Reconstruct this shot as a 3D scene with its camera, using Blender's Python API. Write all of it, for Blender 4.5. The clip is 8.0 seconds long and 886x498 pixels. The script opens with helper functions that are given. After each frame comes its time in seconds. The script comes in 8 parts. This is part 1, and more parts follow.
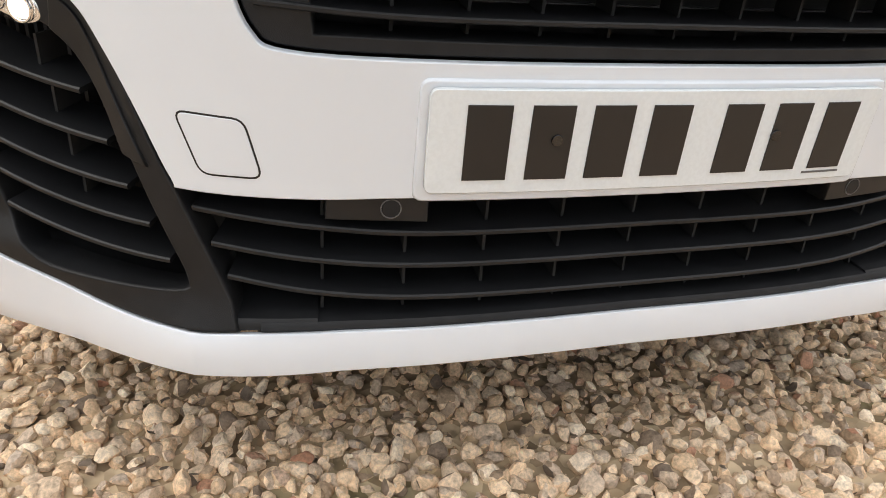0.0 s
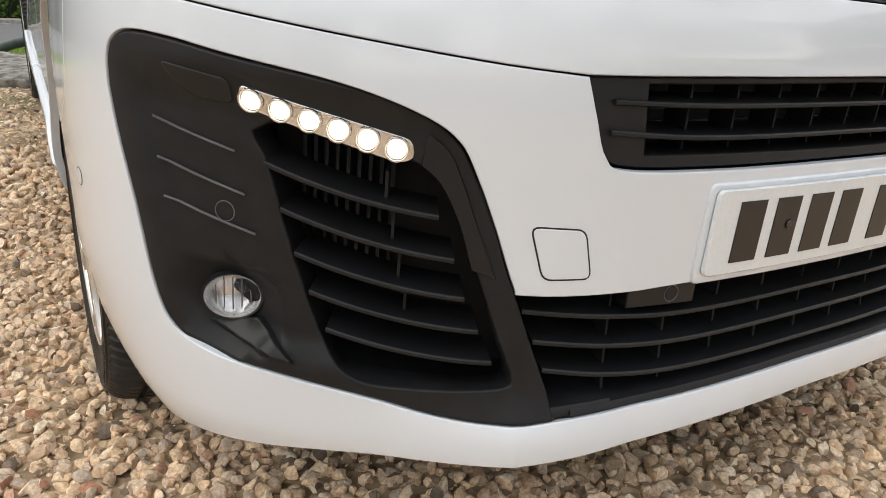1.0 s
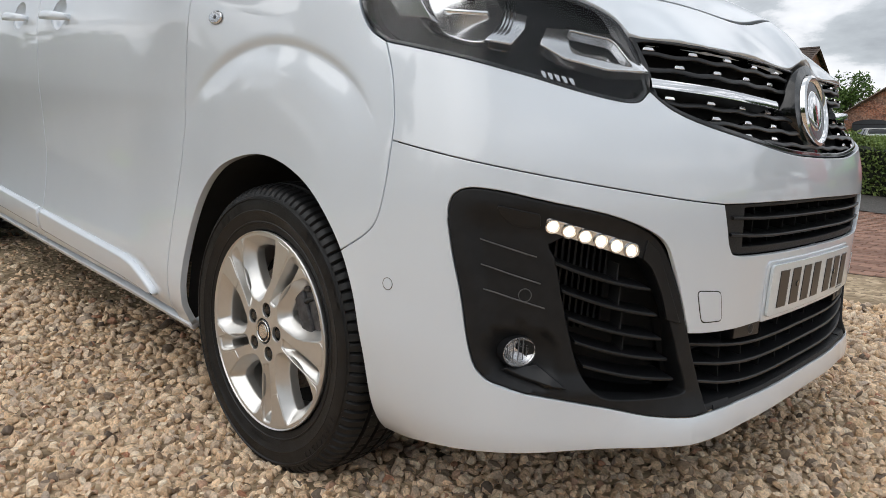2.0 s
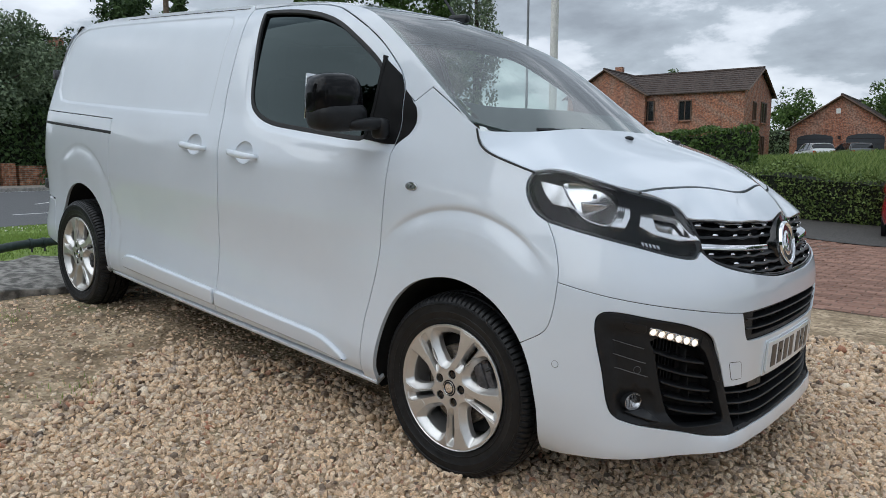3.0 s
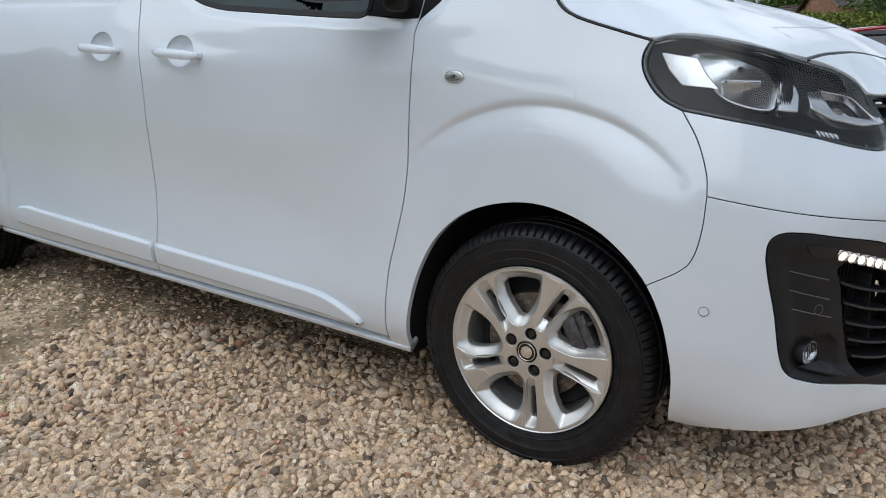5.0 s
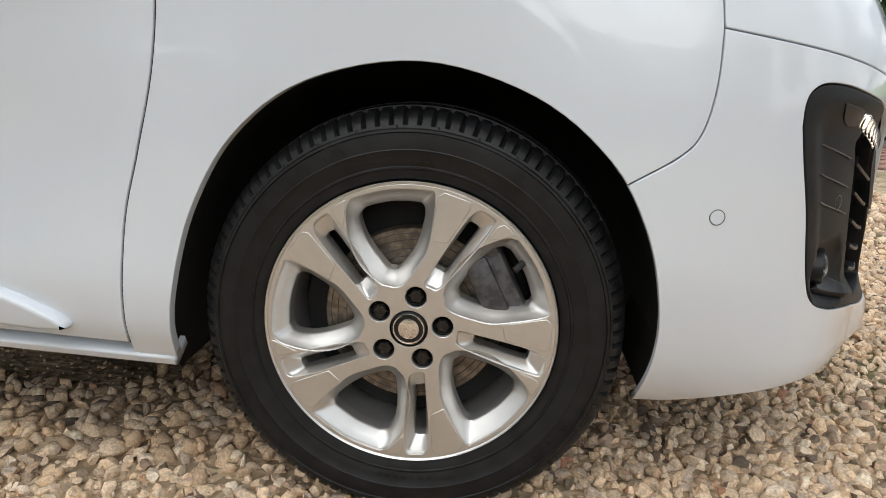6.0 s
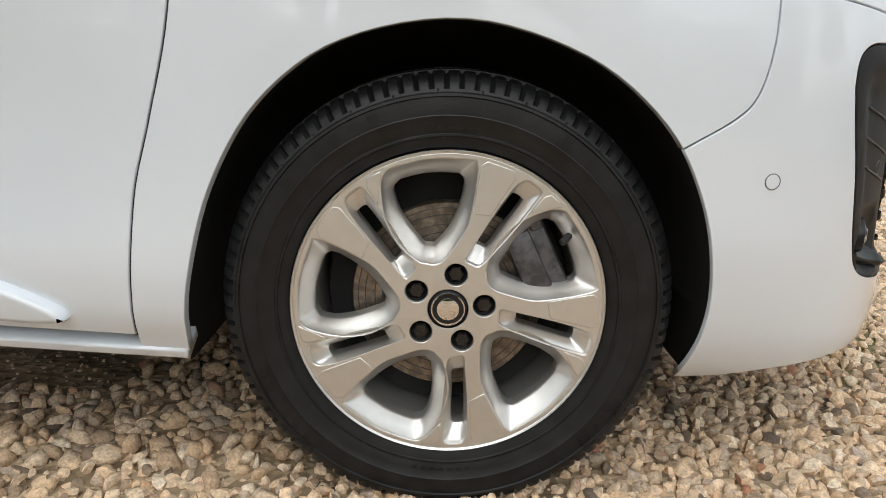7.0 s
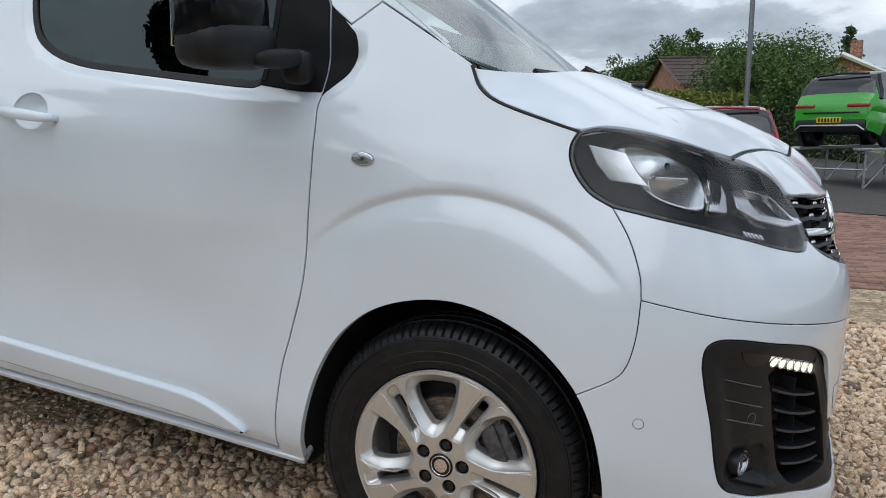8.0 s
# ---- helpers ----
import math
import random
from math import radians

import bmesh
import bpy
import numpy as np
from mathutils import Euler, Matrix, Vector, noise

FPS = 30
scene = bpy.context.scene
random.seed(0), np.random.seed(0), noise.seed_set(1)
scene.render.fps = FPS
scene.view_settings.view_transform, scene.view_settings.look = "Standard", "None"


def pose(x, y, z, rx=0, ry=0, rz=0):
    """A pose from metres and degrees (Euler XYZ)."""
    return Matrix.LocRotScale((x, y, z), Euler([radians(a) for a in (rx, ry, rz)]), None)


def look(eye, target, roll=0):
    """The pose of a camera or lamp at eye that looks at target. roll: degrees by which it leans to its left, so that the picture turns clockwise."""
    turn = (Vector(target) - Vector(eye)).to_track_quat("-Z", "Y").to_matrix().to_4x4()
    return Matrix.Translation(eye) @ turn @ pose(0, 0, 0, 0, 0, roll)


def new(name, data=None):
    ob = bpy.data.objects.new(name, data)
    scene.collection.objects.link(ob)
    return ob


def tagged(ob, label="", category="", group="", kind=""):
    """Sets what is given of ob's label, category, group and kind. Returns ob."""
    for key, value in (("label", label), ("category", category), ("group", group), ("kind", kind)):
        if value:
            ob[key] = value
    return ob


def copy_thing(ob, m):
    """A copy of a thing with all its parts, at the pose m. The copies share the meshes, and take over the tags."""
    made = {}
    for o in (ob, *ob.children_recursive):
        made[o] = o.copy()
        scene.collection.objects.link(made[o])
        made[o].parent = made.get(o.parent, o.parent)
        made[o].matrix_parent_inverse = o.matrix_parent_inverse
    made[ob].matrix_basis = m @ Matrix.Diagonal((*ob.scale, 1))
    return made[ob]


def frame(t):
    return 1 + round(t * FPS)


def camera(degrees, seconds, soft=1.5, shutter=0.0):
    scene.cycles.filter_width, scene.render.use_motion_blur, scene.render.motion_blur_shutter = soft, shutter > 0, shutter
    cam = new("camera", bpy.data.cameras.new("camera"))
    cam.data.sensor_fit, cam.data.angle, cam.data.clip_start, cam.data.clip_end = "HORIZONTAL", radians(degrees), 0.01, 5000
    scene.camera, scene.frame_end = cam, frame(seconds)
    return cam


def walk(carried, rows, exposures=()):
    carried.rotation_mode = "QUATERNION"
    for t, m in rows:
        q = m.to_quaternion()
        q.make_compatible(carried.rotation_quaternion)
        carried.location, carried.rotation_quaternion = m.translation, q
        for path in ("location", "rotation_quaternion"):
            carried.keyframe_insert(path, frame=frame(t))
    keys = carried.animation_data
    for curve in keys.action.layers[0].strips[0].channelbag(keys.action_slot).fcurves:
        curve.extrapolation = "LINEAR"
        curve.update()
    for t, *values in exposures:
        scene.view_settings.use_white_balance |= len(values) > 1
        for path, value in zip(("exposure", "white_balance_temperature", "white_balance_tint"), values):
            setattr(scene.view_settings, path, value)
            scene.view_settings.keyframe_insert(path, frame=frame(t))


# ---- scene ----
TIP = pose(0, 0, 0, -0.57, 4.57, 0)      # the van stands nose down on a bank: its axes in the level world

# ---- camera (its path is written in the van's axes) ----
cam = camera(64.3, 8.0, soft=0.6)
PATH = [
    (0, (1.558, -0.452, 0.843), (0.119, 0.010, -0.040), 5.49),
    (0.5, (1.488, -0.735, 0.825), (0.052, -0.098, 0.053), 4.65),
    (1, (1.438, -0.985, 0.854), (-0.055, -0.046, 0.147), 5.25),
    (1.5, (1.463, -1.352, 0.844), (0.077, -0.163, 0.322), 4.44),
    (2, (1.409, -1.799, 0.889), (0.129, -0.443, 0.526), 4.88),
    (2.2, (1.411, -2.015, 0.964), (0.167, -0.619, 0.630), 4.86),
    (3.3, (1.607, -3.083, 1.368), (0.339, -1.574, 1.03), 4.2),
    (3.5, (1.573, -3.164, 1.384), (0.307, -1.654, 1.045), 4.2),
    (4, (1.4, -3.237, 1.344), (0.148, -1.717, 0.994), 4.3),
    (4.2, (1.296, -3.171, 1.264), (0.066, -1.634, 0.908), 4.3),
    (5.3, (0.502, -2.376, 1.06), (-0.281, -0.631, 0.475), 1.3),
    (5.5, (0.341, -2.29, 0.971), (-0.183, -0.439, 0.423), 3.0),
    (6, (0.123, -1.977, 0.754), (-0.013, -0.046, 0.251), 3.6),
    (6.5, (-0.024, -1.891, 0.697), (-0.009, 0.046, 0.196), 3.7),
    (6.75, (-0.03, -1.898, 0.69), (-0.043, 0.233, 0.143), 3.25),
    (7, (-0.031, -1.926, 0.686), (0.003, 0.014, 0.2), 3.5),
    (7.25, (0.021, -1.985, 0.741), (0.065, 0.152, 0.22), 3.7),
    (7.5, (0.156, -2.088, 0.869), (-0.034, -0.151, 0.41), 3.0),
    (7.6, (0.226, -2.143, 0.928), (-0.167, -0.036, 0.434), 2.55),
    (7.7, (0.302, -2.205, 0.99), (-0.251, -0.13, 0.511), 2.4),
    (7.8, (0.384, -2.273, 1.053), (-0.292, -0.23, 0.594), 2.65),
    (7.9, (0.468, -2.343, 1.117), (-0.298, -0.328, 0.681), 3.15),
    (8, (0.554, -2.416, 1.181), (-0.161, -0.585, 0.811), 4.1),
]
# the clip's camera brightens and warms its picture close to the dark trim
EXPOSURES = [
    (0.0, 0.52, 6800, 12), (0.5, 0.58, 6850, 12), (1.0, 0.32, 6750, 11), (1.5, 0.07, 6500, 10), (2.0, -0.18, 6400, 10), (2.2, -0.23, 6300, 9), (3.3, -0.48, 5850, 8), (4.2, -0.53, 5850, 8),
    (5.3, -0.22, 5850, 8), (5.5, -0.18, 5950, 8), (6.0, 0.04, 6400, 9), (6.5, 0.17, 6500, 8), (7.0, 0.17, 6500, 8), (7.5, 0.07, 6650, 9), (7.8, -0.22, 6100, 8), (8.0, -0.38, 5900, 8),
]
walk(cam, [(t, TIP @ look(eye, target, roll)) for t, eye, target, roll in PATH], EXPOSURES)

# ---- light: overcast with bright breaks ----
world = bpy.data.worlds.new("sky")
scene.world = world
world.use_nodes = True
def sky_nodes():
    nt = world.node_tree
    nt.nodes.clear()
    out = nt.nodes.new("ShaderNodeOutputWorld")
    bg = nt.nodes.new("ShaderNodeBackground")
    sky = nt.nodes.new("ShaderNodeTexSky")
    sky.sky_type = "NISHITA"
    sky.sun_disc = False
    sky.sun_elevation = radians(42)
    sky.sun_rotation = radians(197)
    coord = nt.nodes.new("ShaderNodeTexCoord")
    # clouds lie on a flat deck: stretch the way up so that they crowd towards the horizon
    sep = nt.nodes.new("ShaderNodeSeparateXYZ")
    nt.links.new(coord.outputs["Generated"], sep.inputs[0])
    up = nt.nodes.new("ShaderNodeMath")
    up.operation = "MAXIMUM"
    nt.links.new(sep.outputs["Z"], up.inputs[0])
    up.inputs[1].default_value = 0.0
    up2 = nt.nodes.new("ShaderNodeMath")
    up2.operation = "ADD"
    nt.links.new(up.outputs[0], up2.inputs[0])
    up2.inputs[1].default_value = 0.34
    flat = nt.nodes.new("ShaderNodeVectorMath")
    flat.operation = "DIVIDE"
    join = nt.nodes.new("ShaderNodeCombineXYZ")
    for i in range(3):
        nt.links.new(up2.outputs[0], join.inputs[i])
    nt.links.new(coord.outputs["Generated"], flat.inputs[0])
    nt.links.new(join.outputs[0], flat.inputs[1])
    big = nt.nodes.new("ShaderNodeTexNoise")
    big.inputs["Scale"].default_value = 2.6
    big.inputs["Detail"].default_value = 7
    big.inputs["Roughness"].default_value = 0.57
    big.inputs["Distortion"].default_value = 0.1
    nt.links.new(flat.outputs[0], big.inputs["Vector"])
    ramp = nt.nodes.new("ShaderNodeValToRGB")
    e = ramp.color_ramp.elements
    e[0].position, e[0].color = 0.34, (0.36, 0.38, 0.405, 1)
    e[1].position, e[1].color = 0.68, (1.0, 1.0, 1.0, 1)
    mid = ramp.color_ramp.elements.new(0.50)
    mid.color = (0.52, 0.55, 0.575, 1)
    mid2 = ramp.color_ramp.elements.new(0.56)
    mid2.color = (0.80, 0.81, 0.83, 1)
    nt.links.new(big.outputs["Fac"], ramp.inputs[0])
    mix = nt.nodes.new("ShaderNodeMix")
    mix.data_type = "RGBA"
    mix.inputs[0].default_value = 0.93
    dim = nt.nodes.new("ShaderNodeVectorMath")
    dim.operation = "SCALE"
    dim.inputs["Scale"].default_value = 0.10
    nt.links.new(sky.outputs[0], dim.inputs[0])
    # an overcast sky is brighter overhead than at the horizon
    rise = nt.nodes.new("ShaderNodeMath")
    rise.operation = "MULTIPLY_ADD"
    nt.links.new(up.outputs[0], rise.inputs[0])
    rise.inputs[1].default_value, rise.inputs[2].default_value = 0.72, 1.24
    lifted = nt.nodes.new("ShaderNodeVectorMath")
    lifted.operation = "SCALE"
    nt.links.new(ramp.outputs[0], lifted.inputs[0])
    nt.links.new(rise.outputs[0], lifted.inputs["Scale"])
    nt.links.new(dim.outputs[0], mix.inputs[6])
    nt.links.new(lifted.outputs[0], mix.inputs[7])
    nt.links.new(mix.outputs[2], bg.inputs["Color"])
    bg.inputs["Strength"].default_value = SKY
    nt.links.new(bg.outputs[0], out.inputs[0])


SKY = 1.0
sky_nodes()
sun = new("sun", bpy.data.lights.new("sun", "SUN"))
sun.data.energy, sun.data.angle, sun.data.color = 1.5, radians(80), (1.0, 0.96, 0.90)
sun.matrix_world = look((-5, -16, 15), (0, 0, 0))

# ---- materials ----
def material(name, color, rough=0.5, metal=0.0, vary=0.0, size=20.0, bump=0.0, bsize=60.0, coat=0.0, second=None, spread=(0.4, 0.6), detail=6, spec=0.5):
    """A surface with colour that wavers at two scales, fine relief, gloss and clear coat."""
    m = bpy.data.materials.new(name)
    m.use_nodes = True
    nt = m.node_tree
    b = nt.nodes["Principled BSDF"]
    b.inputs["Base Color"].default_value = (*color, 1)
    b.inputs["Roughness"].default_value = rough
    b.inputs["Metallic"].default_value = metal
    b.inputs["Coat Weight"].default_value = coat
    b.inputs["Coat Roughness"].default_value = 0.03
    b.inputs["Specular IOR Level"].default_value = spec
    tc = nt.nodes.new("ShaderNodeTexCoord")
    if vary or second:
        n1 = nt.nodes.new("ShaderNodeTexNoise")
        n1.inputs["Scale"].default_value, n1.inputs["Detail"].default_value = size, detail
        nt.links.new(tc.outputs["Object"], n1.inputs["Vector"])
        ramp = nt.nodes.new("ShaderNodeValToRGB")
        lo = tuple(max(0.0, c * (1 - vary)) for c in color)
        hi = second or tuple(min(1.0, c * (1 + vary)) for c in color)
        ramp.color_ramp.elements[0].position, ramp.color_ramp.elements[0].color = spread[0], (*lo, 1)
        ramp.color_ramp.elements[1].position, ramp.color_ramp.elements[1].color = spread[1], (*hi, 1)
        nt.links.new(n1.outputs["Fac"], ramp.inputs[0])
        n2 = nt.nodes.new("ShaderNodeTexNoise")
        n2.inputs["Scale"].default_value, n2.inputs["Detail"].default_value = size / 9, 3
        nt.links.new(tc.outputs["Object"], n2.inputs["Vector"])
        mix = nt.nodes.new("ShaderNodeMix")
        mix.data_type, mix.blend_type = "RGBA", "MULTIPLY"
        mix.inputs[0].default_value = min(1.0, vary * 1.2)
        nt.links.new(ramp.outputs[0], mix.inputs[6])
        nt.links.new(n2.outputs["Fac"], mix.inputs[7])
        nt.links.new(mix.outputs[2], b.inputs["Base Color"])
    if bump:
        n3 = nt.nodes.new("ShaderNodeTexNoise")
        n3.inputs["Scale"].default_value, n3.inputs["Detail"].default_value = bsize, 5
        nt.links.new(tc.outputs["Object"], n3.inputs["Vector"])
        bp = nt.nodes.new("ShaderNodeBump")
        bp.inputs["Strength"].default_value, bp.inputs["Distance"].default_value = bump, 0.01
        nt.links.new(n3.outputs["Fac"], bp.inputs["Height"])
        nt.links.new(bp.outputs[0], b.inputs["Normal"])
    return m


def glass(name, tint, rough=0.0, face=0.04):
    """Thin glazing: a gloss that grows towards grazing sight over a see-through tint."""
    m = bpy.data.materials.new(name)
    m.use_nodes = True
    nt = m.node_tree
    nt.nodes.clear()
    out = nt.nodes.new("ShaderNodeOutputMaterial")
    clear_b = nt.nodes.new("ShaderNodeBsdfTransparent")
    clear_b.inputs[0].default_value = (*tint, 1)
    gloss = nt.nodes.new("ShaderNodeBsdfGlossy")
    gloss.inputs["Roughness"].default_value = rough
    lw = nt.nodes.new("ShaderNodeLayerWeight")
    lw.inputs["Blend"].default_value = 0.5
    pw = nt.nodes.new("ShaderNodeMath")
    pw.operation = "POWER"
    nt.links.new(lw.outputs["Facing"], pw.inputs[0])
    pw.inputs[1].default_value = 4.0
    ma = nt.nodes.new("ShaderNodeMath")
    ma.operation = "MULTIPLY_ADD"
    nt.links.new(pw.outputs[0], ma.inputs[0])
    ma.inputs[1].default_value, ma.inputs[2].default_value = 1 - face, face
    mix = nt.nodes.new("ShaderNodeMixShader")
    nt.links.new(ma.outputs[0], mix.inputs[0])
    nt.links.new(clear_b.outputs[0], mix.inputs[1])
    nt.links.new(gloss.outputs[0], mix.inputs[2])
    nt.links.new(mix.outputs[0], out.inputs[0])
    return m


def glow(name, color, strength):
    m = bpy.data.materials.new(name)
    m.use_nodes = True
    b = m.node_tree.nodes["Principled BSDF"]
    b.inputs["Base Color"].default_value = (*color, 1)
    b.inputs["Emission Color"].default_value = (*color, 1)
    b.inputs["Emission Strength"].default_value = strength
    return m


PAINT = material("white_paint", (0.72, 0.775, 0.84), 0.32, coat=1.0, vary=0.015, size=3)
PAINT.node_tree.nodes["Principled BSDF"].inputs["Coat IOR"].default_value = 1.62
# near-black for dark parts and for backing that stands in for shade
SHELL = material("inner_black", (0.012, 0.012, 0.013), 0.8, vary=0.2)
BLACK = material("black_plastic", (0.0105, 0.0112, 0.0128), 0.50, bump=0.12, bsize=900, vary=0.15, size=40, spec=0.34)
GLOSSBLACK = material("gloss_black", (0.006, 0.006, 0.007), 0.08, coat=0.25, vary=0.1)
SATIN = material("satin_black", (0.0125, 0.0132, 0.0148), 0.38, vary=0.1, bump=0.05, bsize=700, spec=0.35)
GREYPLASTIC = material("grey_slat_edge", (0.13, 0.13, 0.135), 0.35, vary=0.1)
FIN = material("cooler_fin_grey", (0.022, 0.023, 0.026), 0.55, 0.2, vary=0.2)
CHROME = material("chrome", (0.86, 0.86, 0.87), 0.06, 1.0, vary=0.02)
SILVER = material("silver_alloy_paint", (0.70, 0.69, 0.67), 0.32, 0.80, vary=0.015, size=60, coat=0.2)
REFLECTOR = material("lamp_reflector", (0.78, 0.78, 0.79), 0.16, 0.95, vary=0.02)
TYRE = material("tyre_rubber", (0.0105, 0.0110, 0.0122), 0.46, bump=0.10, bsize=500, vary=0.30, size=25, spec=0.36)
STEEL = material("brake_steel", (0.26, 0.22, 0.18), 0.42, 0.8, vary=0.3, size=80, bump=0.1)
CAST = material("cast_grey_metal", (0.13, 0.13, 0.14), 0.45, 0.6, vary=0.3, size=60)
RUBBER = material("seal_rubber", (0.010, 0.010, 0.010), 0.6, vary=0.2)
SCREEN = glass("windscreen_glass", (0.66, 0.78, 0.73), face=0.16)
CLEAR = glass("clear_side_glass", (0.92, 0.95, 0.94), face=0.02)
TINT = glass("tinted_side_glass", (0.020, 0.028, 0.028), face=0.038)
TINT.node_tree.nodes["Glossy BSDF"].inputs["Color"].default_value = (0.60, 0.74, 0.76, 1)
LENS = glass("clear_lens", (0.95, 0.96, 0.97), face=0.03)
PLATE = material("number_plate_white", (0.74, 0.79, 0.82), 0.25, coat=0.6, vary=0.02, size=200)
LETTER = material("plate_black", (0.012, 0.012, 0.013), 0.3, vary=0.05)
LED = glow("daytime_led", (1.0, 0.85, 0.66), 1.7)
CABIN = material("dark_cabin_trim", (0.03, 0.03, 0.032), 0.7, vary=0.2, size=30)
FOGBOWL = material("fog_bowl", (0.80, 0.80, 0.81), 0.24, 0.75, vary=0.03)

# ---- body form (van axes: x ahead, y to its left, z up; front axle at x = 0) ----
def smooth_table(xs, ys):
    """A monotone cubic through a table, as a function of numpy arrays."""
    xs, ys = np.array(xs, float), np.array(ys, float)
    h, d = np.diff(xs), np.diff(ys, axis=0)
    d = d / (h if d.ndim == 1 else h[:, None])
    m = np.zeros_like(ys)
    m[1:-1] = np.where(d[1:] * d[:-1] > 0, 2 * d[1:] * d[:-1] / np.where(d[1:] + d[:-1] == 0, 1, d[1:] + d[:-1]), 0)
    m[0], m[-1] = d[0], d[-1]

    def at(x):
        x = np.clip(np.asarray(x, float), xs[0], xs[-1])
        i = np.clip(np.searchsorted(xs, x, side="right") - 1, 0, len(h) - 1)
        u = (x - xs[i]) / h[i]
        hh = h[i]
        if ys.ndim == 2:
            u, hh = u[..., None], hh[..., None]
        return ((1 + 2 * u) * (1 - u) ** 2) * ys[i] + u * (1 - u) ** 2 * hh * m[i] + u * u * (3 - 2 * u) * ys[i + 1] + u * u * (u - 1) * hh * m[i + 1]
    return at


# the plan outline at bumper height, from the tail's middle to the nose's middle
HALF = 0.935
PLAN = [(-4.13, 0.0), (-4.125, 0.42), (-4.11, 0.68), (-4.06, 0.81), (-3.92, 0.885), (-3.4, 0.912), (-2.4, HALF), (-1.0, HALF), (0.0, HALF),
        (0.30, HALF), (0.45, 0.928), (0.57, 0.895), (0.66, 0.835), (0.737, 0.75), (0.806, 0.645), (0.862, 0.53), (0.893, 0.42), (0.909, 0.28), (0.916, 0.14), (0.918, 0.0)]


def dense_plan():
    p = np.array(PLAN)
    q = np.vstack([2 * p[0] - p[1], p, 2 * p[-1] - p[-2]])
    out = []
    for i in range(len(p) - 1):
        a, b, c, d = q[i:i + 4]
        for u in np.linspace(0, 1, 24, endpoint=False):
            out.append(0.5 * (2 * b + (c - a) * u + (2 * a - 5 * b + 4 * c - d) * u * u + (3 * b - a - 3 * c + d) * u ** 3))
    return np.array(out + [p[-1]])


_plan = dense_plan()
for _ in range(12):
    _plan[1:-1] = 0.25 * _plan[:-2] + 0.5 * _plan[1:-1] + 0.25 * _plan[2:]
_run = np.concatenate([[0], np.cumsum(np.hypot(*np.diff(_plan, axis=0).T))])
_run -= np.interp(0.0, _plan[:, 0], _run)          # s = 0 abreast of the front axle
S_TAIL, S_NOSE = _run[0], _run[-1]
_way = np.gradient(_plan, _run, axis=0)
_way /= np.linalg.norm(_way, axis=1)[:, None]

# how far the body lies inside that outline: rows by height, columns by place along it
LEVELS = [0.20, 0.25, 0.31, 0.38, 0.48, 0.60, 0.72, 0.80, 0.88, 0.96, 1.06, 1.16, 1.30, 1.45, 1.60, 1.72, 1.80, 1.84]
STATIONS = [-4.62, -4.22, -0.45, 0.05, 0.40, 0.80, 1.25]
INSET = [
    (0.090, 0.090, 0.075, 0.070, 0.110, 0.050, 0.010),
    (0.056, 0.056, 0.050, 0.040, 0.062, 0.012, -0.025),
    (0.038, 0.038, 0.034, 0.012, 0.030, -0.006, -0.028),
    (0.030, 0.030, 0.026, 0.004, 0.012, -0.007, -0.013),
    (0.042, 0.042, 0.037, 0.009, 0.000, -0.003, -0.003),
    (0.052, 0.052, 0.044, 0.014, 0.000, 0.000, 0.000),
    (0.046, 0.046, 0.036, 0.017, 0.003, 0.002, 0.002),
    (0.038, 0.038, 0.027, 0.018, 0.010, 0.012, 0.008),
    (0.030, 0.030, 0.019, 0.018, 0.024, 0.040, 0.028),
    (0.032, 0.032, 0.018, 0.021, 0.046, 0.085, 0.070),
    (0.034, 0.036, 0.020, 0.034, 0.084, 0.140, 0.100),
    (0.038, 0.046, 0.040, 0.062, 0.125, 0.190, 0.160),
    (0.040, 0.080, 0.092, 0.102, 0.180, 0.260, 0.250),
    (0.048, 0.122, 0.138, 0.150, 0.230, 0.320, 0.320),
    (0.060, 0.168, 0.186, 0.200, 0.280, 0.360, 0.360),
    (0.080, 0.214, 0.232, 0.240, 0.320, 0.400, 0.400),
    (0.125, 0.260, 0.277, 0.280, 0.350, 0.420, 0.420),
    (0.190, 0.300, 0.312, 0.315, 0.370, 0.430, 0.430),
]
_inset = smooth_table(LEVELS, INSET)


def ease(a, b, x):
    u = np.clip((np.asarray(x, float) - a) / (b - a), 0, 1)
    return u * u * (3 - 2 * u)


def flare(s, z, x0, z0):
    """The shoulder round a wheel: a sharp crease in a soft hollow, then a lean outward that runs flat to the opening."""
    s, z = np.asarray(s, float), np.asarray(z, float)
    r = np.hypot((s - x0) / 0.90, z - z0)
    u = np.clip(0.642 - r, 0, 1)
    lean = np.where(u < 0.085, u, 0.085 + 0.030 * (1 - np.exp(-np.clip(u - 0.085, 0, 1) / 0.030)))
    hollow = np.where(r > 0.642, np.exp(-((r - 0.642) / 0.014) ** 2), (1 - ease(-0.015, 0.06, u)) / 0.896)
    return (0.09 * lean - 0.0105 * hollow) * ease(0.22, 0.50, z) * ease(-0.43, -0.18, s - x0) * (1 - 0.6 * ease(0.30, 0.42, s - x0))


# the load bay's sunk panel
PRESS = [(-1.765, 1.262), (-2.7, 1.264), (-3.60, 1.274), (-3.74, 1.288), (-3.83, 1.36), (-3.90, 1.52), (-3.915, 1.66), (-3.86, 1.755), (-3.70, 1.802), (-3.4, 1.815), (-2.6, 1.815), (-1.93, 1.812), (-1.845, 1.80), (-1.81, 1.76), (-1.785, 1.50), (-1.765, 1.30)]


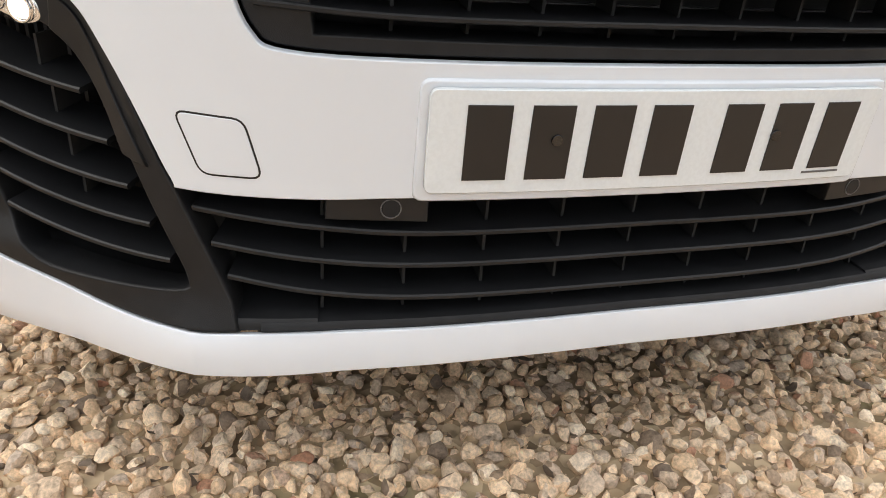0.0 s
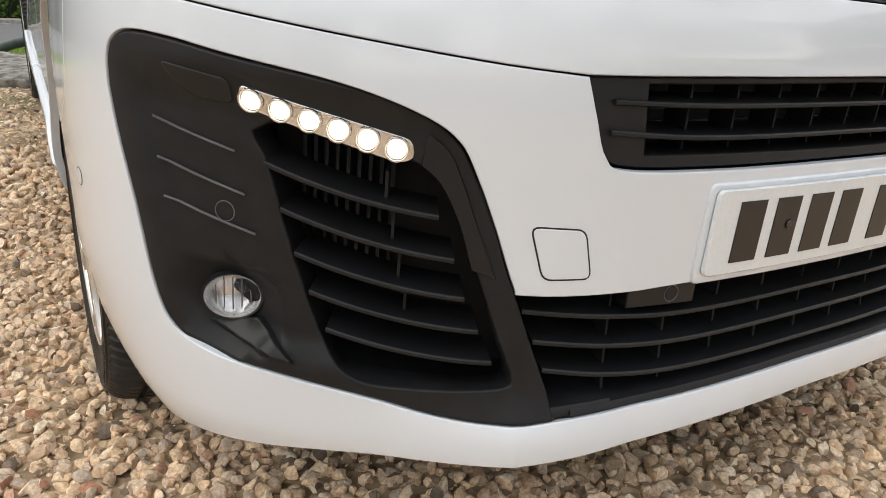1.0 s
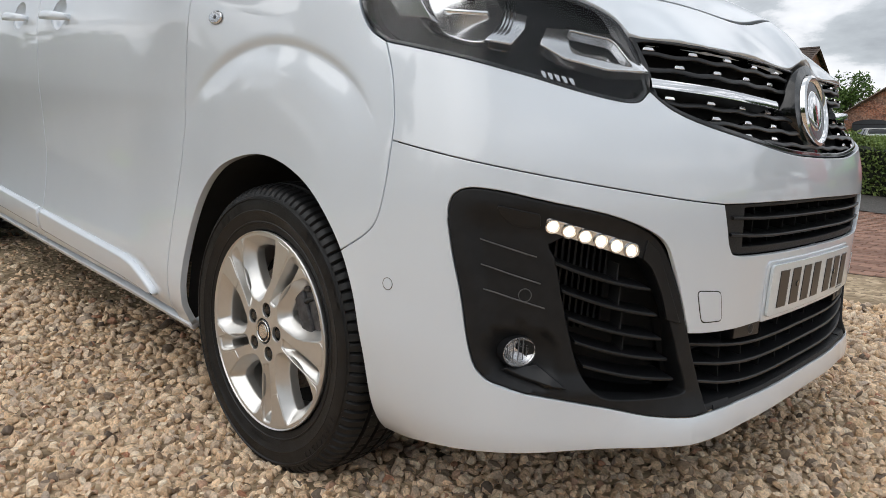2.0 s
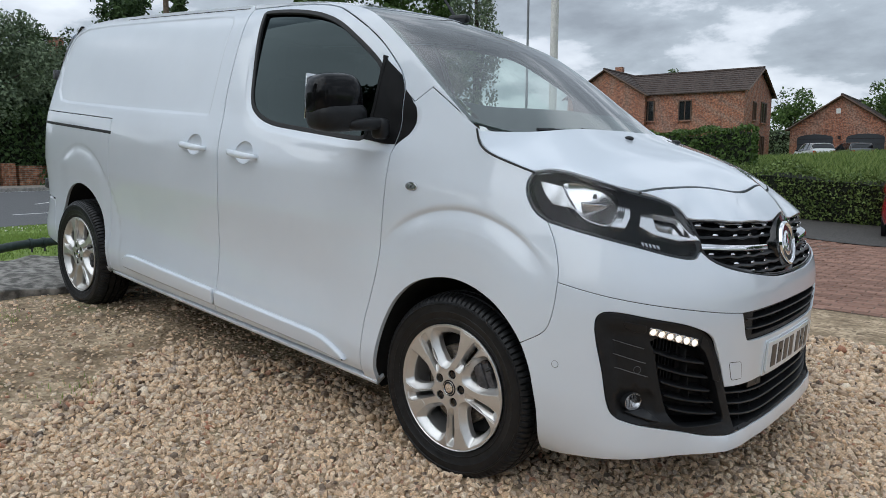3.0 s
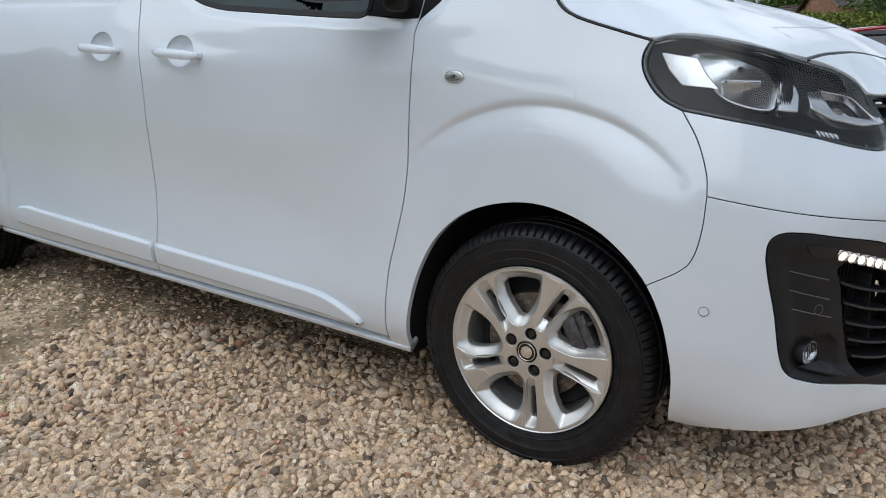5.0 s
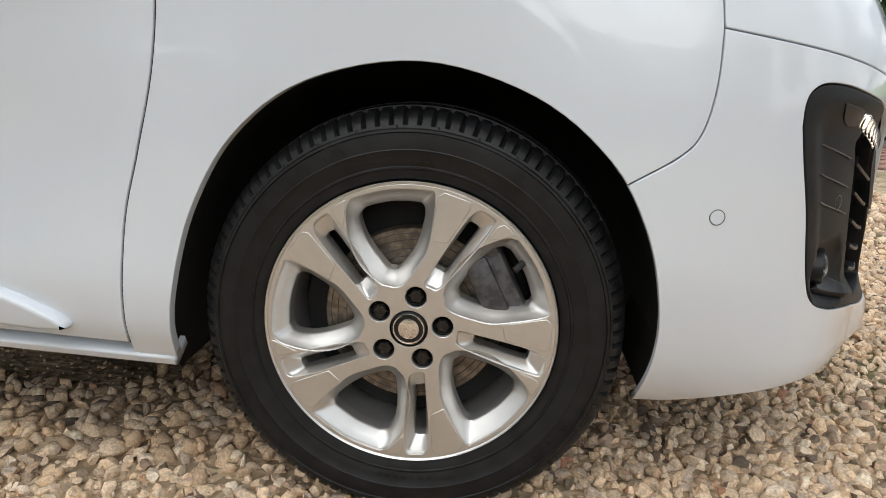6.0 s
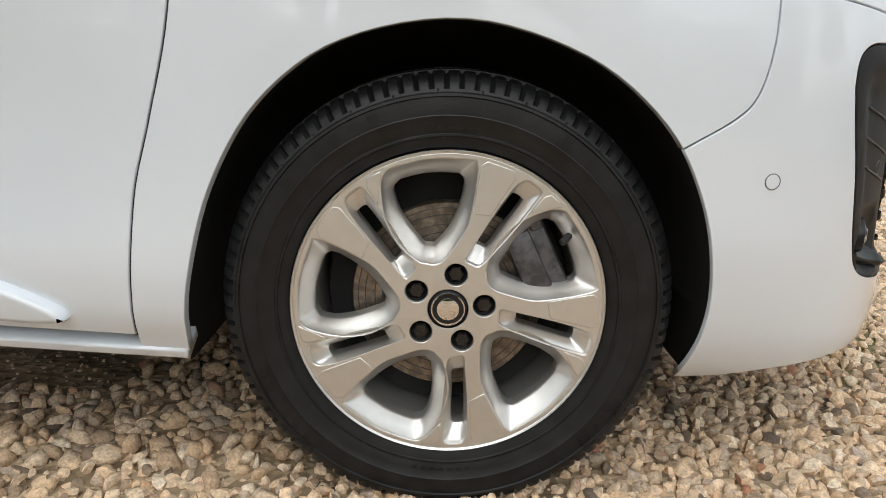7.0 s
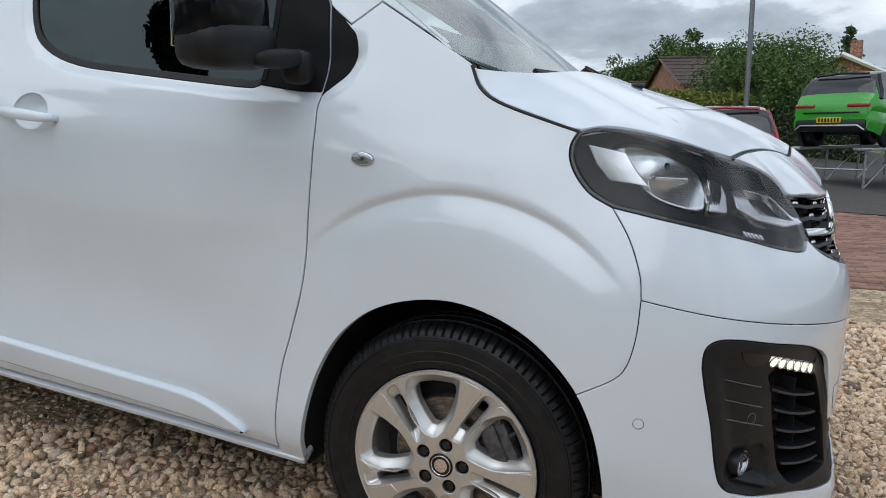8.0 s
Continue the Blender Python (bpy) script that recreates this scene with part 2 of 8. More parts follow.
def pressing(s, z):
    """0 outside the sunk panel, 1 within its soft rim."""
    s, z = np.broadcast_arrays(np.asarray(s, float), np.asarray(z, float))
    out = np.zeros(s.shape)
    ok = (s < -1.76) & (s > -3.93) & (z > 1.25) & (z < 1.83)
    if not ok.any():
        return out
    p = np.stack([s[ok], z[ok]], -1)
    a = np.array(PRESS)
    b = np.roll(a, -1, 0)
    d = b - a
    u = np.clip(((p[:, None] - a) * d).sum(-1) / (d * d).sum(-1), 0, 1)
    dist = np.linalg.norm(p[:, None] - a - u[..., None] * d, axis=-1).min(1)
    cross = (a[:, 1] > p[:, None, 1]) != (b[:, 1] > p[:, None, 1])
    dz = np.where(d[:, 1] == 0, 1e-9, d[:, 1])
    left = p[:, None, 0] < d[:, 0] * (p[:, None, 1] - a[:, 1]) / dz + a[:, 0]
    within = (cross & left).sum(1) % 2 == 1
    out[ok] = np.where(within, ease(0.0, 0.020, dist), 0) * (0.35 + 0.65 * ease(-1.80, -2.2, p[:, 0]))
    return out


FLANGE = np.array([(-0.39, 1.41), (-0.358, 1.385), (-0.335, 1.36), (-0.325, 1.31), (-0.345, 1.262), (-0.405, 1.209), (-0.47, 1.211), (-0.60, 1.220), (-0.68, 1.219), (-1.03, 1.236), (-1.24, 1.251),
                   (-1.32, 1.268), (-1.388, 1.295), (-1.437, 1.335), (-1.468, 1.375), (-1.497, 1.46), (-1.522, 1.56), (-1.567, 1.74), (-1.587, 1.80)])


def flange(s, z):
    """How far the door's skin is sunk round its window and the mirror's foot: a slanted rim, then level."""
    s, z = np.broadcast_arrays(np.asarray(s, float), np.asarray(z, float))
    out = np.zeros(s.shape)
    ok = (s < -0.27) & (s > -1.65) & (z > 1.16) & (z < 1.82)
    if not ok.any():
        return out
    p = np.stack([s[ok], z[ok]], -1)
    a, d = FLANGE[:-1], np.diff(FLANGE, axis=0)
    u = np.clip(((p[:, None] - a) * d).sum(-1) / (d * d).sum(-1), 0, 1)
    away = p[:, None] - a - u[..., None] * d
    dist = np.linalg.norm(away, axis=-1)
    k = dist.argmin(1)
    i = np.arange(len(k))
    within = d[k, 0] * away[i, k, 1] - d[k, 1] * away[i, k, 0] < 0
    e = ease(-0.75, -0.45, p[:, 0])
    top = 1.80 - 0.42 * e
    out[ok] = 0.013 * np.where(within, 1.0, 1 - np.clip((dist[i, k] - 0.003) / 0.027, 0, 1)) * (1 - ease(top - 0.40 + 0.30 * e, top, p[:, 1]))
    return out


def flange_lines(lo, hi):
    """Guides along the slant of that rim, between two places along the side."""
    t = np.gradient(FLANGE, axis=0)
    n = np.stack([-t[:, 1], t[:, 0]], -1) / np.linalg.norm(t, axis=1)[:, None]
    runs = []
    for off in (0.003, 0.012, 0.021, 0.030, 0.036):
        q = spline(FLANGE + n * off, 4)
        runs.append([p for p in q if lo < p[0] < hi and p[1] < 1.70])
    return runs


def skin(s, z, deep=0.0):
    """A point of the body's skin, s along the outline and z up, deep metres under the paint. Past the nose s goes on round the left side."""
    s, z = np.broadcast_arrays(np.asarray(s, float), np.asarray(z, float))
    side = np.where(s > S_NOSE, 1.0, -1.0)
    s = np.where(s > S_NOSE, 2 * S_NOSE - s, s)
    rows = _inset(z)
    # low down, the doors' swage dies out before the wheel
    sl = s + 0.42 * (1 - ease(0.72, 0.95, z)) * ease(-1.7, -0.9, s) * (1 - ease(-0.36, 0.10, s))
    k = np.clip(np.searchsorted(STATIONS, sl, side="right") - 1, 0, len(STATIONS) - 2)
    st = np.array(STATIONS)
    u = np.clip((sl - st[k]) / (st[k + 1] - st[k]), 0, 1)
    u = u * u * (3 - 2 * u)
    d = np.take_along_axis(rows, k[..., None], -1)[..., 0] * (1 - u) + np.take_along_axis(rows, (k + 1)[..., None], -1)[..., 0] * u
    d = d - 0.6 * flare(s, z, -3.275, 0.36) * (s < -1.5) - flare(s, z, 0.0, 0.36) * (1 - ease(0.2, 0.42, s)) * (s > -1.5) + deep
    d = d + 0.002 * ease(-0.8, -0.3, s) * (1 - ease(0.2, 0.42, s)) * (1 - ease(1.0, 1.25, z))
    d = d + 0.010 * pressing(s, z) + flange(s, z)
    d = d - 0.016 * np.clip(1 - np.abs(s - 1.075) / 0.16, 0, 1) * (1 - ease(0.33, 0.40, z))
    x, y = np.interp(s, _run, _plan[:, 0]), np.interp(s, _run, _plan[:, 1])
    tx, ty = np.interp(s, _run, _way[:, 0]), np.interp(s, _run, _way[:, 1])
    # outward is to the right of the way along the outline, whose y is measured outward
    px, py = x - d * (-ty), y - d * tx
    return np.stack([px, side * py, z], -1)

# ---- mesh helpers ----
def mesh_object(name, verts, faces, mat, parent=None, normals=None, smooth=True, label=""):
    me = bpy.data.meshes.new(name)
    me.from_pydata([tuple(v) for v in verts], [], [tuple(int(i) for i in f) for f in faces])
    me.materials.append(mat)
    if smooth:
        me.shade_smooth()
    if normals is not None:
        me.normals_split_custom_set_from_vertices([tuple(n) for n in normals])
    ob = new(name, me)
    if parent is not None:
        ob.parent = parent
    if label:
        ob["label"] = label
    return ob


def part(name, bm, mat, parent=None, label="", smooth=30.0):
    me = bpy.data.meshes.new(name)
    bmesh.ops.recalc_face_normals(bm, faces=bm.faces)
    bm.to_mesh(me)
    bm.free()
    me.materials.append(mat)
    if smooth:
        me.shade_smooth()
        me.set_sharp_from_angle(angle=radians(smooth))
    ob = new(name, me)
    if parent is not None:
        ob.parent = parent
    if label:
        ob["label"] = label
    return ob


def thing(name, m=None, label="", category="", group="", kind=""):
    ob = new(name)
    ob.empty_display_size = 0.2
    if m is not None:
        ob.matrix_world = m
    return tagged(ob, label, category, group, kind)


def spline(pts, n=6):
    """A soft curve through points of the plane."""
    p = np.array(pts, float)
    q = np.vstack([2 * p[0] - p[1], p, 2 * p[-1] - p[-2]])
    out = []
    for i in range(len(p) - 1):
        a, b, c, d = q[i:i + 4]
        for u in np.linspace(0, 1, n, endpoint=False):
            out.append(0.5 * (2 * b + (c - a) * u + (2 * a - 5 * b + 4 * c - d) * u * u + (3 * b - a - 3 * c + d) * u ** 3))
    out.append(p[-1])
    return [tuple(v) for v in out]


def loop(pts, n=5):
    """The same, closed."""
    p = list(pts)
    full = spline(p[-2:] + p + p[:2], n)
    return full[2 * n:-2 * n + (0 if n else 0)][:len(p) * n]


def rounded(pts, r, n=5):
    """A polygon with its corners rounded."""
    out = []
    k = len(pts)
    for i in range(k):
        a, b, c = (np.array(pts[j % k], float) for j in (i - 1, i, i + 1))
        ra = min(r, 0.45 * np.linalg.norm(a - b), 0.45 * np.linalg.norm(c - b))
        p0, p1 = b + (a - b) / np.linalg.norm(a - b) * ra, b + (c - b) / np.linalg.norm(c - b) * ra
        for u in np.linspace(0, 1, n):
            out.append(tuple((1 - u) ** 2 * p0 + 2 * u * (1 - u) * b + u * u * p1))
    return out


def circle(cx, cy, r, n=32, start=0.0, stop=2 * math.pi):
    return [(cx + r * math.cos(start + (stop - start) * i / n), cy + r * math.sin(start + (stop - start) * i / n)) for i in range(n)]


def divide(poly, step):
    out = []
    for i, a in enumerate(poly):
        b = poly[(i + 1) % len(poly)]
        k = max(1, int(math.ceil(math.dist(a, b) / step)))
        out += [(a[0] + (b[0] - a[0]) * j / k, a[1] + (b[1] - a[1]) * j / k) for j in range(k)]
    clean = []
    for p in out:
        if not clean or math.dist(p, clean[-1]) > 1e-5:
            clean.append(p)
    if math.dist(clean[0], clean[-1]) < 1e-5:
        clean.pop()
    return np.array(clean)


def ccw(poly):
    p = np.array(poly, float)
    area = np.sum(p[:, 0] * np.roll(p[:, 1], -1) - np.roll(p[:, 0], -1) * p[:, 1])
    return p if area > 0 else p[::-1]


def shrink(poly, d):
    """A counter-clockwise polygon moved inward by d (outward for a negative d)."""
    a, c = np.roll(poly, 1, 0), np.roll(poly, -1, 0)
    e1, e2 = poly - a, c - poly
    e1 /= np.linalg.norm(e1, axis=1)[:, None]
    e2 /= np.linalg.norm(e2, axis=1)[:, None]
    n = np.stack([-(e1 + e2)[:, 1], (e1 + e2)[:, 0]], 1)
    n /= np.maximum(np.linalg.norm(n, axis=1), 1e-6)[:, None]
    c1 = np.maximum(0.6, np.sum(n * np.stack([-e1[:, 1], e1[:, 0]], 1), 1))
    return poly + n * (d / c1)[:, None], -n


def inside(poly, pts):
    x, y = pts[:, 0], pts[:, 1]
    hit = np.zeros(len(pts), bool)
    a, b = poly, np.roll(poly, -1, 0)
    for (x0, y0), (x1, y1) in zip(a, b):
        if y0 != y1:
            cross = ((y0 > y) != (y1 > y)) & (x < (x1 - x0) * (y - y0) / (y1 - y0) + x0)
            hit ^= cross
    return hit


def frame_of(f, uv, e=0.002):
    p = f(uv[:, 0], uv[:, 1])
    du = f(uv[:, 0] + e, uv[:, 1]) - f(uv[:, 0] - e, uv[:, 1])
    dv = f(uv[:, 0], uv[:, 1] + e) - f(uv[:, 0], uv[:, 1] - e)
    n = np.cross(du, dv)
    n /= np.maximum(np.linalg.norm(n, axis=1), 1e-9)[:, None]
    return p, n, du / (2 * e), dv / (2 * e)


def sheet(name, f, outline, mat, parent, holes=(), step=0.03, gap=0.002, thick=0.018, edge=0.0025, lines=(), lift=0.0, label="", holegap=None, close=False, hole_edges=None):
    """A panel that lies on the surface f(u, v), with an outline and holes in (u, v), soft edges and thickness."""
    rings = [ccw(divide([tuple(p) for p in outline], step))] + [ccw(divide([tuple(p) for p in h], step)) for h in holes]
    pts, edges, bounds = [], [], []
    for k, ring in enumerate(rings):
        sign = 1 if k == 0 else -1
        g = gap if k == 0 or holegap is None else holegap
        ed = hole_edges[k - 1] if hole_edges and k else edge
        top, _ = shrink(ring, sign * (g + ed))
        bounds.append((ring, top, sign, g, ed))
        at = len(pts)
        pts += [tuple(p) for p in top]
        edges += [(at + i, at + (i + 1) % len(top)) for i in range(len(top))]
    outer = bounds[0][1]
    lo, hi = outer.min(0), outer.max(0)
    us, vs = np.arange(lo[0] + step * 0.5, hi[0], step), np.arange(lo[1] + step * 0.5, hi[1], step)
    if len(us) and len(vs):
        g = np.stack(np.meshgrid(us, vs), -1).reshape(-1, 2)
        ok = inside(outer, g)
        for _, top, sign, _g, _e in bounds[1:]:
            ok &= ~inside(top, g)
        rim = np.vstack([b[1] for b in bounds])
        for i0 in range(0, len(rim), 200):
            dd = np.min(np.hypot(g[:, None, 0] - rim[None, i0:i0 + 200, 0], g[:, None, 1] - rim[None, i0:i0 + 200, 1]), 1)
            ok &= dd > step * 0.45
        for ln in lines:
            q = np.array(ln)
            dd = np.min(np.hypot(g[:, None, 0] - q[None, :, 0], g[:, None, 1] - q[None, :, 1]), 1)
            ok &= dd > step * 0.3
        pts += [tuple(p) for p in g[ok]]
    for ln in lines:
        at = len(pts)
        pts += [tuple(p) for p in ln]
        edges += [(at + i, at + i + 1) for i in range(len(ln) - 1)]
    from mathutils import geometry
    v2, _, tris, *_ = geometry.delaunay_2d_cdt([Vector(p) for p in pts], edges, [], 0, 1e-7)
    v2 = np.array([tuple(p) for p in v2])
    tris = np.array([t for t in tris])
    mid = v2[tris].mean(1)
    keep = inside(outer, mid)
    for _, top, sign, _g, _e in bounds[1:]:
        keep &= ~inside(top, mid)
    tris = tris[keep]
    p, n, du, dv = frame_of(f, v2)
    verts, norms, faces = list(p + n * lift), list(n), [tuple(t) for t in tris]
    for ring, top, sign, g, ed in bounds:
        base, count = [], len(ring)
        for inset, deep, tilt in ((g + ed, 0.0, 0.0), (g + ed * 0.3, ed * 0.35, 0.7), (g, ed * 1.2, 1.0), (g, thick, 1.0)):
            q, out = shrink(ring, sign * inset)
            pp, nn, uu, vv = frame_of(f, q)
            e3 = sign * (out[:, :1] * uu / np.maximum(np.linalg.norm(uu, axis=1), 1e-9)[:, None] + out[:, 1:] * vv / np.maximum(np.linalg.norm(vv, axis=1), 1e-9)[:, None])
            nn2 = nn * (1 - tilt) + e3 * tilt
            nn2 /= np.maximum(np.linalg.norm(nn2, axis=1), 1e-9)[:, None]
            base.append(len(verts))
            verts += list(pp + nn * (lift - deep))
            norms += list(nn2)
        for a, b in zip(base, base[1:]):
            for i in range(count):
                j = (i + 1) % count
                faces.append((a + i, b + i, b + j, a + j) if sign > 0 else (a + j, b + j, b + i, a + i))
    if close:
        at = len(verts)
        verts += list(p + n * (lift - thick))
        norms += list(-n)
        faces += [(at + c, at + b, at + a) for a, b, c in tris]
    return mesh_object(name, verts, faces, mat, parent, norms, label=label)


def tube(name, pts, r, mat, parent=None, sides=8, label="", taper=None):
    """A round bar along points."""
    bm = bmesh.new()
    pts = [Vector(p) for p in pts]
    rings = []
    for i, p in enumerate(pts):
        w = (pts[min(i + 1, len(pts) - 1)] - pts[max(i - 1, 0)]).normalized()
        a = w.cross(Vector((0, 0, 1)) if abs(w.z) < 0.9 else Vector((1, 0, 0))).normalized()
        b = w.cross(a)
        rr = r if taper is None else r + (taper - r) * i / (len(pts) - 1)
        rings.append([bm.verts.new(p + (a * math.cos(t) + b * math.sin(t)) * rr) for t in [2 * math.pi * k / sides for k in range(sides)]])
    for u, v in zip(rings, rings[1:]):
        for k in range(sides):
            bm.faces.new((u[k], u[(k + 1) % sides], v[(k + 1) % sides], v[k]))
    bm.faces.new(rings[0])
    bm.faces.new(rings[-1])
    return part(name, bm, mat, parent, label, smooth=40)


def add_box(bm, cx, cy, cz, sx, sy, sz, bevel=0.0, m=None):
    r = bmesh.ops.create_cube(bm, size=1.0)["verts"]
    mat4 = (m or Matrix()) @ Matrix.Translation((cx, cy, cz)) @ Matrix.Diagonal((sx, sy, sz, 1))
    bmesh.ops.transform(bm, matrix=mat4, verts=r)
    if bevel:
        es = list({e for v in r for e in v.link_edges})
        bmesh.ops.bevel(bm, geom=es, offset=bevel, segments=2, affect="EDGES", profile=0.5)
    return r


def box(name, c, size, mat, parent=None, bevel=0.0, label="", m=None):
    bm = bmesh.new()
    add_box(bm, *c, *size, bevel=bevel, m=m)
    return part(name, bm, mat, parent, label)


def lathe(name, profile, mat, parent=None, n=64, label="", m=None, smooth=35):
    """A body turned about the y axis: profile of (radius, y)."""
    bm = bmesh.new()
    rings = []
    for r, y in profile:
        if r < 1e-6:
            rings.append([bm.verts.new((0, y, 0))])
        else:
            rings.append([bm.verts.new((r * math.cos(2 * math.pi * k / n), y, r * math.sin(2 * math.pi * k / n))) for k in range(n)])
    for a, b in zip(rings, rings[1:]):
        for k in range(n):
            q = [a[k % len(a)], a[(k + 1) % len(a)], b[(k + 1) % len(b)], b[k % len(b)]]
            q = list(dict.fromkeys(q))
            if len(q) > 2:
                bm.faces.new(q)
    if m is not None:
        bmesh.ops.transform(bm, matrix=m, verts=bm.verts)
    return part(name, bm, mat, parent, label, smooth=smooth)

# ---- the van ----
van = thing("van", TIP, "white panel van with black bumper trim, parked on gravel", "van")
NOSE = S_NOSE


def fold(pts):
    """The same outline on the van's left."""
    return [(2 * NOSE - s, z) for s, z in reversed(list(pts))]


def whole(half):
    """An outline that runs from the right side to the nose's middle, completed on the left. Its first and last points lie on the middle line."""
    return list(half) + [(2 * NOSE - s, z) for s, z in reversed(list(half)[1:-1])] if abs(half[0][0] - NOSE) < 1e-6 else list(half) + fold(half)


def oval(s, z, more=0.0, n=40):
    """The rim of a handle's hollow."""
    return [(s + (0.069 + more) * math.cos(a), z + (0.052 + more) * math.sin(a)) for a in np.linspace(0, 2 * math.pi, n, endpoint=False)]


def both(name, outline, mat, **kw):
    holes = kw.pop("holes", ())
    lines = kw.pop("lines", ())
    a = sheet(name, skin, outline, mat, van, holes=holes, lines=lines, **kw)
    b = sheet(name, skin, fold(outline), mat, van, holes=[fold(h) for h in holes], lines=[fold(h) for h in lines], **kw)
    return a, b


ARCH = [(-0.400, 0.25), (-0.388, 0.36), (-0.355, 0.503), (-0.285, 0.630), (-0.169, 0.720), (0.0, 0.757), (0.167, 0.718), (0.286, 0.633),
        (0.352, 0.53), (0.385, 0.42), (0.394, 0.33), (0.385, 0.219)]
arch = spline(ARCH, 6)
i_line = min(range(len(arch)), key=lambda i: math.dist(arch[i], (0.318, 0.603)))
FENDER_GAP = spline([arch[i_line], (0.385, 0.648), (0.412, 0.685), (0.424, 0.75), (0.425, 0.829)], 6)
FENDER_GAP_UP = spline([(0.425, 0.829), (0.416, 0.88), (0.385, 0.948), (0.338, 1.012)], 6)
DOOR_GAP = spline([(-0.477, 0.262), (-0.470, 0.40), (-0.461, 0.50), (-0.438, 0.60), (-0.408, 0.75), (-0.399, 0.95), (-0.396, 1.10), (-0.405, 1.205)], 6)
SAIL = spline([(-0.405, 1.205), (-0.402, 1.27), (-0.410, 1.35), (-0.424, 1.43)], 5)
SAIL_NOSE = spline([(-0.405, 1.205), (-0.345, 1.262), (-0.325, 1.31), (-0.335, 1.36), (-0.358, 1.385), (-0.424, 1.44)], 5)
DOOR_FRONT_TOP = spline([(-0.424, 1.43), (-0.448, 1.475), (-0.51, 1.54), (-0.685, 1.662), (-0.95, 1.785), (-1.10, 1.822), (-1.25, 1.835)], 5)
B_GAP = spline([(-1.615, 0.262), (-1.59, 0.39), (-1.595, 0.665), (-1.585, 0.945), (-1.615, 1.185), (-1.665, 1.39), (-1.69, 1.64), (-1.715, 1.835)], 6)
HOOD_LINE = spline([(-0.025, 1.305), (0.005, 1.255), (0.055, 1.225), (0.155, 1.195), (0.240, 1.172)], 5)
LAMP_LEFT = spline([(0.240, 1.172), (0.227, 1.14), (0.231, 1.105), (0.253, 1.068), (0.288, 1.035), (0.338, 1.012)], 5)
LAMP_LOW = spline([(0.338, 1.012), (0.51, 0.99), (0.685, 0.965), (0.825, 0.941), (0.915, 0.934), (0.953, 0.957)], 5)
LAMP_TOP = spline([(0.240, 1.172), (0.285, 1.184), (0.36, 1.181), (0.475, 1.166), (0.645, 1.142), (0.815, 1.118), (0.895, 1.090), (0.924, 1.058)], 5)
LAMP_FRONT = spline([(0.924, 1.058), (0.945, 1.01), (0.953, 0.957)], 4)
GRILLE_LOW = spline([(0.953, 0.957), (0.995, 0.928), (1.065, 0.906), (1.185, 0.886), (1.385, 0.862), (NOSE, 0.857)], 5)
GRILLE_TOP = spline([(0.924, 1.058), (1.07, 1.057), (1.435, 1.050), (NOSE, 1.046)], 5)
BUMP_LINE = spline([(0.425, 0.829), (0.56, 0.813), (0.765, 0.791), (0.995, 0.769), (1.113, 0.761)], 5)
SLOT_TOP = [(1.113, 0.761), (1.3, 0.764), (NOSE, 0.766)]
SLOT_LOW = spline([(1.113, 0.761), (1.129, 0.718), (1.147, 0.676), (1.180, 0.660), (1.325, 0.656), (NOSE, 0.656)], 5)
TRIM_TOP = spline([(0.566, 0.70), (0.566, 0.732), (0.577, 0.752), (0.605, 0.763), (0.66, 0.762), (0.735, 0.752), (0.855, 0.735), (0.935, 0.712), (0.98, 0.686), (1.005, 0.645),
                   (1.03, 0.59), (1.058, 0.522), (1.075, 0.511), (1.205, 0.508), (1.305, 0.510), (NOSE, 0.512)], 5)
TRIM_LOW = spline([(NOSE, 0.355), (1.325, 0.352), (1.145, 0.352), (1.07, 0.350), (0.98, 0.356), (0.885, 0.374), (0.795, 0.389), (0.71, 0.402), (0.655, 0.424), (0.628, 0.47),
                   (0.603, 0.57), (0.580, 0.645), (0.566, 0.70)], 5)
LIP = spline([(0.385, 0.219), (0.46, 0.226), (0.58, 0.254), (0.835, 0.284), (1.075, 0.294)], 5) + spline([(1.075, 0.294), (1.20, 0.299), (1.33, 0.302), (NOSE, 0.308)], 5)[1:]
PILLAR = spline([(-0.07, 1.33), (-0.29, 1.48), (-0.475, 1.608), (-0.70, 1.742), (-0.865, 1.80), (-1.1, 1.838)], 5)
WINDOW = loop([(-1.585, 1.80), (-1.53, 1.815), (-1.325, 1.808), (-1.125, 1.782), (-0.96, 1.735), (-0.825, 1.67), (-0.68, 1.590), (-0.60, 1.535), (-0.575, 1.47), (-0.572, 1.35),
               (-0.572, 1.26), (-0.60, 1.225), (-0.68, 1.221), (-1.03, 1.238), (-1.24, 1.253), (-1.385, 1.295), (-1.465, 1.375), (-1.52, 1.56), (-1.565, 1.74)], 4)


def ring_line(r, x0=0.0):
    """A guide round a front wheel along which the wing's crease runs."""
    pts = [(x0 + 0.90 * r * math.cos(a), 0.36 + r * math.sin(a)) for a in np.linspace(radians(20), radians(135), 70)]
    return [p for p in pts if -0.385 + x0 < p[0] < 0.40 + x0]


